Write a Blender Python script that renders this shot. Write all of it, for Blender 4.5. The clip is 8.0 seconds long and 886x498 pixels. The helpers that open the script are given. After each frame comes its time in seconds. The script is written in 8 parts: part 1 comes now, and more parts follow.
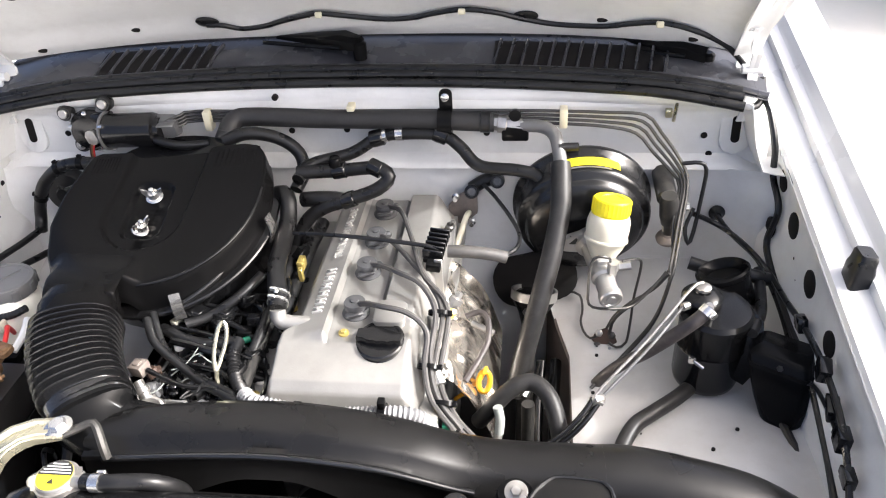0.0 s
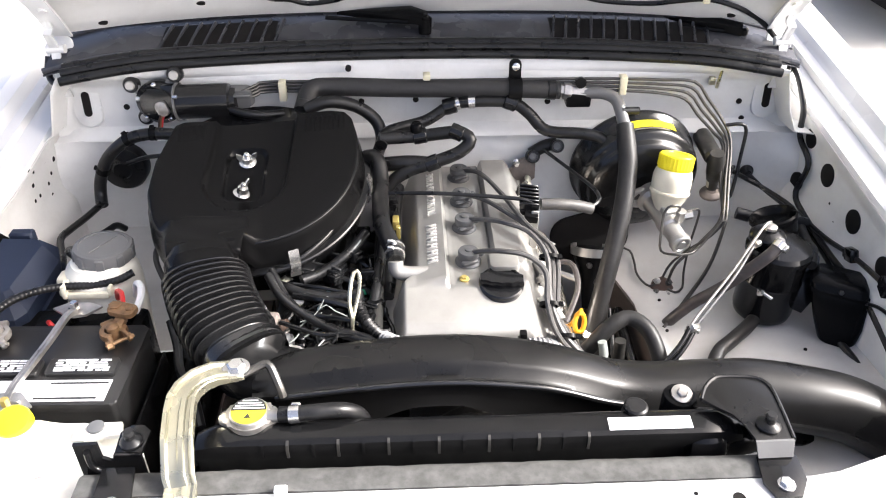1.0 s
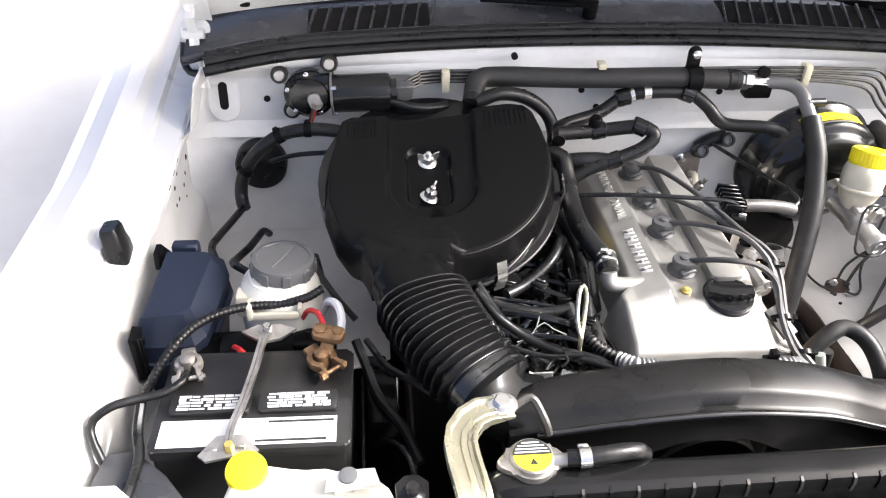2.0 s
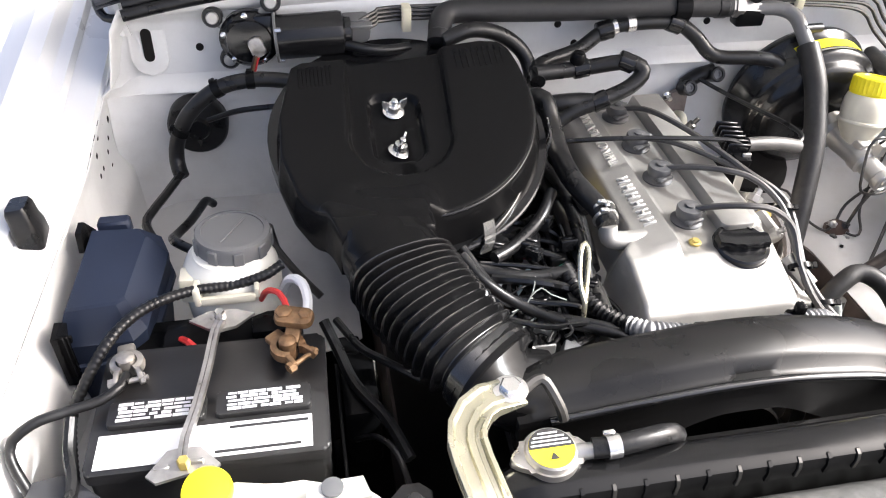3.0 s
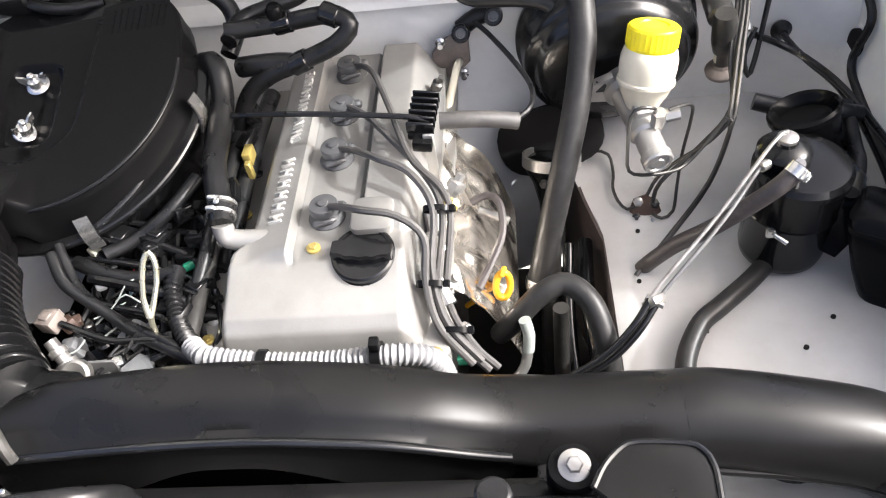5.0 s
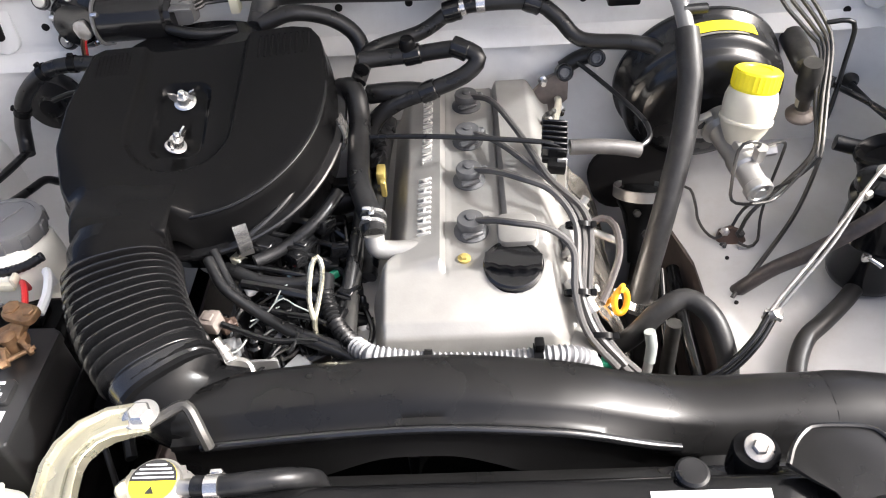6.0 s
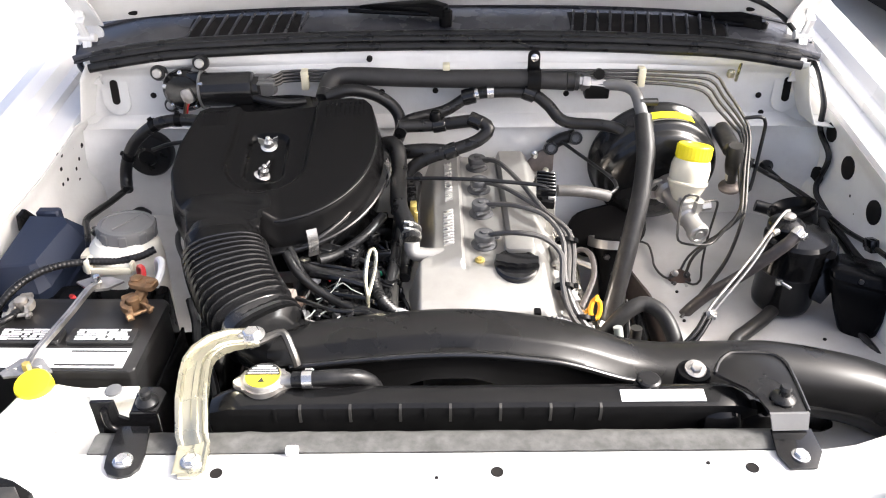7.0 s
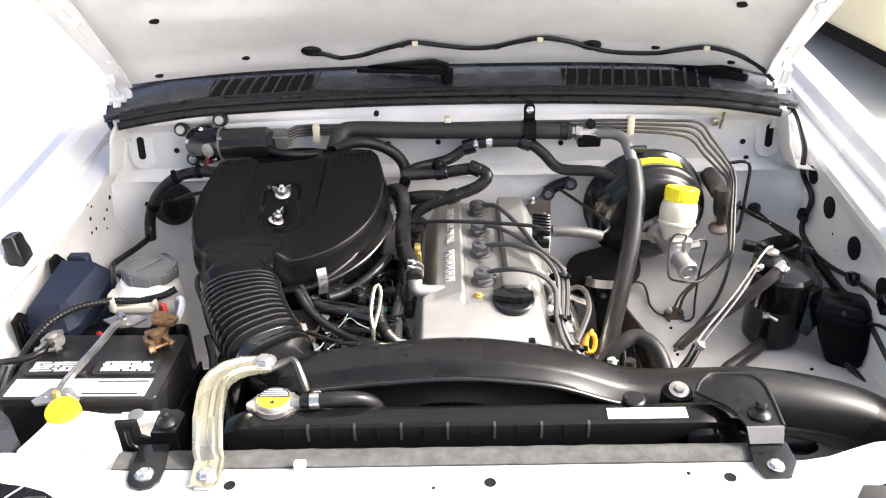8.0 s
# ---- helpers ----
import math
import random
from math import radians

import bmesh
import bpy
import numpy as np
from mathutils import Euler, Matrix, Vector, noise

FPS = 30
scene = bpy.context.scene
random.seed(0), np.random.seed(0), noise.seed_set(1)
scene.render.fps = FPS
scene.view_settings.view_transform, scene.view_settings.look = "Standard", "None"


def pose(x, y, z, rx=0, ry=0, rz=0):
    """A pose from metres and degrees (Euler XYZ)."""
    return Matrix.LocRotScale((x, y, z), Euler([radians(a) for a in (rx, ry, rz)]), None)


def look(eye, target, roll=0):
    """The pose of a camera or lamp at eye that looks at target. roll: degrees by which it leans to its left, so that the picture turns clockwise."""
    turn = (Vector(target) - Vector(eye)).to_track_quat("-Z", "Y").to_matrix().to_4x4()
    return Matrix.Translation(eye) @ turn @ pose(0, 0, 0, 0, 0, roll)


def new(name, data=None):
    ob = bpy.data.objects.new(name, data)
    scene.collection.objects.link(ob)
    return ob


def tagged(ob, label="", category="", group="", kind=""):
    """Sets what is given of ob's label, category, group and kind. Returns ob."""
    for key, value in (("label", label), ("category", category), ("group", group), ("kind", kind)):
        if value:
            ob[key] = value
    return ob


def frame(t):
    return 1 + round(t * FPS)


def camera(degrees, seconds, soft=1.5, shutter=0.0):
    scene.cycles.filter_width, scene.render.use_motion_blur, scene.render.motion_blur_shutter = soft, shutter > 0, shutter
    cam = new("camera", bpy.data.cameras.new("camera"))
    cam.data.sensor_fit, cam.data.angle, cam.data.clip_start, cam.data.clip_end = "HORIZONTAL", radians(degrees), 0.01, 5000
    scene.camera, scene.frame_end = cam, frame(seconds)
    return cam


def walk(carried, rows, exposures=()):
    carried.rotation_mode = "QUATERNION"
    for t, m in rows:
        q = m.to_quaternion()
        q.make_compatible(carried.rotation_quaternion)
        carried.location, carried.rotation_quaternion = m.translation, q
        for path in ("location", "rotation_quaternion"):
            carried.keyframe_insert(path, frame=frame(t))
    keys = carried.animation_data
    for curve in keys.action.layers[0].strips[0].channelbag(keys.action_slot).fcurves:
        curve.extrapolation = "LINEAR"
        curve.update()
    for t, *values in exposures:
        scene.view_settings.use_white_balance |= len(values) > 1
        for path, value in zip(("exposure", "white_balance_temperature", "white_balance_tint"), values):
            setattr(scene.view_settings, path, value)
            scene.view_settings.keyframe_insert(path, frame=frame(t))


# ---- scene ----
cam = camera(60.0, 8.0, soft=1.1)
PATH = [
    (0, (0.313, -0.06, 1.668), (0.072, 1.537, 0.488), -4.1),
    (0.5, (0.178, -0.087, 1.659), (0.185, 1.511, 0.457), -1.6),
    (1, (-0.027, -0.194, 1.643), (0.046, 1.438, 0.49), 0.3),
    (1.5, (-0.235, -0.163, 1.643), (-0.161, 1.458, 0.473), 3.3),
    (1.7, (-0.305, -0.118, 1.638), (-0.199, 1.492, 0.456), 2.5),
    (2.8, (-0.431, 0.046, 1.535), (-0.119, 1.565, 0.271), 2.9),
    (3, (-0.403, 0.06, 1.528), (-0.094, 1.568, 0.251), 2.0),
    (3.5, (-0.228, 0.089, 1.53), (-0.065, 1.602, 0.232), 0.0),
    (4, (0.067, 0.136, 1.55), (-0.028, 1.567, 0.156), -3.3),
    (4.5, (0.231, 0.178, 1.532), (0.011, 1.518, 0.064), -8.9),
    (4.7, (0.274, 0.188, 1.528), (0.039, 1.504, 0.04), -10.7),
    (5.8, (0.133, 0.15, 1.547), (0.019, 1.527, 0.101), -6.2),
    (6, (0.058, 0.107, 1.558), (-0.024, 1.534, 0.16), -4.7),
    (6.5, (-0.035, -0.021, 1.585), (0.017, 1.517, 0.308), -2.0),
    (6.8, (-0.031, -0.152, 1.593), (-0.003, 1.461, 0.413), -0.7),
    (7, (-0.017, -0.238, 1.595), (-0.004, 1.431, 0.493), -0.1),
    (7.5, (0.004, -0.33, 1.603), (-0.018, 1.412, 0.619), -0.9),
    (8, (0.008, -0.326, 1.603), (-0.021, 1.427, 0.64), -1.5),
]
walk(cam, [(t, look(eye, target, roll)) for t, eye, target, roll in PATH], [(0.0, 1.97, 6080, 8), (3.0, 2.0, 6050, 8), (4.5, 2.0, 6040, 8), (6.0, 1.99, 6060, 8), (7.0, 2.04, 6140, 8), (8.0, 2.04, 6160, 8)])

# ---- light ----
SUN_EL, SUN_AZ = 37.5, 96.0          # azimuth: degrees clockwise from the bay's rear (+y)
world = bpy.data.worlds.new("sky")
scene.world = world
world.use_nodes = True
wn = world.node_tree.nodes
sky = wn.new("ShaderNodeTexSky")
sky.sky_type = "NISHITA"
sky.sun_disc = False
sky.sun_elevation = radians(SUN_EL)
sky.sun_rotation = radians(SUN_AZ)
sky.air_density, sky.dust_density, sky.ozone_density = 0.35, 8.0, 0.0
world.node_tree.links.new(sky.outputs[0], wn["Background"].inputs[0])
wn["Background"].inputs[1].default_value = 0.15
sun = new("sun", bpy.data.lights.new("sun", "SUN"))
sun.data.energy, sun.data.angle, sun.data.color = 1.58, radians(0.7), (1.0, 0.975, 0.94)
sun_way = Vector((math.sin(radians(SUN_AZ)) * math.cos(radians(SUN_EL)), math.cos(radians(SUN_AZ)) * math.cos(radians(SUN_EL)), math.sin(radians(SUN_EL))))
sun.matrix_world = look(sun_way * 20, (0, 0, 0))


# ---- materials ----
def material(name, colour, rough=0.5, metal=0.0, vary=0.12, scale=14.0, bump=0.0, bump_scale=220.0, coat=0.0, dust=0.0, dust_colour=(0.42, 0.38, 0.32), spec=0.5, per_piece=0.0):
    m = bpy.data.materials.new(name)
    m.use_nodes = True
    nt = m.node_tree
    n, link = nt.nodes, nt.links.new
    bsdf = n["Principled BSDF"]
    bsdf.inputs["Metallic"].default_value = metal
    bsdf.inputs["Coat Weight"].default_value = coat
    bsdf.inputs["Coat Roughness"].default_value = 0.08
    bsdf.inputs["Specular IOR Level"].default_value = spec
    co = n.new("ShaderNodeTexCoord")
    big = n.new("ShaderNodeTexNoise")
    big.inputs["Scale"].default_value = scale
    big.inputs["Detail"].default_value = 6.0
    link(co.outputs["Object"], big.inputs["Vector"])
    fine = n.new("ShaderNodeTexNoise")
    fine.inputs["Scale"].default_value = bump_scale
    fine.inputs["Detail"].default_value = 3.0
    link(co.outputs["Object"], fine.inputs["Vector"])
    ramp = n.new("ShaderNodeMapRange")
    ramp.inputs["From Min"].default_value, ramp.inputs["From Max"].default_value = 0.3, 0.7
    ramp.inputs["To Min"].default_value, ramp.inputs["To Max"].default_value = 1.0 - vary, 1.0 + vary
    link(big.outputs["Fac"], ramp.inputs["Value"])
    tint = n.new("ShaderNodeVectorMath")
    tint.operation = "SCALE"
    tint.inputs[0].default_value = colour
    link(ramp.outputs["Result"], tint.inputs["Scale"])
    out = tint.outputs["Vector"]
    if per_piece:
        info = n.new("ShaderNodeObjectInfo")
        mr = n.new("ShaderNodeMapRange")
        mr.inputs["To Min"].default_value, mr.inputs["To Max"].default_value = 1.0 - per_piece, 1.0 + per_piece
        link(info.outputs["Random"], mr.inputs["Value"])
        t2 = n.new("ShaderNodeVectorMath")
        t2.operation = "SCALE"
        link(out, t2.inputs[0])
        link(mr.outputs["Result"], t2.inputs["Scale"])
        out = t2.outputs["Vector"]
    rough_sock = n.new("ShaderNodeMapRange")
    rough_sock.inputs["From Min"].default_value, rough_sock.inputs["From Max"].default_value = 0.3, 0.7
    rough_sock.inputs["To Min"].default_value, rough_sock.inputs["To Max"].default_value = max(0.03, rough - 0.08), min(1.0, rough + 0.08)
    link(big.outputs["Fac"], rough_sock.inputs["Value"])
    link(rough_sock.outputs["Result"], bsdf.inputs["Roughness"])
    if dust:
        spots = n.new("ShaderNodeTexNoise")
        spots.inputs["Scale"].default_value = scale * 2.3
        spots.inputs["Detail"].default_value = 9.0
        spots.inputs["Roughness"].default_value = 0.7
        link(co.outputs["Object"], spots.inputs["Vector"])
        cut = n.new("ShaderNodeMapRange")
        cut.inputs["From Min"].default_value, cut.inputs["From Max"].default_value = 0.48, 0.78
        cut.inputs["To Max"].default_value = dust
        link(spots.outputs["Fac"], cut.inputs["Value"])
        mix = n.new("ShaderNodeMix")
        mix.data_type = "RGBA"
        link(cut.outputs["Result"], mix.inputs["Factor"])
        link(out, mix.inputs["A"])
        mix.inputs["B"].default_value = (*dust_colour, 1)
        out = mix.outputs["Result"]
    link(out, bsdf.inputs["Base Color"])
    if bump:
        bp = n.new("ShaderNodeBump")
        bp.inputs["Strength"].default_value = bump
        bp.inputs["Distance"].default_value = 0.001
        link(fine.outputs["Fac"], bp.inputs["Height"])
        link(bp.outputs["Normal"], bsdf.inputs["Normal"])
    return m


PAINT = material("white_paint", (0.71, 0.71, 0.70), 0.32, vary=0.03, coat=0.6, scale=5, dust=0.02)
BAY = material("bay_paint", (0.71, 0.71, 0.70), 0.40, vary=0.06, coat=0.2, scale=9, bump=0.05, bump_scale=90, dust=0.30, dust_colour=(0.46, 0.44, 0.41))
# base set darker than BAY's, with heavier random dust specks
ARCH = material("darker_dusty_arch_paint", (0.54, 0.535, 0.525), 0.42, vary=0.08, coat=0.15, scale=11, bump=0.06, bump_scale=90, dust=0.45, dust_colour=(0.42, 0.395, 0.36))
PLASTIC = material("black_plastic", (0.0060, 0.0060, 0.0063), 0.20, vary=0.10, scale=6, bump=0.01, spec=0.08)
SATIN = material("satin_black", (0.0075, 0.0073, 0.0073), 0.31, vary=0.14, spec=0.29)
GLOSS = material("gloss_black", (0.007, 0.007, 0.0075), 0.16, vary=0.2, spec=0.45)
RUBBER = material("rubber", (0.0095, 0.0095, 0.010), 0.32, vary=0.4, scale=40, bump=0.25, bump_scale=160, dust=0.01, spec=0.35)
MATTHOSE = material("matt_hose_rubber", (0.020, 0.0195, 0.0195), 0.44, vary=0.25, scale=30, bump=0.12, bump_scale=160, dust=0.04, spec=0.32)
FOAM = material("foam_sleeve", (0.015, 0.015, 0.016), 0.6, vary=0.25, bump=0.25, dust=0.03)
GREYHOSE = material("grey_lead", (0.058, 0.055, 0.053), 0.46, vary=0.15, dust=0.1)
VAPOUR = material("grey_brown_rubber", (0.048, 0.041, 0.040), 0.5, vary=0.2, scale=40, bump=0.1, dust=0.1)
LOOM = material("grey_split_loom", (0.20, 0.20, 0.205), 0.45, vary=0.1)
ALLOY = material("cast_alloy", (0.325, 0.316, 0.298), 0.44, metal=0.58, vary=0.14, scale=16, bump=0.10, bump_scale=420, dust=0.22, dust_colour=(0.23, 0.215, 0.19))
MARK = material("polished_letters", (0.58, 0.57, 0.54), 0.36, metal=0.5, vary=0.04)
PLUGCAP = material("plug_cap_rubber", (0.060, 0.060, 0.062), 0.5, vary=0.12)
TIE = material("worn_plated_steel", (0.40, 0.385, 0.365), 0.34, metal=0.8, vary=0.35, scale=45, bump=0.3, bump_scale=120, dust=0.2, dust_colour=(0.22, 0.18, 0.14))
ALLOYD = material("rough_alloy", (0.42, 0.41, 0.39), 0.38, metal=0.75, vary=0.15, bump=0.15, bump_scale=260, dust=0.08)
STEEL = material("bright_steel", (0.70, 0.69, 0.67), 0.24, metal=0.95, vary=0.10)
SHIELD = material("heat_shield", (0.74, 0.68, 0.60), 0.22, metal=0.92, vary=0.25, scale=24, bump=0.10, bump_scale=60, dust=0.25, dust_colour=(0.30, 0.20, 0.12))
# shade of the gap beside the engine put into the base colour; brown flecks over it
RAILSHADE = material("shaded_rail", (0.060, 0.045, 0.040), 0.7, vary=0.3, scale=30, bump=0.2, dust=0.3, dust_colour=(0.14, 0.11, 0.09))
DRUM = material("servo_black", (0.0085, 0.0085, 0.009), 0.24, vary=0.15, spec=0.40)
ZINC = material("zinc_gold", (0.50, 0.475, 0.36), 0.27, metal=0.85, vary=0.08, scale=25)
DARKSTEEL = material("dark_steel", (0.06, 0.058, 0.055), 0.38, metal=0.6, vary=0.2, dust=0.12)
COPPER = material("corroded_copper", (0.23, 0.135, 0.07), 0.5, metal=0.6, vary=0.5, scale=70, bump=0.6, dust=0.35, dust_colour=(0.33, 0.27, 0.16))
LEAD = material("lead_alloy", (0.40, 0.38, 0.35), 0.42, metal=0.75, vary=0.35, scale=60, bump=0.6, dust=0.3, dust_colour=(0.28, 0.22, 0.17))
YELLOW = material("yellow_plastic", (0.87, 0.74, 0.010), 0.38, vary=0.04)
ORANGE = material("yellow_ring", (0.80, 0.40, 0.02), 0.35, vary=0.05)
CREAM = material("milky_plastic", (0.62, 0.59, 0.48), 0.36, vary=0.10, scale=30)
TANK = material("milky_tank", (0.80, 0.79, 0.72), 0.38, vary=0.05, scale=20)
SLAT = material("vent_slat", (0.034, 0.035, 0.040), 0.30, vary=0.15)
FELT = material("dull_felt", (0.085, 0.085, 0.082), 0.8, vary=0.3, scale=60, bump=0.3, dust=0.4, dust_colour=(0.03, 0.03, 0.028), spec=0.2)
BELLOWS = material("bellows_rubber", (0.0075, 0.0075, 0.008), 0.18, vary=0.2, spec=0.75)
FLANGE = material("grey_brown_gasket", (0.20, 0.17, 0.15), 0.55, metal=0.2, vary=0.25, scale=60, bump=0.2)
DULL = material("dull_grey_alloy", (0.15, 0.15, 0.15), 0.45, metal=0.3, vary=0.15, dust=0.1)
BATTERY = material("battery_plastic", (0.018, 0.0175, 0.0175), 0.36, vary=0.25, scale=18, bump=0.08, dust=0.05, dust_colour=(0.05, 0.048, 0.045), spec=0.45)
WIREWHITE = material("white_wire", (0.30, 0.32, 0.30), 0.5, vary=0.1)
BLACKPAINT = material("black_paint", (0.0060, 0.0060, 0.0063), 0.16, vary=0.15, spec=0.27)
GREYCAP = material("grey_plastic", (0.115, 0.117, 0.12), 0.45, vary=0.08)
BLUEBOX = material("blue_black_plastic", (0.015, 0.021, 0.040), 0.48, vary=0.15, bump=0.1, spec=0.28)
COWLBLACK = material("cowl_black", (0.050, 0.051, 0.058), 0.26, vary=0.2, dust=0.03)
LABELW = material("white_label", (0.80, 0.80, 0.80), 0.5, vary=0.03)
LABELY = material("yellow_label", (0.85, 0.72, 0.02), 0.45, vary=0.03)
INK = material("ink", (0.02, 0.02, 0.02), 0.6, vary=0.05)
RUST = material("rusty_brown", (0.060, 0.036, 0.026), 0.6, metal=0.2, vary=0.35, scale=50, bump=0.3)
BRASS = material("brass_yellow", (0.50, 0.39, 0.12), 0.38, metal=0.6, vary=0.15)
PALEBLUE = material("pale_blue_wire", (0.42, 0.56, 0.60), 0.45, vary=0.1)
VIOLET = material("violet_plastic", (0.22, 0.05, 0.34), 0.35, vary=0.1)
GREEN = material("green_plastic", (0.02, 0.22, 0.12), 0.4, vary=0.1)
RED = material("red_wire", (0.60, 0.03, 0.03), 0.4, vary=0.1)
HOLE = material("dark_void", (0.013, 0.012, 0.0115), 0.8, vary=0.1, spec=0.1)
BEIGE = material("beige_clip", (0.66, 0.62, 0.46), 0.45, vary=0.06)
CONCRETE = material("pale_concrete", (0.66, 0.645, 0.61), 0.85, vary=0.10, scale=0.8, bump=0.4, bump_scale=40, dust=0.25)
WALLPAINT = material("cream_wall_paint", (0.70, 0.64, 0.44), 0.8, vary=0.06, scale=2)
GLASS = material("windscreen_glass", (0.01, 0.012, 0.013), 0.05, vary=0.05)


# ---- mesh helpers ----
def part(name, bm, mat, parent=None, label="", sharp=38.0):
    me = bpy.data.meshes.new(name)
    bmesh.ops.recalc_face_normals(bm, faces=bm.faces[:])
    bm.to_mesh(me)
    bm.free()
    me.materials.append(mat)
    me.shade_smooth()
    me.set_sharp_from_angle(angle=radians(sharp))
    ob = new(name, me)
    if parent is not None:
        ob.parent = parent
        inv = Matrix.Translation(-parent.location)
        ob.matrix_parent_inverse = inv
    if label:
        tagged(ob, label)
    return ob


def thing(name, at, label, category, group="", kind=""):
    ob = new(name)
    ob.location = at
    ob.empty_display_size = 0.02
    return tagged(ob, label, category, group, kind)


def alone(name, bm, mat, label, category, group="", kind="", sharp=38.0):
    return tagged(part(name, bm, mat, None, "", sharp), label, category, group, kind)


def mat_to(a, b):
    """A frame at a whose z points to b."""
    d = Vector(b) - Vector(a)
    return Matrix.Translation(a) @ d.to_track_quat("Z", "Y").to_matrix().to_4x4()


def box(bm, c, s, m=None, bevel=0.0, seg=2):
    """A box of size s round c, in the frame m."""
    r = bmesh.ops.create_cube(bm, size=1.0)
    bmesh.ops.transform(bm, matrix=(m or Matrix.Identity(4)) @ Matrix.Translation(c) @ Matrix.Diagonal((*s, 1)), verts=r["verts"])
    if bevel:
        edges = list({e for v in r["verts"] for e in v.link_edges})
        bmesh.ops.bevel(bm, geom=edges, offset=bevel, segments=seg, profile=0.5, affect="EDGES")
    return bm


def lathe(bm, profile, m, seg=28, squash=1.0):
    """Turns (radius, height) round the z of m; closed at both ends."""
    rings = []
    for r, h in profile:
        rings.append([bm.verts.new(m @ Vector((r * math.cos(a), r * squash * math.sin(a), h))) for a in (2 * math.pi * k / seg for k in range(seg))])
    for a, b in zip(rings, rings[1:]):
        for k in range(seg):
            bm.faces.new((a[k], a[(k + 1) % seg], b[(k + 1) % seg], b[k]))
    bm.faces.new(rings[0][::-1])
    bm.faces.new(rings[-1])
    return bm


def rod(bm, a, b, r, seg=16, bevel=0.0):
    h = (Vector(b) - Vector(a)).length
    e = bevel
    prof = [(r - e, 0), (r, e), (r, h - e), (r - e, h)] if e else [(r, 0), (r, h)]
    return lathe(bm, prof, mat_to(a, b), seg)


def spline(pts, step=0.008):
    """Points along a smooth line through pts."""
    p = [Vector(q) for q in pts]
    p = [p[0] * 2 - p[1]] + p + [p[-1] * 2 - p[-2]]
    out = []
    for i in range(1, len(p) - 2):
        n = max(2, int((p[i + 1] - p[i]).length / step))
        for k in range(n):
            t = k / n
            out.append(0.5 * (2 * p[i] + (p[i + 1] - p[i - 1]) * t + (2 * p[i - 1] - 5 * p[i] + 4 * p[i + 1] - p[i + 2]) * t * t + (3 * p[i] - p[i - 1] - 3 * p[i + 1] + p[i + 2]) * t ** 3))
    return out + [p[-2]]


def tube(bm, pts, r, seg=10, step=0.008, ripple=0.0, pitch=0.006, wide=1.0, up=None, smooth=True, cap=True):
    """A tube along pts; r may be one radius or (start, end). ripple: depth of the rings of a corrugated tube."""
    line = spline(pts, min(step, pitch / 4) if ripple else step) if smooth else [Vector(q) for q in pts]
    rings, n = [], len(line)
    t0 = (line[1] - line[0]).normalized()
    side = t0.cross(Vector(up) if up else Vector((0.13, 0.21, 0.97))).normalized()
    far = 0.0
    for i, q in enumerate(line):
        t = (line[min(i + 1, n - 1)] - line[max(i - 1, 0)]).normalized()
        side = (side - t * side.dot(t)).normalized()
        if up:
            side = t.cross(Vector(up)).normalized()
        other = side.cross(t)
        f = i / (n - 1)
        rr = r if not isinstance(r, tuple) else r[0] + (r[1] - r[0]) * f
        if i:
            far += (q - line[i - 1]).length
        if ripple:
            rr += ripple * math.cos(2 * math.pi * far / pitch)
        rings.append([bm.verts.new(q + side * (rr * wide * math.cos(a)) + other * (rr * math.sin(a))) for a in (2 * math.pi * k / seg for k in range(seg))])
    for a, b in zip(rings, rings[1:]):
        for k in range(seg):
            bm.faces.new((a[k], a[(k + 1) % seg], b[(k + 1) % seg], b[k]))
    if cap:
        bm.faces.new(rings[0][::-1])
        bm.faces.new(rings[-1])
    return bm


def loft(bm, rings, cap=True, closed=True):
    """Skins rows of points."""
    rows = [[bm.verts.new(Vector(q)) for q in ring] for ring in rings]
    n = len(rows[0])
    for a, b in zip(rows, rows[1:]):
        for k in range(n if closed else n - 1):
            bm.faces.new((a[k], a[(k + 1) % n], b[(k + 1) % n], b[k]))
    if cap and closed:
        bm.faces.new(rows[0][::-1])
        bm.faces.new(rows[-1])
    return bm


def sheet(bm, f, nu, nv, thick):
    """A bent panel: f(u, v) for u, v in 0..1, with a thickness against its normal."""
    top = [[Vector(f(i / nu, j / nv)) for j in range(nv + 1)] for i in range(nu + 1)]

    def normal(i, j):
        a = top[min(i + 1, nu)][j] - top[max(i - 1, 0)][j]
        b = top[i][min(j + 1, nv)] - top[i][max(j - 1, 0)]
        return a.cross(b).normalized()
    va = [[bm.verts.new(top[i][j]) for j in range(nv + 1)] for i in range(nu + 1)]
    vb = [[bm.verts.new(top[i][j] - normal(i, j) * thick) for j in range(nv + 1)] for i in range(nu + 1)]
    for i in range(nu):
        for j in range(nv):
            bm.faces.new((va[i][j], va[i + 1][j], va[i + 1][j + 1], va[i][j + 1]))
            bm.faces.new((vb[i][j], vb[i][j + 1], vb[i + 1][j + 1], vb[i + 1][j]))
    rim = [(i, 0) for i in range(nu)] + [(nu, j) for j in range(nv)] + [(i, nv) for i in range(nu, 0, -1)] + [(0, j) for j in range(nv, 0, -1)]
    for (i, j), (k, m) in zip(rim, rim[1:] + rim[:1]):
        bm.faces.new((va[i][j], vb[i][j], vb[k][m], va[k][m]))
    return bm


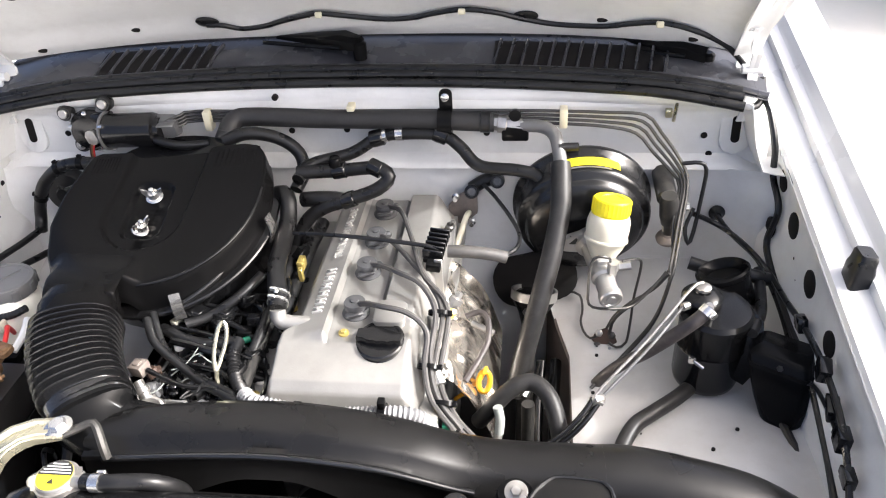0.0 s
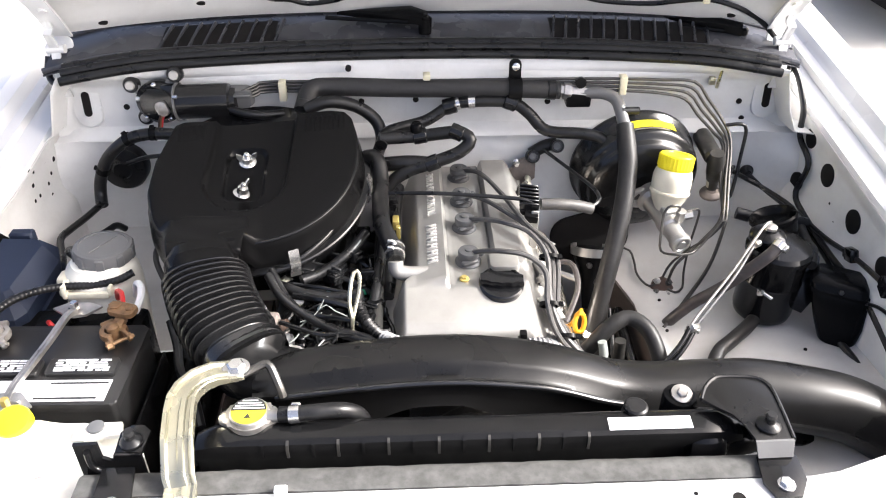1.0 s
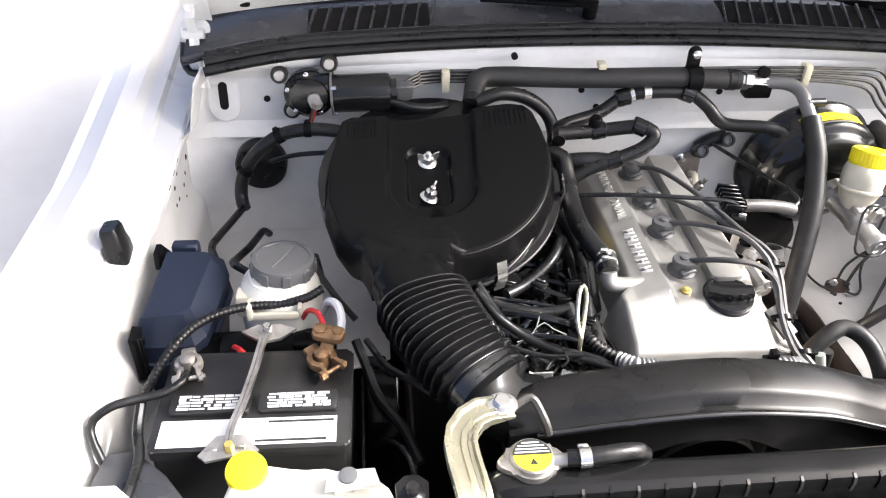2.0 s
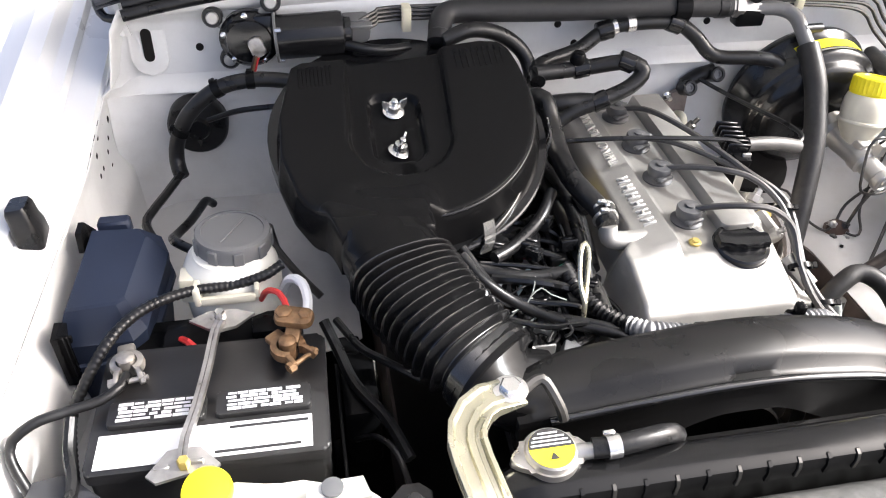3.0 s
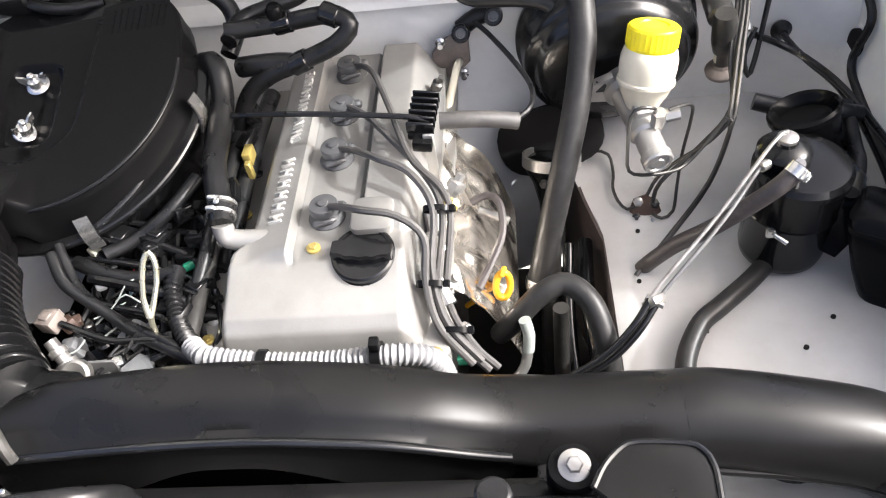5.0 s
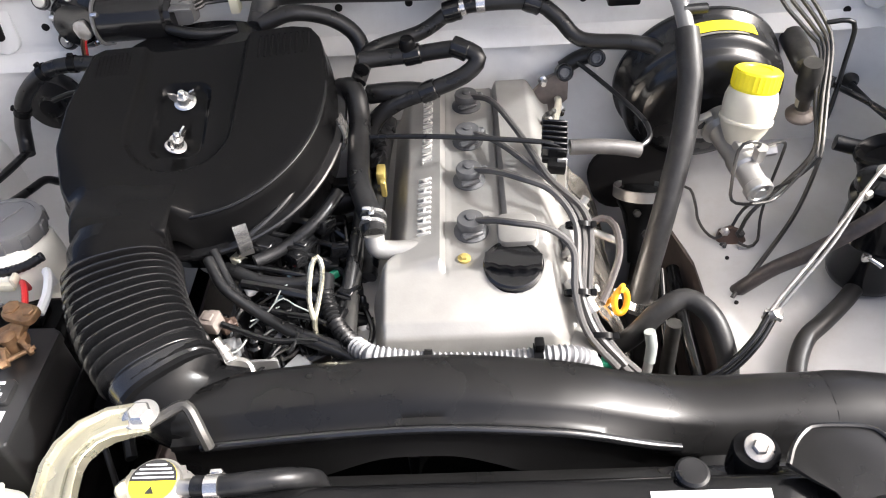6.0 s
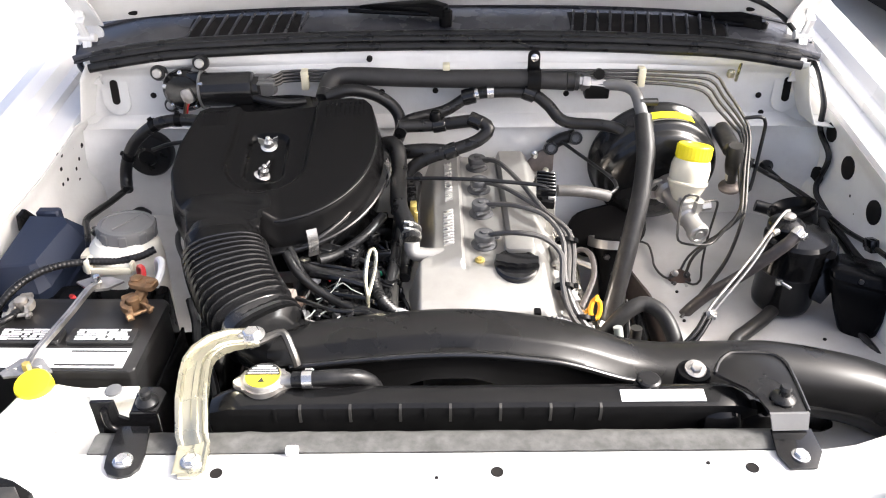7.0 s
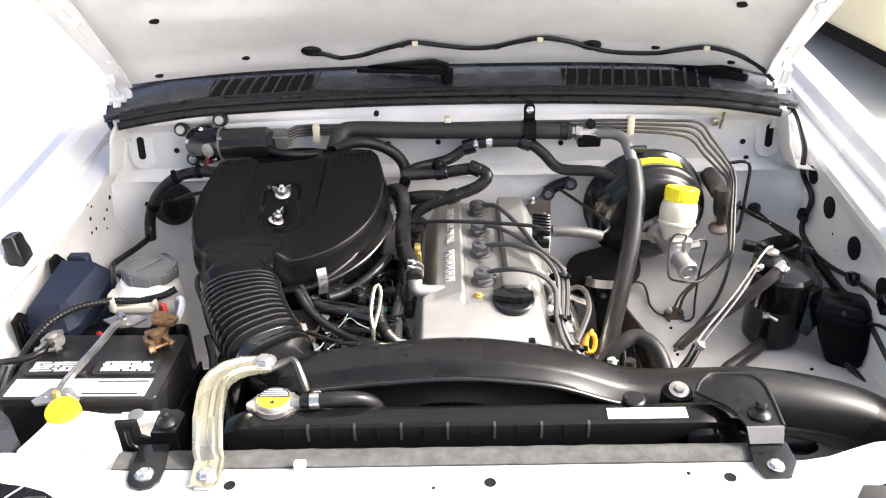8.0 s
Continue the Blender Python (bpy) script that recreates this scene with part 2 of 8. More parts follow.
def prism(bm, outline, z0, z1, bevel=0.0, m=None, seg=2):
    """An upright prism; z0 and z1 are numbers or functions of x, y. bevel rounds its upper edge."""
    lo = z0 if callable(z0) else (lambda x, y: z0)
    hi = z1 if callable(z1) else (lambda x, y: z1)
    m = m or Matrix.Identity(4)
    n = len(outline)
    a = [bm.verts.new(m @ Vector((x, y, lo(x, y)))) for x, y in outline]
    b = [bm.verts.new(m @ Vector((x, y, hi(x, y)))) for x, y in outline]
    for k in range(n):
        bm.faces.new((a[k], a[(k + 1) % n], b[(k + 1) % n], b[k]))
    bm.faces.new(a[::-1])
    top = bm.faces.new(b)
    if bevel:
        bmesh.ops.bevel(bm, geom=list(top.edges), offset=bevel, segments=seg, profile=0.5, affect="EDGES", clamp_overlap=True)
    return bm


def rounded(w, d, r, n=5, cx=0.0, cy=0.0):
    """The outline of a rectangle with round corners."""
    out = []
    for sx, sy, a0 in ((1, 1, 0), (-1, 1, 90), (-1, -1, 180), (1, -1, 270)):
        for k in range(n + 1):
            a = radians(a0 + 90 * k / n)
            out.append((cx + sx * (w / 2 - r) + r * math.cos(a), cy + sy * (d / 2 - r) + r * math.sin(a)))
    return out


def ribbon(bm, pts, w, h, up=(0, 0, 1), step=0.01, lip=0.0, across=None):
    """A flat strap w wide and h thick along pts, with raised edges when lip is given."""
    line = spline(pts, step)
    n, rings = len(line), []
    for i, q in enumerate(line):
        t = (line[min(i + 1, n - 1)] - line[max(i - 1, 0)]).normalized()
        s = Vector(across).normalized() if across else t.cross(Vector(up)).normalized()
        o = s.cross(t).normalized()
        prof = [(-w / 2, 0), (-w / 2, h + lip), (-w / 2 + h * 1.5, h + lip), (-w / 2 + h * 2.2, h), (w / 2 - h * 2.2, h), (w / 2 - h * 1.5, h + lip), (w / 2, h + lip), (w / 2, 0)]
        rings.append([q + s * a + o * b for a, b in prof])
    return loft(bm, rings)


def bolt(name, at, parent, r=0.008, h=0.006, way=(0, 0, 1), mat=None, washer=0.0):
    """A hexagon head on its washer."""
    bm = bmesh.new()
    m = mat_to(at, Vector(at) + Vector(way))
    if washer:
        lathe(bm, [(washer, -0.001), (washer, 0.0015), (washer * 0.9, 0.002)], m, 24)
    lathe(bm, [(r, 0), (r, h * 0.8), (r * 0.82, h)], m, 6)
    return part(name, bm, mat or STEEL, parent)


def hose(name, pts, r, mat, label, category="hose", group="hoses", seg=10, clamps=(), **kw):
    """A hose as a thing, with a clamp as a part at each place given in clamps (0..1)."""
    ob = alone(name, tube(bmesh.new(), pts, r, seg, **kw), mat, label, category, group)
    line = spline(pts, 0.006)
    for f in clamps:
        i = min(len(line) - 2, max(1, int(f * (len(line) - 1))))
        t = (line[i + 1] - line[i - 1]).normalized()
        rr = r if not isinstance(r, tuple) else r[0]
        bm = bmesh.new()
        lathe(bm, [(rr * 1.02, -0.006), (rr * 1.14, -0.006), (rr * 1.14, 0.006), (rr * 1.02, 0.006)], mat_to(line[i], line[i] + t), 20)
        box(bm, (rr * 1.3, 0, 0), (rr * 0.5, 0.010, 0.011), mat_to(line[i], line[i] + t), 0.001, 1)
        part("clamp", bm, STEEL, ob, "bright steel hose clamp")
    return ob


def text_mesh(words, size, depth):
    cu = bpy.data.curves.new("words", "FONT")
    cu.body, cu.size, cu.extrude = words, size, depth
    ob = new("words", cu)
    me = bpy.data.meshes.new_from_object(ob.evaluated_get(bpy.context.evaluated_depsgraph_get()))
    bpy.data.objects.remove(ob)
    bm = bmesh.new()
    bm.from_mesh(me)
    bpy.data.meshes.remove(me)
    return bm


def smooth01(t):
    t = max(0.0, min(1.0, t))
    return t * t * (3 - 2 * t)


# ---- ground and distance ----
bm = bmesh.new()
bmesh.ops.create_grid(bm, x_segments=8, y_segments=8, size=600)
tagged(part("ground", bm, CONCRETE), "pale sunlit concrete yard under the car", "ground", kind="structure")
van = thing("parked_van", (3.55, 6.2, 0), "cream van parked beside the car, its lower edge in view", "van")
bm = bmesh.new()
box(bm, (3.56, 6.2, 1.12), (1.63, 4.4, 1.68), None, 0.06, 3)
part("body", bm, WALLPAINT, van)
# black box added below the body to deepen the shadow under the van
bm = bmesh.new()
box(bm, (3.60, 6.2, 0.23), (1.50, 4.2, 0.16), None, 0.02)
part("underbody", bm, HOLE, van, "dark box added for the shadow under the van")
for x in (2.90, 4.22):
    for y in (6.4, 7.7):
        bm = bmesh.new()
        lathe(bm, [(0.20, -0.10), (0.30, -0.09), (0.315, -0.06), (0.315, 0.06), (0.30, 0.09), (0.20, 0.10)], pose(x, y, 0.315, 0, 90, 0), 32)
        wheel = part("tyre", bm, RUBBER, van, "black tyre")


# ---- car body ----
def rail_z(y, sx=1):
    return 1.046 - 0.133 * (1.095 - y) if sx > 0 else 1.024 - 0.115 * (1.13 - y)


EDGE = {1: 0.700, -1: -0.676}          # the inner edges of the two wing rails at the rear


def edge(y, sx):
    return EDGE[sx] - (0.10 * max(0.0, 0.90 - y) if sx < 0 else 0.0)


body = thing("car_body", (0, 0.7, 0), "white car front end with its bonnet propped open over the bay", "car", kind="structure")

for sx in (-1, 1):
    sec = [(0.0, -0.004), (0.003, 0.003), (0.036, 0.009), (0.040, 0.009), (0.042, 0.023), (0.058, 0.027), (0.061, 0.030), (0.070, 0.044), (0.092, 0.051), (0.120, 0.046), (0.148, 0.026), (0.162, -0.01), (0.171, -0.08), (0.178, -0.2), (0.176, -0.42)]

    def fender(u, v, sx=sx, sec=sec):
        k = u * (len(sec) - 1)
        i = min(int(k), len(sec) - 2)
        f = k - i
        x = sec[i][0] + (sec[i + 1][0] - sec[i][0]) * f
        dz = sec[i][1] + (sec[i + 1][1] - sec[i][1]) * f
        y = 0.02 + 1.75 * v
        x -= 0.06 * smooth01((0.35 - y) / 0.35)
        return (edge(y, sx) + sx * x, y, rail_z(y, sx) + dz)
    fn = fender if sx > 0 else (lambda u, v: fender(1 - u, v))
    part("fender", sheet(bmesh.new(), fn, 56, 24, 0.0015), PAINT, body, "glossy white outer fender", 24)

    def apron(u, v, sx=sx):
        y = 0.30 + 0.86 * v
        z = rail_z(y, sx) - 0.006 + (0.745 - rail_z(y, sx)) * u
        x = 0.010 * smooth01(u / 0.12) - 0.008 * u - 0.014 * smooth01((0.92 - z) / 0.05)
        return (edge(y, sx) + sx * x, y, z)
    fn = apron if sx > 0 else (lambda u, v: apron(1 - u, v))
    part("inner_wing", sheet(bmesh.new(), fn, 24, 40, 0.0015), BAY, body, "grey-white painted inner wing panel")

    def wheelhouse(u, v, sx=sx):
        y = 0.34 + 0.775 * v
        x0 = 0.338 + 0.034 * smooth01((1.03 - y) / 0.16) if sx > 0 else 0.36 + 0.13 * smooth01((0.795 - y) / 0.05)
        x = x0 + (0.700 - x0) * u
        z = 0.762 + 0.045 * math.exp(-((x - 0.60) / 0.14) ** 2 - ((y - 0.60) / 0.2) ** 2) + 0.03 * smooth01((y - 0.98) / 0.12) + 0.02 * smooth01((x - 0.66) / 0.05) - 0.012 * smooth01((0.40 - x) / 0.04)
        z += 0.004 * smooth01((0.010 - abs(x - 0.47 - 0.2 * (y - 0.7))) / 0.008) * smooth01((0.90 - y) / 0.03)
        z += 0.003 * smooth01((0.012 - abs(y - 0.965 + 0.1 * (x - 0.5))) / 0.008) - 0.004 * smooth01((0.045 - math.hypot(x - 0.53, y - 0.56)) / 0.01)
        return (sx * x, y, z)
    fn = wheelhouse if sx > 0 else (lambda u, v: wheelhouse(1 - u, v))
    part("wheelhouse", sheet(bmesh.new(), fn, 26, 30, 0.002), ARCH, body, "grey-white wheel arch panel, darker base than the bay, with dust specks")
    # rail side takes the dark gap's shade as its own colour
    bm = bmesh.new()
    if sx > 0:
        prism(bm, [(0.336, 1.12), (0.336, 1.03), (0.351, 0.95), (0.370, 0.87), (0.370, 0.34), (0.374, 0.34), (0.374, 0.872), (0.355, 0.952), (0.340, 1.032), (0.340, 1.12)], 0.44, 0.752)
    else:
        box(bm, (sx * 0.333, 0.73, 0.60), (0.004, 0.78, 0.31))
    part("chassis_rail", bm, RAILSHADE, body, "inner side of the chassis rail, coloured dark for the shaded gap")

bm = bmesh.new()
lathe(bm, [(0.030, -0.012), (0.030, 0.002), (0.026, 0.003)], Matrix.Translation((0.517, 0.538, 0.789)), 28, 0.8)
part("arch_plug", bm, RUBBER, body, "dark disc standing for an open hole in the wheel arch panel")

# void-black sheets added under the engine and battery, standing for deep shade
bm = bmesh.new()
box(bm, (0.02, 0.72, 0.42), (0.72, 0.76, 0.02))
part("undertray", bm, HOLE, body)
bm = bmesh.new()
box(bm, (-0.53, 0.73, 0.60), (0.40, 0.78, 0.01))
part("splash_shield", bm, HOLE, body, "dark sheet added below the battery for deep shade")


def firewall(u, v):
    x = -0.682 + 1.388 * u
    z = 0.50 + 0.488 * v
    y = 1.112
    y -= 0.10 * smooth01((0.93 - z) / 0.28) * math.exp(-((x - 0.12) / 0.22) ** 2)
    y -= 0.006 * smooth01((0.012 - abs(z - 0.985)) / 0.012) * smooth01((abs(x) - 0.1) / 0.1)
    d = abs((x - 0.12) - 0.6 * (z - 0.93))
    y -= 0.007 * smooth01((0.012 - d) / 0.012) * smooth01((1.03 - z) / 0.02) * smooth01((z - 0.9) / 0.03)
    d = abs((x - 0.24) + 0.9 * (z - 0.97))
    y -= 0.005 * smooth01((0.012 - d) / 0.012) * smooth01((1.03 - z) / 0.02) * smooth01((z - 0.9) / 0.03)
    y -= 0.05 * smooth01((abs(x) - 0.60) / 0.12) * smooth01((1.03 - z) / 0.1)
    return (x, y, z)


part("firewall", sheet(bmesh.new(), lambda u, v: firewall(1 - u, v), 90, 50, 0.002), BAY, body, "grey-white pressed steel firewall")


def seal_y(x):
    return 1.150 - 0.075 * (abs(x) / 0.62) ** 2.2


def cowl_face(u, v):
    x = -0.680 + 1.384 * u
    z = 0.985 + (0.139 - 0.112 * smooth01((abs(x) - 0.640) / 0.030)) * v
    y = 1.103 + 0.022 * smooth01(v / 0.16) + (seal_y(x) - 1.125) * smooth01((v - 0.70) / 0.27)
    y += 0.004 * smooth01((0.04 - abs(v - 0.83)) / 0.04) - 0.010 * smooth01((abs(x) - 0.645) / 0.04)
    return (x, y, z)


part("cowl_front", sheet(bmesh.new(), lambda u, v: cowl_face(1 - u, v), 90, 28, 0.002), BAY, body, "grey-white front face of the cowl box")
for dy, dz, r in ((-0.002, 1.128, 0.008), (0.012, 1.137, 0.008), (0.028, 1.139, 0.010)):
    bm = bmesh.new()
    tube(bm, [(x / 100, seal_y(x / 100) + dy, dz - 0.012 * smooth01((abs(x) - 50) / 14)) for x in range(-63, 64, 7)], r, 10, 0.03)
    part("bonnet_seal", bm, RUBBER, body, "long ribbed black rubber bonnet seal")


def cowl_top(u, v):
    x = -0.665 + 1.335 * u
    y = seal_y(x) + 0.03 + 0.42 * v * (1 + 0.9 * v * v)
    z = 1.136 + 0.060 * v + 0.012 * smooth01(v / 0.1) - 0.02 * smooth01((abs(x) - 0.55) / 0.15)
    return (x, y, z)


cowl = part("cowl_panel", sheet(bmesh.new(), cowl_top, 50, 16, 0.003), COWLBLACK, body, "glossy black plastic cowl panel below the windscreen")
for x0, x1 in ((-0.475, -0.275), (0.235, 0.515)):
    n = int((x1 - x0) / 0.0225)
    for k in range(n + 1):
        x = x0 + (x1 - x0) * k / n
        a = Vector(cowl_top((x + 0.665) / 1.335, 0.02))
        b = Vector(cowl_top((x + 0.012 + 0.665) / 1.335, 0.18))
        bm = bmesh.new()
        box(bm, (0, 0, (b - a).length / 2), (0.0052, 0.008, (b - a).length), mat_to(a + Vector((0, 0, 0.004)), b + Vector((0, 0, 0.004))), 0.002, 2)
        part("slat", bm, SLAT, cowl)
    bm = bmesh.new()
    f = lambda u, v, x0=x0, x1=x1: Vector(cowl_top((x0 + (x1 - x0) * u + 0.665) / 1.335, 0.02 + 0.16 * v)) + Vector((0, 0, 0.0012))
    sheet(bm, f, 12, 3, 0.001)
    part("vent_bed", bm, HOLE, cowl, "dark vent opening")

bm = bmesh.new()
tube(bm, [Vector(cowl_top(k / 16, 0.0)) + Vector((0, 0.004, 0.006)) for k in range(17)], 0.0055, 8, 0.03)
part("cowl_lip", bm, COWLBLACK, cowl)
bm = bmesh.new()
tube(bm, [Vector(cowl_top(k / 16, 0.24)) + Vector((0, 0, 0.001)) for k in range(17)], 0.004, 8, 0.03)
part("cowl_ridge", bm, COWLBLACK, cowl)

# windscreen closing the cowl behind the bonnet
bm = bmesh.new()
sheet(bm, lambda u, v: (-0.68 + 1.36 * u, 1.86 + 0.55 * v - 0.12 * abs(2 * u - 1) ** 2, 1.20 + 0.49 * v), 12, 6, 0.005)
part("windscreen", bm, GLASS, body, "dark raked windscreen glass")

# radiator support across the front
def support(u, v):
    x = -0.73 + 1.46 * u
    rear = 0.337 + 0.02 * smooth01((abs(x) - 0.42) / 0.1) + 0.08 * smooth01((abs(x) - 0.57) / 0.07)
    y = 0.02 + (rear - 0.02) * v
    z = 0.953 - 0.05 * smooth01((0.22 - y) / 0.2) - 0.004 * smooth01((y - rear + 0.02) / 0.02) + 0.012 * smooth01((abs(x) - 0.38) / 0.12)
    return (x, y, z)


part("radiator_support", sheet(bmesh.new(), support, 50, 20, 0.002), PAINT, body, "glossy white upper radiator support panel")
bm = bmesh.new()
sheet(bm, lambda u, v: (-0.40 + 0.80 * u, 0.338 + 0.070 * v + 0.0015 * noise.noise((u * 40, 0, 2)), 0.951 - 0.062 * max(0.0, v - 0.45) / 0.55 + 0.0012 * noise.noise((u * 26, v * 2, 5))), 90, 8, 0.003)
part("support_lip", bm, FELT, body, "dull grey felt strip behind the support panel")
bm = bmesh.new()
lathe(bm, [(0.0125, 0), (0.0125, 0.002), (0.010, 0.0035)], Matrix.Translation((-0.647, 0.385, 0.9655)), 24)
part("panel_plug", bm, GREYCAP, body, "round grey plug in the support panel")
bm = bmesh.new()
box(bm, (0, 0.33, 0.70), (1.40, 0.004, 0.48))
part("support_wall", bm, BAY, body, "grey-white lower radiator support panel")
# open holes of the panel, their dark inside drawn as thin black discs
for x, y, r in ((-0.252, 0.308, 0.0065), (0.044, 0.307, 0.0065), (0.315, 0.310, 0.0065), (-0.02, 0.30, 0.002), (0.27, 0.317, 0.0022), (-0.655, 0.385, 0.011)):
    z = support((x + 0.73) / 1.46, (y - 0.02) / 0.317)[2]
    bm = bmesh.new()
    lathe(bm, [(r * 1.05, -0.002), (r * 1.05, 0.0006), (r * 0.9, 0.0010), (r * 0.8, 0.0004)], Matrix.Translation((x, y, z)), 20)
    part("plug", bm, HOLE, body, "dark disc standing for an open hole")

for sx in (-1, 1):
    bm = bmesh.new()
    prism(bm, [(sx * x, y) for x, y in ((0.46, 0.02), (0.46, 0.20), (0.49, 0.262), (0.56, 0.285), (0.70, 0.30), (0.72, 0.02))][::sx], 0.80, 0.962, 0.012, None, 3)
    part("headlamp", bm, GLOSS, body, "dark glossy top of the headlamp")

# dark discs drawn for the shaded holes of the inner wings, slots of the firewall corners
for sx, spots in ((1, ((1.048, 0.998, 0.019), (0.963, 0.968, 0.021), (1.045, 0.905, 0.021), (0.851, 0.943, 0.021), (0.742, 0.927, 0.019), (0.93, 0.93, 0.003), (0.90, 0.91, 0.002))),
                  (-1, ((1.042, 0.979, 0.004), (0.980, 0.965, 0.005), (0.990, 0.939, 0.004), (1.030, 0.917, 0.004), (0.983, 0.991, 0.004), (1.075, 0.965, 0.006), (1.03, 0.940, 0.004), (1.05, 0.950, 0.004), (0.97, 0.94, 0.004), (0.751, 0.856, 0.004)))):
    for y, z, r in spots:
        u = (rail_z(y, sx) - 0.006 - z) / (rail_z(y, sx) - 0.745)
        x = abs(edge(y, sx)) + 0.010 * smooth01(u / 0.12) - 0.008 * u - 0.014 * smooth01((0.92 - z) / 0.05)
        bm = bmesh.new()
        lathe(bm, [(r, -0.006), (r, 0.0035 if r > 0.01 else 0.0012), (r * 0.9, 0.0045 if r > 0.01 else 0.0016)], mat_to((sx * x, y, z), (0, y, z)), 20)
        part("hole_plug", bm, HOLE, body)
for x, y in ((-0.616, 1.123), (0.637, 1.123)):
    m = mat_to((x, y, 1.052), (x, y - 1, 1.052 + 0.15))
    bm = bmesh.new()
    prism(bm, rounded(0.050, 0.088, 0.024), -0.03, 0.003, 0.003, m)
    part("hinge_pad", bm, BAY, body, "raised grey-white hinge pad")
    bm = bmesh.new()
    prism(bm, rounded(0.014, 0.046, 0.0068), 0.0, 0.0052, 0, m)
    part("slot", bm, HOLE, body)

# bonnet, hinged behind the cowl
HINGE, OPEN = Vector((0, 1.268, 1.178)), radians(45)


def bonnet_pt(x, s, d=0.0):
    """s metres up from the rear edge, d metres below the inner face."""
    s += 0.09 * (abs(x) / 0.68) ** 3
    d += 0.09 * (abs(x) / 0.68) ** 3
    return HINGE + Vector((x, -s * math.cos(OPEN) - d * math.sin(OPEN), s * math.sin(OPEN) - d * math.cos(OPEN)))


def bonnet_inner(u, v):
    x, s = (2 * u - 1) * (0.655 + 0.04 * v), 1.02 * v
    d = 0.0
    for cx, w, s1, s2 in ((-0.40, 0.15, 0.190, 0.85), (-0.085, 0.060, 0.225, 0.85), (0.085, 0.060, 0.225, 0.85), (0.40, 0.15, 0.190, 0.85)):
        d -= 0.012 * smooth01((w - abs(x - cx)) / 0.022) * smooth01((s - s1) / 0.03) * smooth01((s2 - s) / 0.03)
    d += 0.010 * smooth01((0.07 - s) / 0.05)
    return bonnet_pt(x, s, d)


bonnet = part("bonnet", sheet(bmesh.new(), bonnet_inner, 80, 60, 0.002), BAY, body, "white inside of the propped-open bonnet")
bm = bmesh.new()
sheet(bm, lambda u, v: bonnet_pt((0.662 + 0.04 * v) * (1 - 2 * u), -0.01 + 1.05 * v, -0.035 - 0.02 * math.sin(math.pi * u)), 24, 20, 0.0015)
part("skin", bm, PAINT, bonnet)
# black discs give the bonnet's holes their dark inside
for x, s, rx, ry in ((-0.572, 0.018, 0.009, 0.005), (-0.403, 0.045, 0.008, 0.005), (-0.09, 0.06, 0.006, 0.005), (0.099, 0.05, 0.010, 0.006), (0.415, 0.050, 0.009, 0.005), (-0.525, 0.185, 0.010, 0.006), (0.525, 0.195, 0.010, 0.006), (0.56, 0.02, 0.008, 0.005)):
    n = (bonnet_pt(0, 0.3, 1.0) - bonnet_pt(0, 0.3)).normalized()
    at = bonnet_pt(x, s, 0.010 * smooth01((0.07 - s) / 0.05))
    bm = bmesh.new()
    lathe(bm, [(rx, -0.003), (rx, 0.0014), (rx * 0.9, 0.002)], mat_to(at, at + n), 20, ry / rx)
    part("hole_plug", bm, HOLE, bonnet)
for sx in (-1, 1):
    a, b, c = Vector((sx * 0.640, 1.116, 1.070)), Vector((sx * 0.650, 1.138, 1.150)), bonnet_pt(sx * 0.645, 0.05, 0.004)
    bm = bmesh.new()
    ribbon(bm, [a, (a + b) / 2 + Vector((sx * 0.004, -0.004, 0)), b, (b + c) / 2 + Vector((0, -0.012, 0.004)), c, bonnet_pt(sx * 0.640, 0.26, 0.006)], 0.015, 0.004, step=0.02, across=(1, 0, 0), lip=0.001)
    rod(bm, b - Vector((0.016, 0, 0)), b + Vector((0.016, 0, 0)), 0.008)
    part("hinge", bm, PAINT, body, "white painted bonnet hinge arm")
    bm = bmesh.new()
    ribbon(bm, [bonnet_pt(sx * 0.640, 0.0, 0.012), bonnet_pt(sx * 0.635, 0.08, 0.010), bonnet_pt(sx * 0.630, 0.30, 0.007)], 0.038, 0.003, step=0.02, across=(1, 0, 0), lip=0.001)
    part("hinge_flange", bm, PAINT, body, "white painted hinge flange under the bonnet")
    bm = bmesh.new()
    prism(bm, rounded(0.046, 0.062, 0.014), -0.004, 0.002, 0.001, mat_to((sx * 0.652, 1.155, 1.135), (sx * 0.645, 0.6, 1.35)))
    part("hinge_plate", bm, PAINT, body, "white painted hinge plate")
    bm = bmesh.new()
    tube(bm, [(sx * 0.668, 1.140, 1.135), (sx * 0.670, 1.125, 1.110), (sx * 0.660, 1.112, 1.098), (sx * 0.645, 1.106, 1.098)], 0.006, 10)
    part("hinge_seal", bm, RUBBER, body, "black rubber seal below the hinge")
    for s in (0.09, 0.22):
        bolt("hinge_bolt", bonnet_pt(sx * 0.632, s, 0.012), body, 0.007, 0.005, bonnet_pt(0, 0.3, 1.0) - bonnet_pt(0, 0.3), PAINT, 0.011)
for sx, y, x, tall in ((1, 0.766, 0.730, 1.0), (-1, 0.769, -0.712, 1.25)):
    z = rail_z(y, sx) + (0.010 if sx > 0 else 0.0)
    bm = bmesh.new()
    loft(bm, [[pose(x, y + 0.012, z + 0.004, -4, 7 * sx, 0) @ Vector((px * k * 0.9, py * k * 0.9, h * tall)) for px, py in rounded(0.030, 0.044, 0.007, 3)] for k, h in ((1.0, -0.012), (1.02, 0.014), (0.90, 0.022), (0.86, 0.034), (0.74, 0.038))])
    part("bump_stop", bm, RUBBER, body, "black rubber bonnet bump stop")


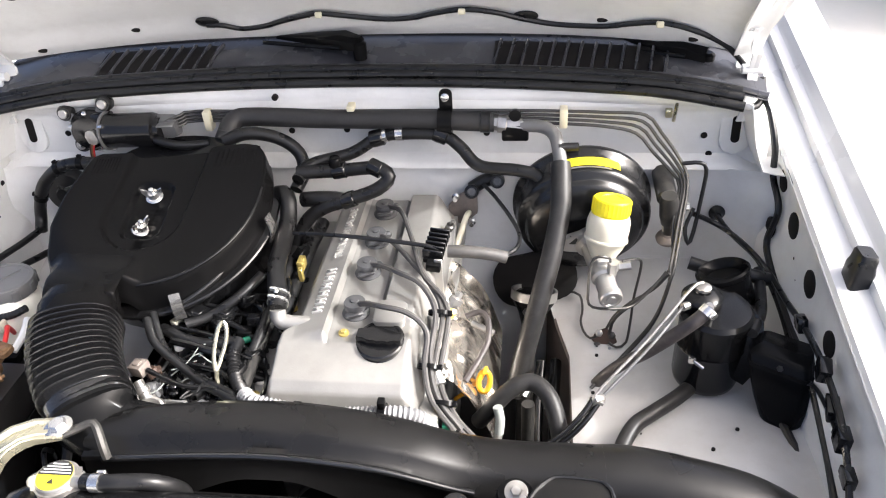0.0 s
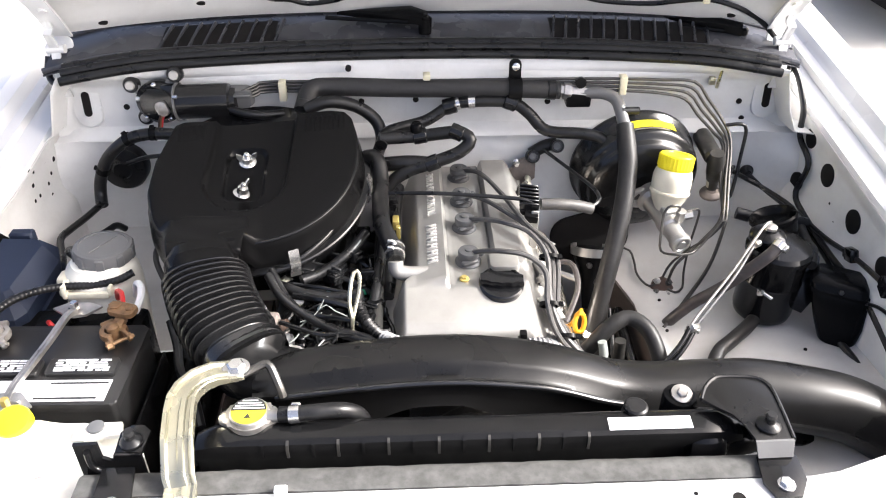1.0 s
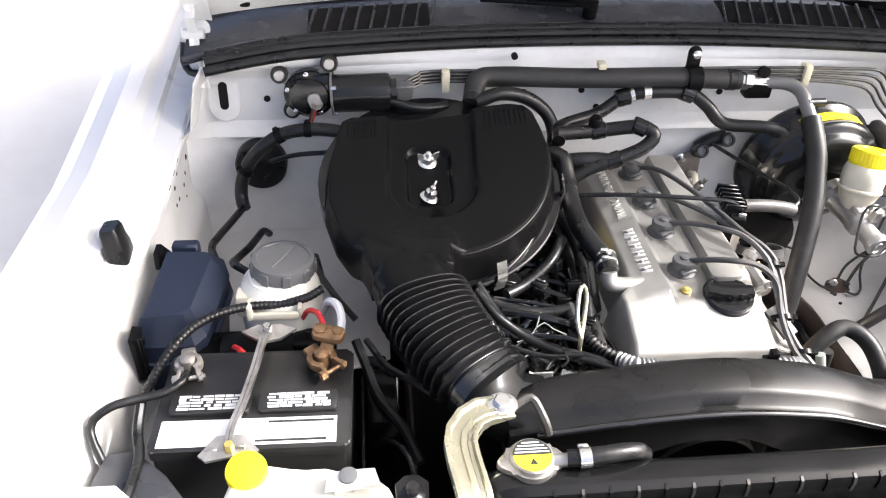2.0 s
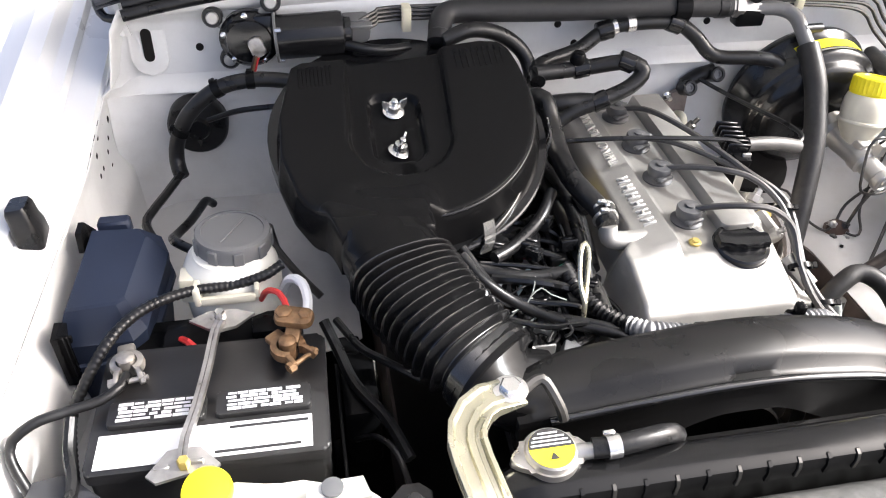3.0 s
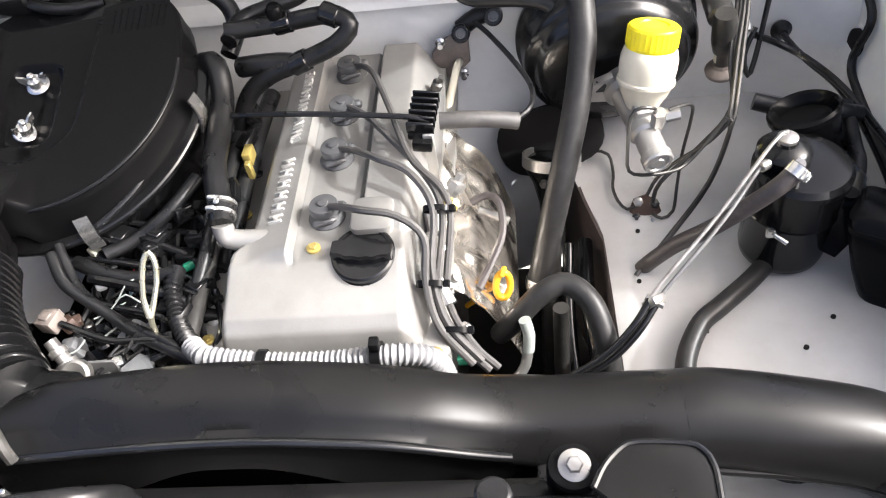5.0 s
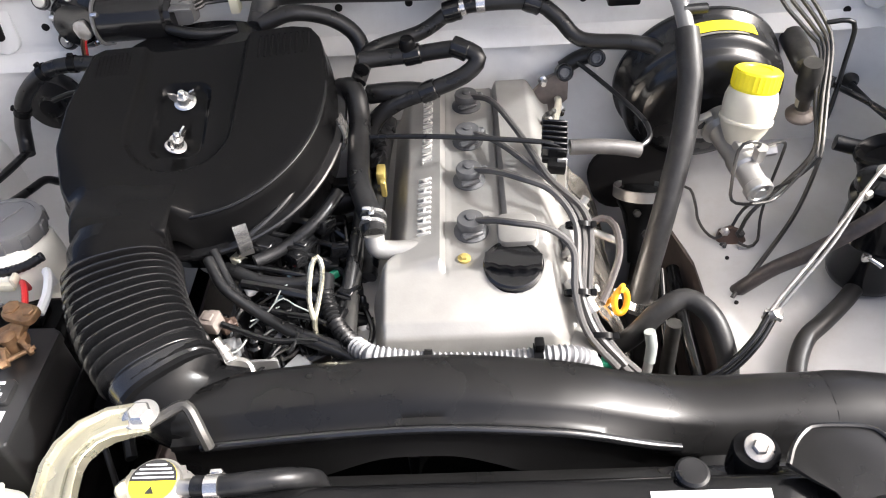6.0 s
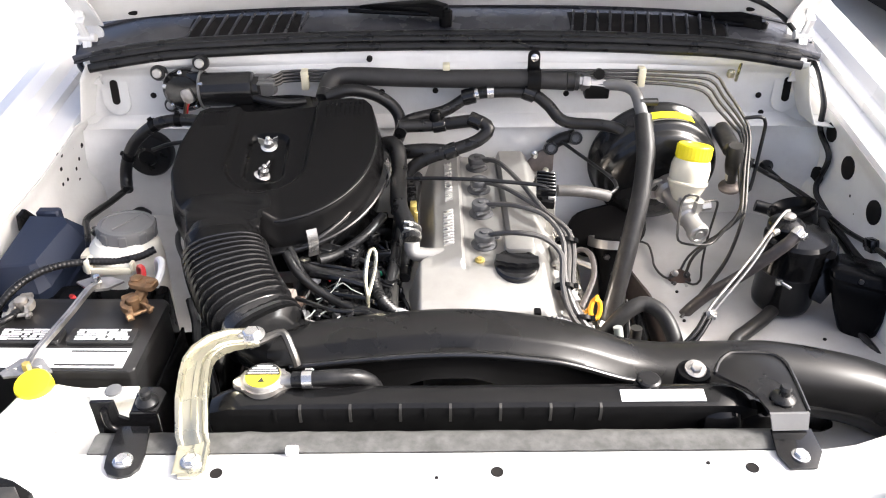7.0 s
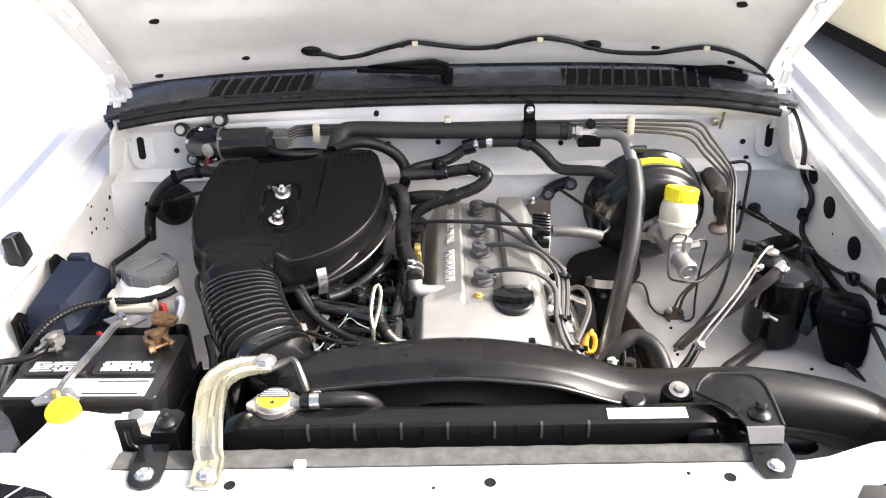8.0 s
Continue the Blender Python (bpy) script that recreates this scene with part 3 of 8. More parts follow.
# the rest of the front end: bumper, wheels and cab
bm = bmesh.new()
prism(bm, rounded(1.52, 0.16, 0.06, 6, 0, -0.02), 0.44, 0.64, 0.02)
part("bumper", bm, PAINT, body, "white front bumper")
bm = bmesh.new()
prism(bm, rounded(1.30, 0.05, 0.02, 4, 0, 0.03), 0.62, 0.86, 0.01)
part("grille", bm, PLASTIC, body, "black front grille")
for sx in (-1, 1):
    bm = bmesh.new()
    lathe(bm, [(0.19, -0.10), (0.31, -0.10), (0.335, -0.07), (0.335, 0.07), (0.31, 0.10), (0.19, 0.10)], pose(sx * 0.74, 0.66, 0.335, 0, 90, 0), 40)
    tyre = part("tyre", bm, RUBBER, body, "black front tyre")
    bm = bmesh.new()
    lathe(bm, [(0.19, -0.08), (0.185, 0.06), (0.15, 0.07), (0.05, 0.05)], pose(sx * 0.74, 0.66, 0.335, 0, 90, 0), 32)
    part("rim", bm, STEEL, tyre, "plain steel wheel rim")
bm = bmesh.new()
box(bm, (0, 2.75, 0.78), (1.62, 1.95, 0.80), None, 0.08, 3)
part("cab", bm, PAINT, body, "white cab sides and doors")
bm = bmesh.new()
loft(bm, [[(-0.72, 1.80, 1.16), (0.72, 1.80, 1.16), (0.74, 3.70, 1.16), (-0.74, 3.70, 1.16)], [(-0.60, 2.36, 1.69), (0.60, 2.36, 1.69), (0.62, 3.55, 1.70), (-0.62, 3.55, 1.70)]])
part("roof", bm, PAINT, body, "white cab roof")


# ---- engine ----
engine = thing("engine", (0.06, 0.84, 0.43), "four-cylinder engine with a silver cast alloy cam cover", "engine")
bm = bmesh.new()
box(bm, (0.06, 0.84, 0.62), (0.20, 0.44, 0.38), None, 0.01)
part("block", bm, DARKSTEEL, engine, "dark oily engine block")
bm = bmesh.new()
box(bm, (0.06, 0.845, 0.835), (0.235, 0.46, 0.06), None, 0.012)
box(bm, (0.06, 0.61, 0.80), (0.20, 0.05, 0.13), None, 0.012)
part("cylinder_head", bm, ALLOYD, engine, "bare cast alloy cylinder head")


def cover_z(x, y):
    """The top of the cam cover: raised band on each side of the plug valley, sloping nose, stepped lip."""
    z = 0.946
    back = smooth01((y - 0.700) / 0.010)
    z += back * (0.009 * smooth01((0.0235 - x) / 0.005) + 0.008 * smooth01((x - 0.0935) / 0.004) * smooth01((y - 0.735) / 0.010))
    z -= 0.004 * back * smooth01((x - 0.026) / 0.003) * smooth01((0.0885 - x) / 0.003)
    z -= 0.007 * smooth01((0.0028 - abs(x - 0.0910)) / 0.0018) * smooth01((y - 0.735) / 0.01)
    z -= 0.0022 * smooth01((0.0020 - abs(x - 0.0245)) / 0.0015) * smooth01((y - 0.695) / 0.004)
    z -= 0.0018 * smooth01((0.0020 - abs(y - 0.6965)) / 0.0015) * smooth01((x - 0.0235) / 0.002) * smooth01((0.080 - x) / 0.002)
    z -= 0.287 * back * max(0.0, min(0.045, 0.0185 - x))
    nose = smooth01((0.745 - y) / 0.030)
    side = -0.022 - 0.020 * nose
    z -= 0.060 * smooth01((side - x) / (0.032 - 0.008 * nose))
    z -= 0.044 * smooth01((x - 0.138) / 0.032)
    z -= 0.024 * max(0.0, min(1.0, (0.712 - y) / 0.074)) + 0.006 * smooth01((0.640 - y) / 0.004) + 0.042 * smooth01((0.634 - y) / 0.020)
    return z


def cover_pt(u, v):
    i, j = round(u * 86), round(v * 112)
    x = -0.072 + 0.246 * max(0, min(1, (i - 1) / 84))
    y = 0.612 + 0.453 * max(0, min(1, (j - 1) / 110))
    return (x, y, max(0.860, cover_z(x, y)) if 0 < i < 86 and 0 < j < 112 else 0.858)


bm = sheet(bmesh.new(), cover_pt, 86, 112, 0.0)
bmesh.ops.remove_doubles(bm, verts=bm.verts[:], dist=1e-6)
cover = part("cam_cover", bm, ALLOY, engine, "silver cast alloy cam cover with raised lettering", 50)
bm = bmesh.new()
prism(bm, [(-0.072, 0.612), (0.176, 0.606), (0.187, 0.618), (0.187, 1.070), (0.178, 1.080), (-0.070, 1.080), (-0.078, 1.070), (-0.080, 0.780), (-0.097, 0.735), (-0.092, 0.660), (-0.086, 0.630)], 0.868, 0.886, 0.003)
part("flange", bm, ALLOY, cover, "cast flange round the cover's foot")
# the maker's mark: plain raised blocks; then the readable words
for k in range(6):
    bm = bmesh.new()
    MM = pose(0.000, 0.753 + 0.0180 * k, cover_z(0.000, 0.79) + 0.0005, 0, -16, 0)
    box(bm, (0, 0, 0), (0.0165, 0.0030, 0.005), MM, 0.0008, 1)
    box(bm, (0, 0.0086, 0), (0.0165, 0.0030, 0.005), MM, 0.0008, 1)
    box(bm, (0, 0, 0), (0.0034, 0.011 if k in (0, 5) else 0.007, 0.005), MM @ pose(0, 0.0043, 0, 0, 0, 38 if k in (0, 5) else 0), 0.0008, 1)
    part("raised_mark", bm, MARK, cover)
bm = text_mesh("TWIN CAM 16-VALVE", 0.0215, 0.0022)
bmesh.ops.transform(bm, matrix=pose(0.008, 0.884, cover_z(0.008, 0.90) + 0.001, 0, -16, 0) @ pose(0, 0, 0, 0, 0, 90) @ Matrix.Diagonal((0.66, 0.88, 1, 1)), verts=bm.verts[:])
part("raised_lettering", bm, MARK, cover)
plug_y = (0.763, 0.857, 0.938, 1.022)
for y in plug_y:
    bm = bmesh.new()
    z = cover_z(0.055, y)
    PM = Matrix.Translation((0.055, y, z))
    lathe(bm, [(0.0200, -0.004), (0.0205, 0.002), (0.0140, 0.006), (0.0130, 0.010), (0.0158, 0.0115), (0.0162, 0.0195), (0.0150, 0.0215), (0.0060, 0.0224), (0.0055, 0.0245), (0.0030, 0.0250)], PM, 28)
    box(bm, (-0.004, -0.017, 0.006), (0.026, 0.010, 0.006), PM @ pose(0, 0, 0, -14, 0, 20), 0.002, 1)
    box(bm, (0.016, 0.003, 0.014), (0.016, 0.011, 0.010), PM, 0.003, 1)
    part("plug_cap", bm, PLUGCAP, engine, "dark grey rubber spark plug cap")
# filler cap on its boss
FM0 = pose(0.101, 0.708, 0.925, 9, 0, -6)
bm = bmesh.new()
lathe(bm, [(0.031, -0.012), (0.031, 0.006), (0.029, 0.008)], FM0, 32)
prism(bm, rounded(0.046, 0.050, 0.010, 4, 0.108, 0.752), 0.925, 0.9575, 0.004)
part("filler_boss", bm, ALLOY, engine, "bright cast boss behind the filler cap")
bm = bmesh.new()
lathe(bm, [(0.0335, 0.004), (0.0350, 0.006), (0.0350, 0.014), (0.0338, 0.0155), (0.0338, 0.0205), (0.0320, 0.0225), (0.0285, 0.0230), (0.0280, 0.0215), (0.012, 0.0215)], FM0, 44)
cap = part("filler_cap", bm, GLOSS, engine, "black plastic oil filler cap")
bm = bmesh.new()
outline = [(-0.0325 + 0.065 * q / 16, 1) for q in range(17)] + [(0.0325 - 0.065 * q / 16, -1) for q in range(17)]
loft(bm, [[FM0 @ Vector((x * kx, (0.0125 - 5.5 * x * x + 0.0009 * math.cos(x * 420)) * sy * k, h)) for x, sy in outline] for k, kx, h in ((1.15, 1.0, 0.018), (1.05, 0.99, 0.029), (0.9, 0.96, 0.032), (0.5, 0.90, 0.0325))])
part("grip", bm, GLOSS, cap)
for k in range(30):
    a = 2 * math.pi * k / 30
    bm = bmesh.new()
    box(bm, (0.0352, 0, 0.010), (0.0011, 0.0030, 0.007), FM0 @ pose(0, 0, 0, 0, 0, math.degrees(a)), 0.0005, 1)
    part("knurl", bm, GLOSS, cap)
for x, y, z in ((0.046, 0.718, cover_z(0.046, 0.718) + 0.001), (-0.074, 0.646, 0.887), (0.172, 0.616, 0.887), (-0.068, 0.83, 0.887)):
    bolt("cover_bolt", (x, y, z), engine, 0.005, 0.005, washer=0.0075, mat=BRASS)
# breather stub at the cover's left shoulder
bm = bmesh.new()
tube(bm, [(-0.005, 0.742, 0.936), (-0.040, 0.742, 0.937), (-0.055, 0.744, 0.942), (-0.057, 0.750, 0.956)], 0.0118, 18, 0.005)
part("breather_stub", bm, ALLOY, engine)
# exhaust side: heat shield, sensor, bracket
bm = bmesh.new()


def shield(u, v):
    x = 0.166 + 0.090 * u
    y = 0.715 + 0.24 * v
    c = noise.noise((x * 20 + 3, y * 14, 0))
    z = 0.885 - 0.03 * u - 0.12 * u ** 2.2 + 0.046 * abs(c) + 0.012 * abs(noise.noise((x * 34, y * 30, 3))) - 0.012
    return (x, y, z)


sheet(bm, shield, 40, 70, 0.0015)
part("heat_shield", bm, SHIELD, engine, "crumpled shiny exhaust heat shield", 70)
for a, b in (((0.165, 0.70, 0.92), (0.185, 0.665, 0.90)), ((0.168, 0.78, 0.925), (0.176, 0.74, 0.915))):
    bm = bmesh.new()
    rod(bm, a, b, 0.011, 8)
    part("sensor", bm, ALLOYD, engine)
bm = bmesh.new()
rod(bm, (0.215, 0.84, 0.86), (0.250, 0.825, 0.852), 0.005, 10)
part("oxygen_sensor", bm, ALLOYD, engine)
# intake side
for k, y in enumerate((0.68, 0.755, 0.83, 0.905)):
    bm = bmesh.new()
    tube(bm, [(-0.045, y + 0.03, 0.855), (-0.10, y + 0.02, 0.870), (-0.16, y, 0.855), (-0.21, y, 0.80)], 0.021, 12)
    part("intake_runner", bm, DARKSTEEL, engine)
bm = bmesh.new()
box(bm, (-0.215, 0.80, 0.79), (0.09, 0.32, 0.09), None, 0.02, 3)
part("intake_manifold", bm, DARKSTEEL, engine, "dark cast intake manifold runners")
bm = bmesh.new()
tube(bm, [(-0.085, 0.64, 0.905), (-0.085, 0.75, 0.91), (-0.085, 0.93, 0.91)], 0.009, 12)
part("fuel_rail", bm, DARKSTEEL, engine)
for k, y in enumerate((0.675, 0.75, 0.825, 0.90)):
    bm = bmesh.new()
    rod(bm, (-0.105, y, 0.90), (-0.065, y + 0.005, 0.88), 0.009, 10)
    box(bm, (-0.115, y, 0.908), (0.024, 0.018, 0.016), None, 0.002, 1)
    part("injector", bm, PLASTIC, engine)
bm = bmesh.new()
lathe(bm, [(0.055, 0), (0.055, 0.06), (0.045, 0.075), (0.045, 0.10)], Matrix.Translation((-0.27, 0.86, 0.84)), 28)
part("throttle_body", bm, ALLOYD, engine, "dull alloy throttle body under the air cleaner")
bm = bmesh.new()
loop = [(-0.118, 0.644, 0.934), (-0.1215, 0.655, 0.948), (-0.121, 0.667, 0.962), (-0.117, 0.682, 0.979), (-0.111, 0.689, 0.984), (-0.107, 0.684, 0.975), (-0.109, 0.673, 0.958), (-0.114, 0.656, 0.942), (-0.118, 0.643, 0.928), (-0.119, 0.638, 0.890)]
tube(bm, loop, 0.0031, 8, 0.004)
part("lifting_eye", bm, ZINC, engine, "pale zinc-plated lifting eye")
bm = bmesh.new()
lathe(bm, [(0.016, 0), (0.018, 0.004), (0.018, 0.022), (0.012, 0.026), (0.012, 0.04)], pose(-0.17, 0.595, 0.885, 60, 0, 40), 6)
part("temperature_sender", bm, TIE, engine, "alloy hexagon sender fitting")
bm = bmesh.new()
box(bm, (-0.058, 0.88, 0.940), (0.011, 0.022, 0.018), pose(0, 0, 0), 0.002, 2)
box(bm, (-0.054, 0.858, 0.935), (0.007, 0.009, 0.024), pose(0, 0, 0), 0.001, 1)
part("connector", bm, BRASS, engine, "yellow plastic connector")
# dip stick
bm = bmesh.new()
tube(bm, [(0.238, 0.752, 0.838), (0.241, 0.757, 0.842), (0.240, 0.762, 0.836), (0.225, 0.764, 0.802), (0.19, 0.77, 0.76)], 0.0034, 8)
dip = part("dip_stick", bm, ORANGE, engine, "yellow dipstick ring")
bm = bmesh.new()
tube(bm, [Vector((0.239, 0.750, 0.823)) + Vector((0.0085 * math.cos(a), 0.003 * math.cos(a) + 0.007 * math.sin(a), 0.0145 * math.sin(a))) for a in (2 * math.pi * k / 20 for k in range(21))], 0.0042, 10, 0.003)
part("ring", bm, ORANGE, dip)

# front of the engine: belts and pulley seen beside the duct
bm = bmesh.new()
lathe(bm, [(0.075, 0), (0.078, 0.004), (0.07, 0.010), (0.078, 0.018), (0.075, 0.022)], pose(0.06, 0.585, 0.74, 90, 0, 0), 36)
part("pulley", bm, DARKSTEEL, engine)
bm = bmesh.new()
rod(bm, (0.305, 0.70, 0.55), (0.305, 0.73, 0.80), 0.010, 10)
rod(bm, (0.295, 0.78, 0.55), (0.30, 0.85, 0.80), 0.014, 10)
part("steering_shaft", bm, DARKSTEEL, engine)
bm = bmesh.new()
lathe(bm, [(0.0375, 0.006), (0.041, 0.006), (0.041, 0.022), (0.0375, 0.022), (0.0375, 0.006)], pose(0.310, 0.985, 0.784, -24, 4, 0), 34)
part("steering_boot_ring", bm, ALLOYD, engine, "dull metal ring of the steering joint")
bm = bmesh.new()
lathe(bm, [(0.010, -0.10), (0.016, -0.05), (0.026, -0.018), (0.0365, 0.0), (0.0365, 0.012), (0.030, 0.018), (0.014, 0.020)], pose(0.310, 0.985, 0.784, -24, 4, 0), 30)
part("steering_boot", bm, PLASTIC, engine, "black steering joint boot")
# dark inside of the shaft opening, drawn as a void-black slab
bm = bmesh.new()
prism(bm, rounded(0.150, 0.094, 0.040), 0, 0.012, 0.003, mat_to((0.312, 1.035, 0.800), (0.28, 0.5, 1.00)) @ pose(0, 0, 0, 0, 0, 16))
part("shaft_cover", bm, HOLE, engine, "black slab standing for the dark shaft opening")
for at, r in (((0.298, 0.948, 0.792), 0.006), ((0.326, 0.944, 0.786), 0.005), ((0.312, 0.932, 0.764), 0.007)):
    bolt("joint_bolt", at, engine, r, 0.008, (-0.1, -1, 0.5), DARKSTEEL)

# ---- air cleaner ----
C = Vector((-0.285, 0.920))
R = 0.178


def lid_z(x, y):
    return 1.030 + 0.33 * (y - 0.86)


def lid_outline(grow=0.0, snorkel=True):
    pts = []
    pts += [(-0.432 - grow, 0.975 + grow), (-0.428 - grow, 0.990 + grow), (-0.415 - grow * 0.7, 0.998 + grow)]
    pts += [(-0.160, 1.022 + grow), (-0.136 + grow * 0.6, 1.018 + grow), (-0.124 + grow, 1.004 + grow * 0.5), (-0.115 + grow, 0.975)]
    for k in range(0, 24):
        a = radians(8 - 106 * k / 23)
        pts.append((C.x + (R + grow) * math.cos(a), C.y + (R + grow) * math.sin(a)))
    if snorkel:
        pts += [(-0.306, 0.738), (-0.280 + grow, 0.728), (-0.276 + grow, 0.706 - grow), (-0.384 - grow, 0.702 - grow), (-0.398 - grow, 0.745), (-0.432 - grow, 0.800), (-0.448 - grow, 0.850), (-0.447 - grow, 0.910)]
    return pts


air = thing("air_cleaner", (-0.285, 0.895, 0.94), "large black plastic air cleaner housing with two wing nuts", "air cleaner")
def lid_drop(x, y):
    """How far the lid falls away at its rim and into the channel of the studs."""
    r = math.hypot(x - C.x, y - C.y) / R
    front = smooth01((0.95 - y) / 0.14)
    fall = 0.004 * smooth01((r - 0.85) / 0.2) * front
    dy = max(0.0, 0.872 - y)
    d = math.hypot(x + 0.294, dy * 1.1) if dy else abs(x + 0.294 - 0.05 * (y - 0.872))
    trough = 0.010 * smooth01((0.068 - d) / 0.009)
    d2 = math.hypot(max(0.0, abs(x + 0.297) - 0.014), max(0.0, abs(y - 0.893) - 0.034))
    swell = 0.032 * smooth01((0.815 - y) / 0.105) * smooth01((0.082 - abs(x + 0.336)) / 0.030)
    return fall + trough - swell + 0.009 * smooth01((0.021 - d2) / 0.007)


def even(outline, n):
    """The same closed outline in n even steps."""
    p = [Vector(q) for q in outline]
    p.append(p[0])
    far = [0.0]
    for u, v in zip(p, p[1:]):
        far.append(far[-1] + (v - u).length)
    out, i = [], 0
    for k in range(n):
        s = far[-1] * k / n
        while far[i + 1] < s:
            i += 1
        out.append(p[i].lerp(p[i + 1], (s - far[i]) / max(1e-9, far[i + 1] - far[i])))
    return out


rim = even(lid_outline(), 220)
rings = []



def slope(q):
    """Width of the lid's sloping side at a point of its outline: broad along the round front, narrow elsewhere."""
    a = math.degrees(math.atan2(q.y - C.y, q.x - C.x))
    return 0.0075 + 0.0035 * smooth01((a + 97) / 14) * smooth01((30 - a) / 30)


for w, f, dz in [(0.0, 1, -0.046), (0.0, 1, -0.034), (0.25, 1, -0.030), (0.62, 1, -0.010), (0.80, 1, -0.004), (1.0, 1, -0.001), (1.25, 1, 0.0)] + [(1.25, 1 - k / 64, 0.0) for k in range(1, 64)] + [(1.25, 0.004, 0.0)]:
    ring = []
    for q in rim:
        d = (q - C).length
        g = (d - slope(q) * w) / d * f
        x, y = C.x + (q.x - C.x) * g, C.y + (q.y - C.y) * g
        ring.append((x, y, lid_z(x, y) - lid_drop(x, y) + dz))
    rings.append(ring)
bm = loft(bmesh.new(), rings)
lid = part("lid", bm, PLASTIC, air, "smooth black plastic lid with a stud channel", 42)
bm = bmesh.new()



def rim_pt(a, g, dz):
    ca, sa = math.cos(radians(a)), math.sin(radians(a))
    return (C.x + (R + g) * ca, C.y + (R + g) * sa, lid_z(C.x + R * ca, C.y + R * sa) - dz)


loft(bm, [[rim_pt(a, g, dz) for g, dz in ((-0.010, 0.036), (-0.002, 0.040), (0.004, 0.041), (0.009, 0.042), (0.0105, 0.044), (0.0105, 0.047), (0.008, 0.051), (-0.006, 0.054))] for a in range(-97, 12, 3)])
part("rim", bm, GLOSS, lid, "glossy black clip flange", 30)
bm = bmesh.new()
tube(bm, [(C.x + (R - 0.0105) * math.cos(radians(a)), C.y + (R - 0.0105) * math.sin(radians(a)), lid_z(C.x + (R - 0.0105) * math.cos(radians(a)), C.y + (R - 0.0105) * math.sin(radians(a))) - 0.0042) for a in range(-92, 6, 6)], 0.0026, 10)
part("lid_edge", bm, GLOSS, lid)
bm = bmesh.new()
lathe(bm, [(R - 0.045, -0.095), (R - 0.012, -0.085), (R - 0.004, -0.03), (R - 0.004, 0.0)], pose(C.x, C.y, 1.006, 18, 0, 0), 48)
base = part("pan", bm, GLOSS, air, "glossy black lower pan")
# raised ribs of the lid's rear
for x0, x1 in ((-0.412, -0.372), (-0.205, -0.142)):
    n = 9
    for k in range(n):
        x = x0 + (x1 - x0) * k / (n - 1)
        bm = bmesh.new()
        y1 = 0.986 + (x + 0.40) * 0.09
        tube(bm, [(x, y1 - 0.034, lid_z(x, y1 - 0.034) - 0.0012), (x, y1 - 0.004, lid_z(x, y1 - 0.004) - 0.0006), (x, y1 + 0.006, lid_z(x, y1 + 0.006) - 0.005)], 0.0019, 6, 0.012)
        part("rib", bm, PLASTIC, lid)


def wing_nut(at, turn):
    bm = bmesh.new()
    m = Matrix.Translation(at) @ pose(0, 0, 0, 18, 0, turn)
    lathe(bm, [(0.013, 0), (0.014, 0.0015), (0.012, 0.003), (0.009, 0.0035), (0.008, 0.012), (0.004, 0.0125), (0.004, 0.020), (0.003, 0.021)], m, 24)
    for s in (-1, 1):
        loft(bm, [[m @ Vector((s * x, y, z)) for x, y, z in ring] for ring in (
            [(0.005, -0.0022, 0.004), (0.012, -0.0022, 0.006), (0.012, 0.0022, 0.006), (0.005, 0.0022, 0.004)],
            [(0.005, -0.002, 0.012), (0.016, -0.002, 0.014), (0.016, 0.002, 0.014), (0.005, 0.002, 0.012)],
            [(0.009, -0.0012, 0.018), (0.016, -0.0012, 0.021), (0.016, 0.0012, 0.021), (0.009, 0.0012, 0.018)])])
    return bm


for (x, y), t in (((-0.299, 0.862), 70), ((-0.297, 0.925), 10)):
    part("wing_nut", wing_nut((x, y, lid_z(x, y) - lid_drop(x, y) + 0.001), t), STEEL, air, "bright zinc wing nut on its stud")
for a in (-66, -10):
    x, y = C.x + (R + 0.010) * math.cos(radians(a)), C.y + (R + 0.010) * math.sin(radians(a))
    bm = bmesh.new()
    ribbon(bm, [(x * 1.0, y, lid_z(x, y) - 0.012), (x + 0.006 * math.cos(radians(a)), y + 0.006 * math.sin(radians(a)), lid_z(x, y) - 0.035), (x, y, lid_z(x, y) - 0.06)], 0.016, 0.0015, step=0.006, across=(-math.sin(radians(a)), math.cos(radians(a)), 0), lip=0.001)
    part("spring_clip", bm, STEEL, air, "steel spring clip")

# snorkel neck, bellows
bm = bmesh.new()
neck = [((-0.334, 0.724, 0.990), 0.098, 0.062), ((-0.331, 0.707, 0.986), 0.107, 0.070), ((-0.330, 0.703, 0.985), 0.109, 0.072), ((-0.325, 0.688, 0.981), 0.109, 0.072), ((-0.3245, 0.687, 0.981), 0.112, 0.075), ((-0.320, 0.676, 0.978), 0.112, 0.075)]
axis = Vector((0.072, -0.165, -0.028)).normalized()


def oval(c, w, h, d=axis, n=28, p=2.6):
    s = d.cross(Vector((0, 0, 1))).normalized()
    u = s.cross(d).normalized()
    out = []
    for k in range(n):
        a = 2 * math.pi * k / n
        ca, sa = math.cos(a), math.sin(a)
        out.append(Vector(c) + s * (w / 2 * math.copysign(abs(ca) ** (2 / p), ca)) + u * (h / 2 * math.copysign(abs(sa) ** (2 / p), sa)))
    return out


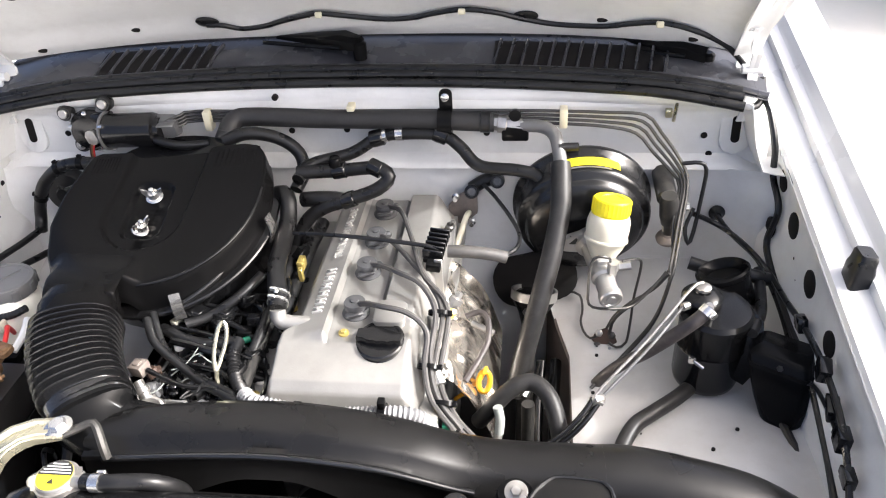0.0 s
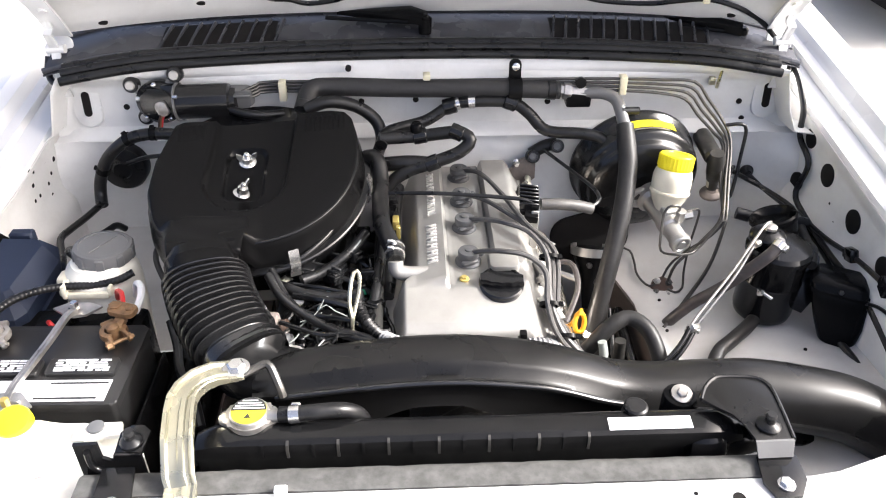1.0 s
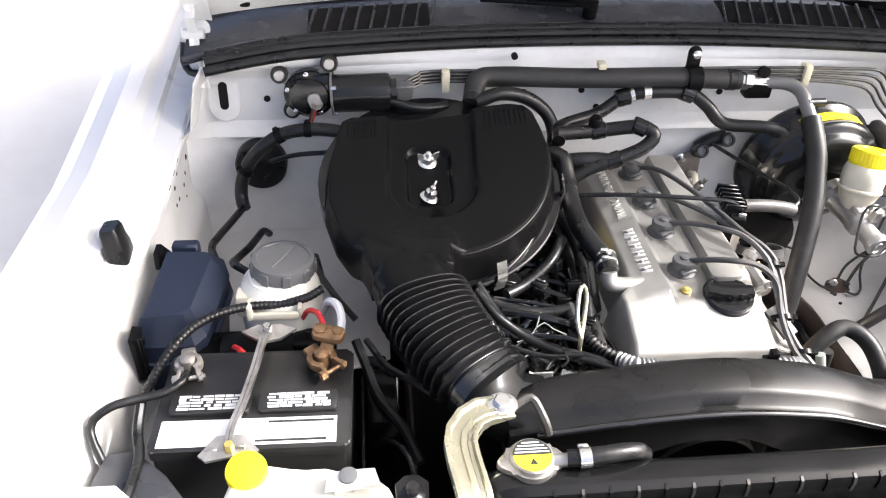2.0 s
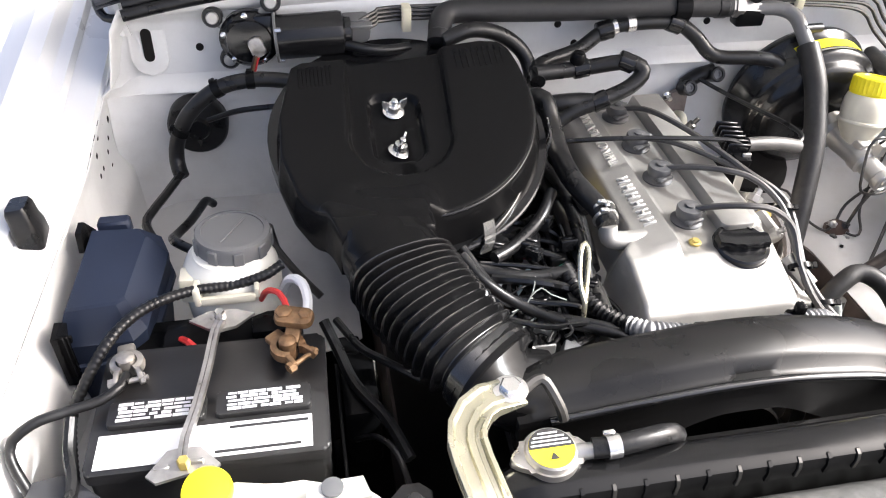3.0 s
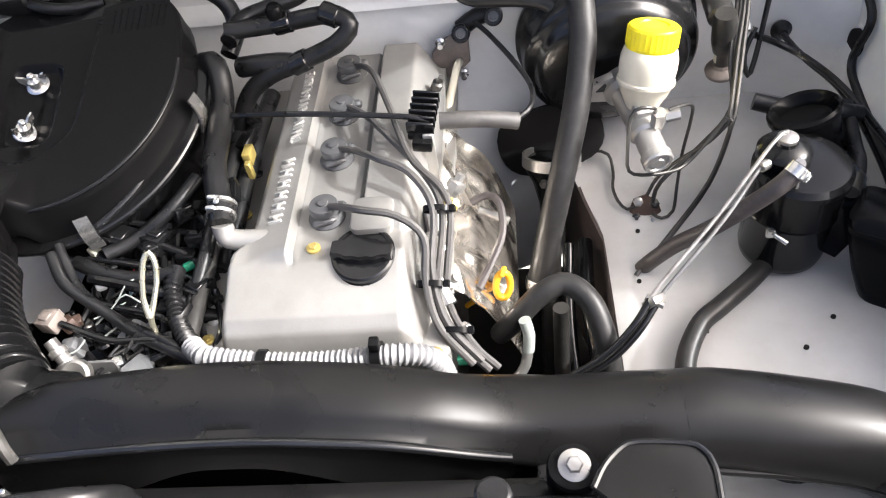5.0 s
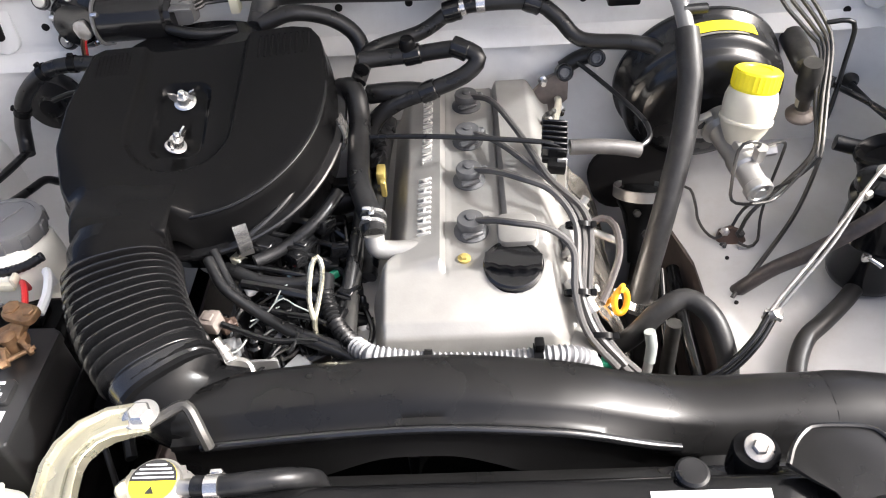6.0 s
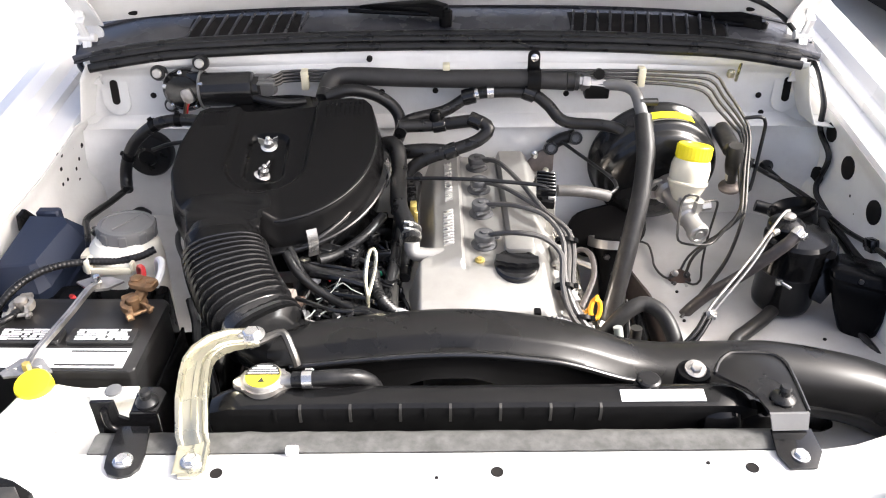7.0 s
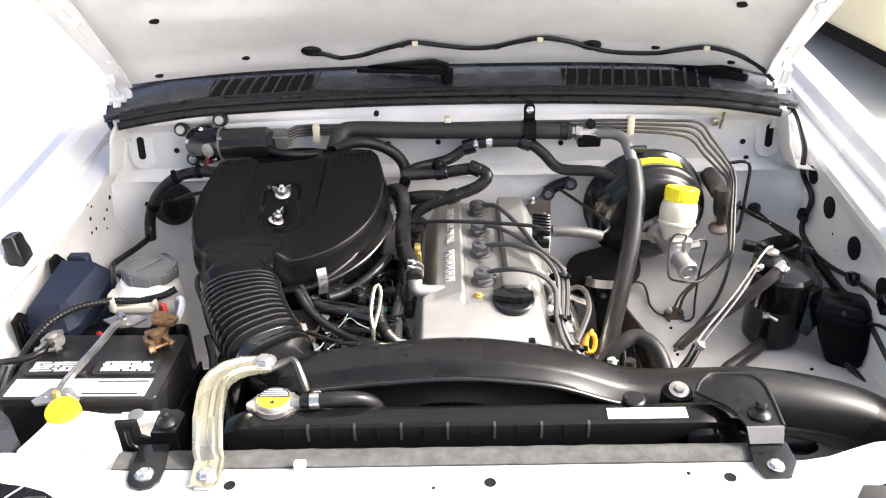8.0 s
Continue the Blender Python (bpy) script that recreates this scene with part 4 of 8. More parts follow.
loft(bm, [oval(c, w, h, Vector((0.14 + 0.035 * i, -1, -0.14)).normalized()) for i, (c, w, h) in enumerate(neck)])
part("snorkel", bm, PLASTIC, air, "black plastic snorkel neck")
bm = bmesh.new()
rings = []
a, b = Vector((-0.322, 0.680, 0.978)), Vector((-0.246, 0.552, 0.943))
N, FIRM = 12, 0.84
for k in range(N * 14 + 16):
    f = k / (N * 14) * FIRM if k <= N * 14 else FIRM + (1 - FIRM) * (k - N * 14) / 15
    c = a.lerp(b, f) + Vector((-0.008, -0.005, 0.008)) * math.sin(math.pi * f)
    d = (Vector((0.30, -1, -0.16)).lerp(Vector((0.80, -1, -0.22)), f)).normalized()
    crest = (0.5 - 0.5 * math.cos(2 * math.pi * k / 14)) ** 1.6 if k < N * 14 else 0.0
    g = -0.0062 + 0.0120 * crest if k < N * 14 else (-0.0062 + 0.0075 * smooth01((k - N * 14) / 4))
    rings.append(oval(c, 0.112 + 2 * g - 0.010 * f, 0.084 + 2 * g - 0.008 * f, d, 34))
loft(bm, rings)
bellows = alone("bellows", bm, BELLOWS, "black ribbed rubber intake bellows", "intake bellows", sharp=80)
for q, d in ((b - Vector((0.006, -0.010, -0.002)), (0.78, -1, -0.2)), (b, (0.82, -1, -0.2))):
    bm = bmesh.new()
    d = Vector(d).normalized()
    loft(bm, [oval(q - d * 0.003, 0.100, 0.076, d), oval(q - d * 0.003, 0.110, 0.084, d), oval(q + d * 0.003, 0.110, 0.084, d), oval(q + d * 0.003, 0.100, 0.076, d)])
    part("collar", bm, PLASTIC, bellows)

# ---- long intake duct over the radiator ----
duct = thing("intake_duct", (0.05, 0.55, 0.86), "long satin black plastic intake duct curving across the radiator", "intake duct")


def duct_sec(x):
    """Front edge y, rear edge y, front lip z, crest z."""
    b = math.exp(-((x - 0.005) / (0.17 if x > 0.005 else 0.21)) ** 2)
    lip = 0.925 + 0.030 * b - 0.030 * smooth01((x - 0.12) / 0.15)
    crest = lip + 0.018 + 0.006 * b + 0.012 * smooth01((x - 0.12) / 0.15)
    yf = 0.492 + 0.006 * smooth01((x - 0.1) / 0.2)
    yr = 0.572 + 0.016 * smooth01((x - 0.18) / 0.1)
    crest -= 0.010 * smooth01((x - 0.18) / 0.12)
    return yf, yr, lip, crest


bm = bmesh.new()
rings = []
for k in range(61):
    x = -0.235 + 0.665 * k / 60
    yf, yr, lip, crest = duct_sec(min(x, 0.32))
    t = smooth01((-0.17 - x) / 0.07)
    yr -= 0.02 * t
    arch = 0.030 + 0.032 * smooth01((abs(x) - 0.02) / 0.11)
    ring = [(yf - 0.012, lip - arch), (yf, lip - 0.008), (yf - 0.003, lip - 0.002), (yf - 0.001, lip + 0.003), (yf + 0.008, lip + 0.004)]
    ring += [(yf + 0.008 + (yr - yf - 0.016) * q, lip + 0.004 + (crest - lip - 0.004) * math.sin(math.pi * (0.12 + 0.66 * q)) ** 0.8) for q in (0.08, 0.2, 0.35, 0.5, 0.65, 0.8, 0.92)]
    ring += [(yr - 0.002, lip - 0.004), (yr, lip - 0.02), (yr - 0.004, lip - 0.055)]
    blend = smooth01((x - 0.17) / 0.20)
    turn = [radians(235 - 290 * q / 14) for q in range(15)]
    rings.append([(x, y + (0.543 + 0.047 * math.cos(a) - y) * blend, z + (0.869 + 0.047 * math.sin(a) - z) * blend) for (y, z), a in zip(ring, turn)])
loft(bm, rings)
part("duct_body", bm, SATIN, duct, "broad satin black duct body", 60)
bm = bmesh.new()
tube(bm, [(-0.205 + 0.45 * k / 20, duct_sec(-0.205 + 0.45 * k / 20)[0] - 0.003, duct_sec(-0.205 + 0.45 * k / 20)[2] + 0.001) for k in range(21)], 0.0045, 10, 0.02)
part("lip", bm, BELLOWS, duct)
bm = bmesh.new()
tube(bm, [(0.40, 0.543, 0.869), (0.43, 0.543, 0.869), (0.50, 0.535, 0.862), (0.575, 0.525, 0.845), (0.64, 0.50, 0.815), (0.69, 0.47, 0.78)], 0.047, 28, 0.015)
part("tube", bm, SATIN, duct, "round satin black duct tube", 60)
bm = bmesh.new()
tube(bm, [(0.40, 0.497, 0.862), (0.50, 0.490, 0.855), (0.575, 0.480, 0.838), (0.64, 0.456, 0.808)], 0.004, 8, 0.015)
part("seam", bm, SATIN, duct)
# elbow from the bellows into the duct
bm = bmesh.new()
loft(bm, [oval(c, w, h, Vector(d).normalized()) for c, w, h, d in (((-0.250, 0.562, 0.946), 0.108, 0.078, (0.5, -1, -0.1)), ((-0.236, 0.545, 0.938), 0.104, 0.07, (0.75, -0.8, -0.1)), ((-0.215, 0.542, 0.922), 0.098, 0.058, (1, -0.3, 0)), ((-0.18, 0.543, 0.915), 0.094, 0.054, (1, 0, 0)))])
part("elbow", bm, PLASTIC, duct, "", 60)
bm = bmesh.new()
lug = [(-0.019, -0.032), (0.010, -0.034), (0.022, -0.022), (0.024, 0.006), (0.020, 0.034), (-0.018, 0.036), (-0.024, 0.010), (-0.025, -0.018)]
prism(bm, lug, 0.86, lambda x, y: 0.950 + 0.15 * (y - 0.46), 0.005, Matrix.Translation((0.290, 0.486, 0)))
lug_ob = part("mount_lug", bm, SATIN, duct)
bm = bmesh.new()
lathe(bm, [(0.021, -0.03), (0.021, 0.0), (0.0195, 0.003), (0.015, 0.004)], Matrix.Translation((0.295, 0.460, 0.951)), 24)
part("boss", bm, PLASTIC, lug_ob)
bolt("mount_bolt", (0.296, 0.459, 0.957), duct, 0.0070, 0.006, (0, -0.25, 1), TIE, 0.0130)

# ---- radiator ----
rad = thing("radiator", (0.05, 0.425, 0.44), "black radiator with a ribbed top tank and steel cap", "radiator")
bm = bmesh.new()
prof = [(0.404, 0.862), (0.400, 0.928), (0.3960, 0.937), (0.3955, 0.950), (0.3975, 0.9565), (0.402, 0.9590), (0.420, 0.9620), (0.430, 0.9605), (0.436, 0.955), (0.439, 0.943), (0.440, 0.862)]
rings = []
for k in range(25):
    x = -0.285 + 0.64 * k / 24
    s = 1.0 - 0.22 * smooth01((abs(x - 0.035) - 0.30) / 0.022)
    rings.append([(x, 0.424 + (y - 0.424) * s, 0.90 + (z - 0.90) * s) for y, z in prof])
loft(bm, rings)
tank = part("top_tank", bm, BLACKPAINT, rad, "glossy black top tank")
for k in range(14):
    x = -0.2060 + 0.0289 * k
    bm = bmesh.new()
    loft(bm, [[(x + dx, y - 0.0016, z + 0.0006) for y, z in prof[2:6]] + [(x + dx, y + 0.004, z - 0.002) for y, z in prof[5:1:-1]] for dx in (-0.0016, 0.0016)])
    part("tank_rib", bm, (BLACKPAINT, DARKSTEEL)[k % 2], tank)
bm = bmesh.new()
lathe(bm, [(0.016, -0.004), (0.016, 0.004), (0.013, 0.006), (0.012, 0.010), (0.0145, 0.011), (0.0145, 0.015), (0.012, 0.017), (0.004, 0.017)], Matrix.Translation((0.232, 0.434, 0.950)), 20)
part("drain_plug", bm, RUBBER, tank, "round black plug on the tank")
bm = bmesh.new()
box(bm, (0.035, 0.426, 0.65), (0.62, 0.035, 0.43), None, 0.004)
part("core", bm, DARKSTEEL, rad, "dark finned core")
bm = bmesh.new()
box(bm, (0.05, 0.460, 0.735), (0.60, 0.034, 0.34), None, 0.008)
part("fan_shroud", bm, SATIN, rad, "black fan shroud")
bm = bmesh.new()
box(bm, (0, 0, 0), (0.098, 0.0165, 0.001), pose(0.2435, 0.4105, 0.9612, 9.5, 0, 0))
part("sticker", bm, LABELW, tank, "white paper sticker")
m = Matrix.Translation((-0.224, 0.435, 0.918))
bm = bmesh.new()
lathe(bm, [(0.024, 0.030), (0.024, 0.040), (0.0255, 0.042)], m, 28)
part("filler_neck", bm, BLACKPAINT, rad)
bm = bmesh.new()
out = []
for k in range(48):
    a = 2 * math.pi * k / 48
    r = 0.0255 + 0.011 * max(0, math.cos(2 * (a - 0.05))) ** 3
    out.append((r * math.cos(a), r * math.sin(a)))
prism(bm, out, 0.040, 0.050, 0.003, m)
lathe(bm, [(0.0235, 0.050), (0.0225, 0.055), (0.021, 0.056)], m, 36)
rcap = part("radiator_cap", bm, TIE, rad, "pressed steel radiator cap with yellow label")
bm = bmesh.new()
lathe(bm, [(0.0205, 0.0562), (0.0205, 0.0568)], m, 36)
part("cap_label", bm, LABELY, rcap, "yellow warning label")
bm = bmesh.new()
prism(bm, [(0.0203 * math.cos(radians(a)), 0.0203 * math.sin(radians(a))) for a in range(0, 181, 12)], 0.0567, 0.0573, 0, m)
part("print_field", bm, INK, rcap)
for k in range(4):
    bm = bmesh.new()
    w = (0.018, 0.028, 0.033, 0.036)[k]
    box(bm, (0, 0.0150 - 0.0040 * k, 0.0575), (w, 0.0014, 0.0004), m)
    part("print_bar", bm, LABELW, rcap)
bm = bmesh.new()
prism(bm, [(-0.004, -0.012), (0.004, -0.012), (0, -0.005)], 0.0569, 0.0575, 0, m)
part("print_mark", bm, INK, rcap)
bm = bmesh.new()
rod(bm, (-0.206, 0.433, 0.966), (-0.168, 0.428, 0.972), 0.0075, 14)
part("overflow_stub", bm, ALLOYD, rad)
hose("overflow_hose", [(-0.188, 0.431, 0.971), (-0.170, 0.429, 0.973), (-0.145, 0.431, 0.974), (-0.116, 0.437, 0.969), (-0.099, 0.446, 0.952), (-0.094, 0.458, 0.926), (-0.094, 0.462, 0.900)], 0.0095, RUBBER, "black rubber overflow hose from the radiator neck", clamps=(0.16,))

# ---- brackets on the support panel ----
brace = thing("brace", (-0.285, 0.31, 0.95), "gold zinc-plated steel brace bolted to the support panel", "brace")


def brace_line(off, dz=0.0):
    """The strap's run from its foot, over the kink and round the bend to the upper bolt."""
    run = [(-0.279, 0.303, 0.958), (-0.282, 0.340, 0.9595), (-0.286, 0.349, 0.965), (-0.291, 0.381, 0.985), (-0.297, 0.420, 0.988), (-0.2985, 0.440, 0.989), (-0.2955, 0.455, 0.989), (-0.285, 0.472, 0.988), (-0.270, 0.484, 0.986), (-0.240, 0.494, 0.982)]
    pts = []
    for k, q in enumerate(run):
        a, b = run[max(0, k - 1)], run[min(len(run) - 1, k + 1)]
        d = Vector((b[0] - a[0], b[1] - a[1], 0)).normalized()
        pts.append((q[0] + d.y * off, q[1] - d.x * off, q[2] + dz))
    return pts


bm = bmesh.new()
cross = [(-0.0170, 0.008), (-0.0165, 0.0085), (-0.0125, 0.0085), (-0.0100, 0.003), (-0.0010, 0.003), (0.0005, 0.0055), (0.0060, 0.0055), (0.0075, 0.003), (0.0110, 0.003), (0.0130, 0.0085), (0.0165, 0.0085), (0.0170, 0.008), (0.0170, -0.004), (0.0155, -0.004), (0.0120, 0.0), (-0.0120, 0.0), (-0.0155, -0.004), (-0.0170, -0.004)]
lines = []
for off, dz in cross:
    lines.append(brace_line(off, dz))
flat = [0.15, 0.25, 0.6, 1, 1, 1, 1, 1, 0.8, 0.3]
rings = []
for k in range(10):
    base = brace_line(0)[k][2]
    rings.append([(ln[k][0], ln[k][1], base + (ln[k][2] - base - 0.0015) * flat[k] + 0.0015) for ln in lines])
loft(bm, rings)
strap = part("strap", bm, ZINC, brace, "", 30)
bm = bmesh.new()
prism(bm, [(-0.294, 0.352), (-0.272, 0.352), (-0.264, 0.336), (-0.264, 0.304), (-0.2685, 0.299), (-0.289, 0.299), (-0.294, 0.306)], 0.9555, 0.9595, 0.001)
part("foot", bm, ZINC, brace)
bolt("brace_bolt", (-0.280, 0.318, 0.9605), brace, 0.008, 0.006, washer=0.0110)
bolt("brace_bolt", (-0.247, 0.494, 0.986), brace, 0.011, 0.008, washer=0.0165)
bm = bmesh.new()
tube(bm, [(-0.250, 0.486, 0.976), (-0.232, 0.500, 0.976), (-0.217, 0.508, 0.978), (-0.209, 0.506, 0.976), (-0.198, 0.490, 0.958), (-0.194, 0.484, 0.945)], 0.0055, 8, 0.004)
part("stay_rod", bm, DARKSTEEL, brace, "bent dark steel stay")

# short bracket beside the washer bottle: rounded foot, upright stepped face, saddle with a pin
lbk = thing("radiator_bracket", (-0.355, 0.32, 0.95), "black steel radiator bracket beside the washer bottle", "bracket", "radiator brackets")
bm = bmesh.new()
prism(bm, [(-0.376, 0.372), (-0.340, 0.372), (-0.333, 0.330), (-0.333, 0.312), (-0.340, 0.303), (-0.352, 0.300), (-0.364, 0.304), (-0.371, 0.313), (-0.373, 0.326)], 0.9545, 0.9580, 0.001)
part("foot", bm, GLOSS, lbk)
bm = bmesh.new()
face = [(-0.404, 0.930), (-0.404, 0.986), (-0.378, 0.987), (-0.377, 0.964), (-0.366, 0.958), (-0.364, 0.968), (-0.334, 0.968), (-0.334, 0.930)]
loft(bm, [[(x, 0.380, z) for x, z in face], [(x, 0.384, z) for x, z in face]])
upright = part("upright_face", bm, GLOSS, lbk)
bm = bmesh.new()
tube(bm, [(-0.391, 0.379, 0.975), (-0.391, 0.379, 0.955), (-0.385, 0.379, 0.946), (-0.374, 0.379, 0.943), (-0.346, 0.379, 0.942)], 0.0036, 10, 0.006)
part("pressed_ridge", bm, GLOSS, upright)
bm = bmesh.new()
prism(bm, [(-0.364, 0.382), (-0.334, 0.382), (-0.332, 0.415), (-0.342, 0.424), (-0.356, 0.424), (-0.366, 0.414)], 0.964, 0.968, 0.001)
part("saddle", bm, GLOSS, lbk)
bm = bmesh.new()
lathe(bm, [(0.012, 0), (0.013, 0.003), (0.010, 0.006), (0.0060, 0.008), (0.0055, 0.013), (0.0068, 0.015), (0.0052, 0.019)], Matrix.Translation((-0.349, 0.398, 0.968)), 16)
part("rubber_pin", bm, RUBBER, lbk)
bolt("foot_bolt", (-0.353, 0.321, 0.9585), lbk, 0.008, 0.006, washer=0.0105)

# bracket of the radiator's other end: folded plate, front face and foot
rb = thing("radiator_bracket", (0.369, 0.31, 0.95), "black folded steel radiator bracket with a rubber pin", "bracket", "radiator brackets")
ro = [(0.308, 0.432), (0.318, 0.450), (0.332, 0.464), (0.345, 0.468), (0.380, 0.466), (0.392, 0.460), (0.398, 0.446), (0.397, 0.413), (0.393, 0.369), (0.349, 0.368), (0.346, 0.392), (0.338, 0.408), (0.324, 0.418)]
bm = bmesh.new()
prism(bm, ro, 0.972, 0.9755, 0.0012)
plate = part("plate", bm, SATIN, rb, "satin black folded plate")
bm = bmesh.new()
tube(bm, [(x, y, 0.975) for x, y in ro[0:9]], 0.0028, 8, 0.006)
part("rolled_edge", bm, GLOSS, plate)
bm = bmesh.new()
loft(bm, [[(x, y - dy, z) for x, y, z in ((0.349, 0.368, 0.9755), (0.393, 0.369, 0.9755), (0.392, 0.360, 0.959), (0.352, 0.359, 0.959))] for dy in (0.0, 0.003)])
loft(bm, [[(x + dx, y, z) for x, y, z in ((0.393, 0.369, 0.9735), (0.397, 0.413, 0.9735), (0.398, 0.446, 0.9735), (0.398, 0.446, 0.945), (0.397, 0.413, 0.945), (0.393, 0.375, 0.945))] for dx in (0.0, 0.003)])
part("front_face", bm, DULL, rb, "dull grey folded front face")
bm = bmesh.new()
prism(bm, [(0.352, 0.361), (0.397, 0.361), (0.396, 0.328), (0.382, 0.306), (0.353, 0.305), (0.346, 0.325)], 0.9545, 0.9575, 0.001)
part("foot", bm, GLOSS, rb)
bolt("foot_bolt", (0.369, 0.321, 0.958), rb, 0.008, 0.006, washer=0.0095)
bm = bmesh.new()
lathe(bm, [(0.013, 0), (0.014, 0.003), (0.011, 0.006), (0.0062, 0.008), (0.0056, 0.014), (0.0068, 0.016), (0.0052, 0.020)], Matrix.Translation((0.371, 0.388, 0.9755)), 16)
part("rubber_pin", bm, RUBBER, rb)
# rounded end of the tank and its stepped outlet
bm = bmesh.new()
lathe(bm, [(0.0, -0.030), (0.030, -0.028), (0.0345, -0.016), (0.0345, 0.004), (0.030, 0.012), (0.024, 0.016), (0.0215, 0.020), (0.0225, 0.030), (0.019, 0.050), (0.0165, 0.056), (0.016, 0.085)], mat_to((0.322, 0.420, 0.924), (0.42, 0.414, 0.920)), 28)
part("tank_neck", bm, BLACKPAINT, rad, "tapered black neck of the top tank", 60)


# ---- battery corner ----
BZ = 0.916
batt = thing("battery", (-0.512, 0.572, 0.72), "black car battery with white labels and corroded clamps", "battery")
bm = bmesh.new()
BM = pose(-0.524, 0.586, 0, 0, 0, -1)
prism(bm, rounded(0.222, 0.150, 0.008), 0.70, BZ - 0.012, 0.003, BM)
case = part("case", bm, BATTERY, batt, "black battery case")
bm = bmesh.new()
prism(bm, rounded(0.226, 0.154, 0.008), BZ - 0.014, BZ, 0.004, BM)
top = part("cover", bm, BATTERY, batt)
for dx in (-0.052, 0.050):
    bm = bmesh.new()
    prism(bm, rounded(0.092, 0.030, 0.004), BZ, BZ + 0.007, 0.002, BM @ Matrix.Translation((dx, -0.012, 0)))
    vent = part("vent_cap", bm, BATTERY, top)
    rnd = random.Random(int(dx * 1000) + 70)
    for r in range(5):
        x = -0.038 + rnd.uniform(0, 0.006)
        while x < 0.034:
            w = rnd.uniform(0.006, 0.018)
            w = min(w, 0.038 - x)
            bm = bmesh.new()
            box(bm, (dx + x + w / 2, -0.012 + 0.0095 - 0.0047 * r, BZ + 0.0073), (w, rnd.choice((0.0034, 0.0028, 0.0034, 0.0022)), 0.0006), BM)
            part("print_bar", bm, LABELW, vent)
            x += w + rnd.choice((0.0012, 0.0012, 0.004))
bm = bmesh.new()
box(bm, (-0.004, -0.052, BZ + 0.0004), (0.200, 0.038, 0.0008), BM)
lab = part("front_label", bm, LABELW, batt, "blank white strip label")
for x, y, w in ((0.055, -0.039, 0.075), (0.045, -0.066, 0.080)):
    bm = bmesh.new()
    box(bm, (x, y, BZ + 0.0011), (w, 0.0030, 0.0006), BM)
    part("print_bar", bm, INK, lab)


def post_clamp(at, mat, turn, big=1.0):
    """A cast terminal: split ring round the post, two ears, a cross bolt and its nut."""
    bm = bmesh.new()
    m = Matrix.Translation(at) @ pose(0, 0, 0, 0, 0, turn)
    lathe(bm, [(0.0095, -0.002), (0.0090, 0.020), (0.0070, 0.0215)], m, 20)
    n = 18
    ring = []
    for k in range(n + 1):
        a = radians(-60 + 300 * k / n)
        ca, sa = math.cos(a), math.sin(a)
        ring.append([m @ Vector((r * big * ca, r * big * sa, h)) for r, h in ((0.0105, 0.003), (0.0165, 0.004), (0.0175, 0.008), (0.0165, 0.014), (0.0105, 0.015))])
    loft(bm, ring)
    for sx in (-1, 1):
        box(bm, (sx * 0.0085, -0.0205, 0.009), (0.0055, 0.017, 0.012), m @ pose(0, 0, 0, 0, 0, sx * 8), 0.0015, 2)
    rod(bm, m @ Vector((-0.020, -0.0235, 0.009)), m @ Vector((0.019, -0.0235, 0.009)), 0.0028, 10)
    rod(bm, m @ Vector((-0.019, -0.0235, 0.009)), m @ Vector((-0.012, -0.0235, 0.009)), 0.0062, 6)
    rod(bm, m @ Vector((0.012, -0.0235, 0.009)), m @ Vector((0.016, -0.0235, 0.009)), 0.0060, 6)
    box(bm, (0.0, 0.021, 0.008), (0.018 * big, 0.014, 0.009), m, 0.003, 2)
    return bm


tL = Vector((-0.611, 0.637, BZ))
tR = Vector((-0.448, 0.630, BZ + 0.006))
part("negative_clamp", post_clamp(tL, LEAD, 10), LEAD, batt, "grey lead battery clamp")
part("positive_clamp", post_clamp(tR, COPPER, 38, 1.10), COPPER, batt, "corroded brown battery clamp")
bm = bmesh.new()
prism(bm, rounded(0.042, 0.024, 0.009, 4), 0.008, 0.016, 0.003, Matrix.Translation((-0.439, 0.657, BZ + 0.022)) @ pose(0, 0, 0, 6, 0, -18))
box(bm, (0, -0.016, 0.004), (0.016, 0.020, 0.010), Matrix.Translation((-0.439, 0.657, BZ + 0.022)) @ pose(0, 0, 0, 18, 0, -12), 0.002, 2)
lathe(bm, [(0.0095, 0.014), (0.0095, 0.0175), (0.0080, 0.0185)], Matrix.Translation((-0.450, 0.661, BZ + 0.022)), 6)
lathe(bm, [(0.0070, 0.014), (0.0070, 0.0175), (0.0058, 0.0185)], Matrix.Translation((-0.428, 0.654, BZ + 0.022)), 6)
part("link_plate", bm, COPPER, batt, "corroded copper link plate")
# hold-down bar
bar = thing("battery_hold_down", (-0.522, 0.60, BZ), "worn silver battery hold-down bar across the battery", "clamp bar")
bm = bmesh.new()
ribbon(bm, [(-0.519, 0.680, BZ + 0.010), (-0.523, 0.662, BZ + 0.015), (-0.529, 0.612, BZ + 0.014), (-0.537, 0.562, BZ + 0.013), (-0.545, 0.532, BZ + 0.009), (-0.547, 0.512, BZ + 0.005)], 0.0090, 0.0026, lip=0.004)
loft(bm, [[(-0.519 + x * 1.0, 0.684 + y, BZ + z) for x, y, z in ring] for ring in (
    [(-0.034, 0.004, 0.010), (-0.014, -0.008, 0.006), (0.0, -0.014, 0.008), (0.016, -0.008, 0.006), (0.036, 0.006, 0.010), (0.016, 0.012, 0.012), (-0.014, 0.012, 0.012)],
    [(-0.034, 0.004, 0.013), (-0.014, -0.008, 0.010), (0.0, -0.014, 0.013), (0.016, -0.008, 0.010), (0.036, 0.006, 0.013), (0.016, 0.012, 0.016), (-0.014, 0.012, 0.016)])])
part("bar", bm, TIE, bar)
bm = bmesh.new()
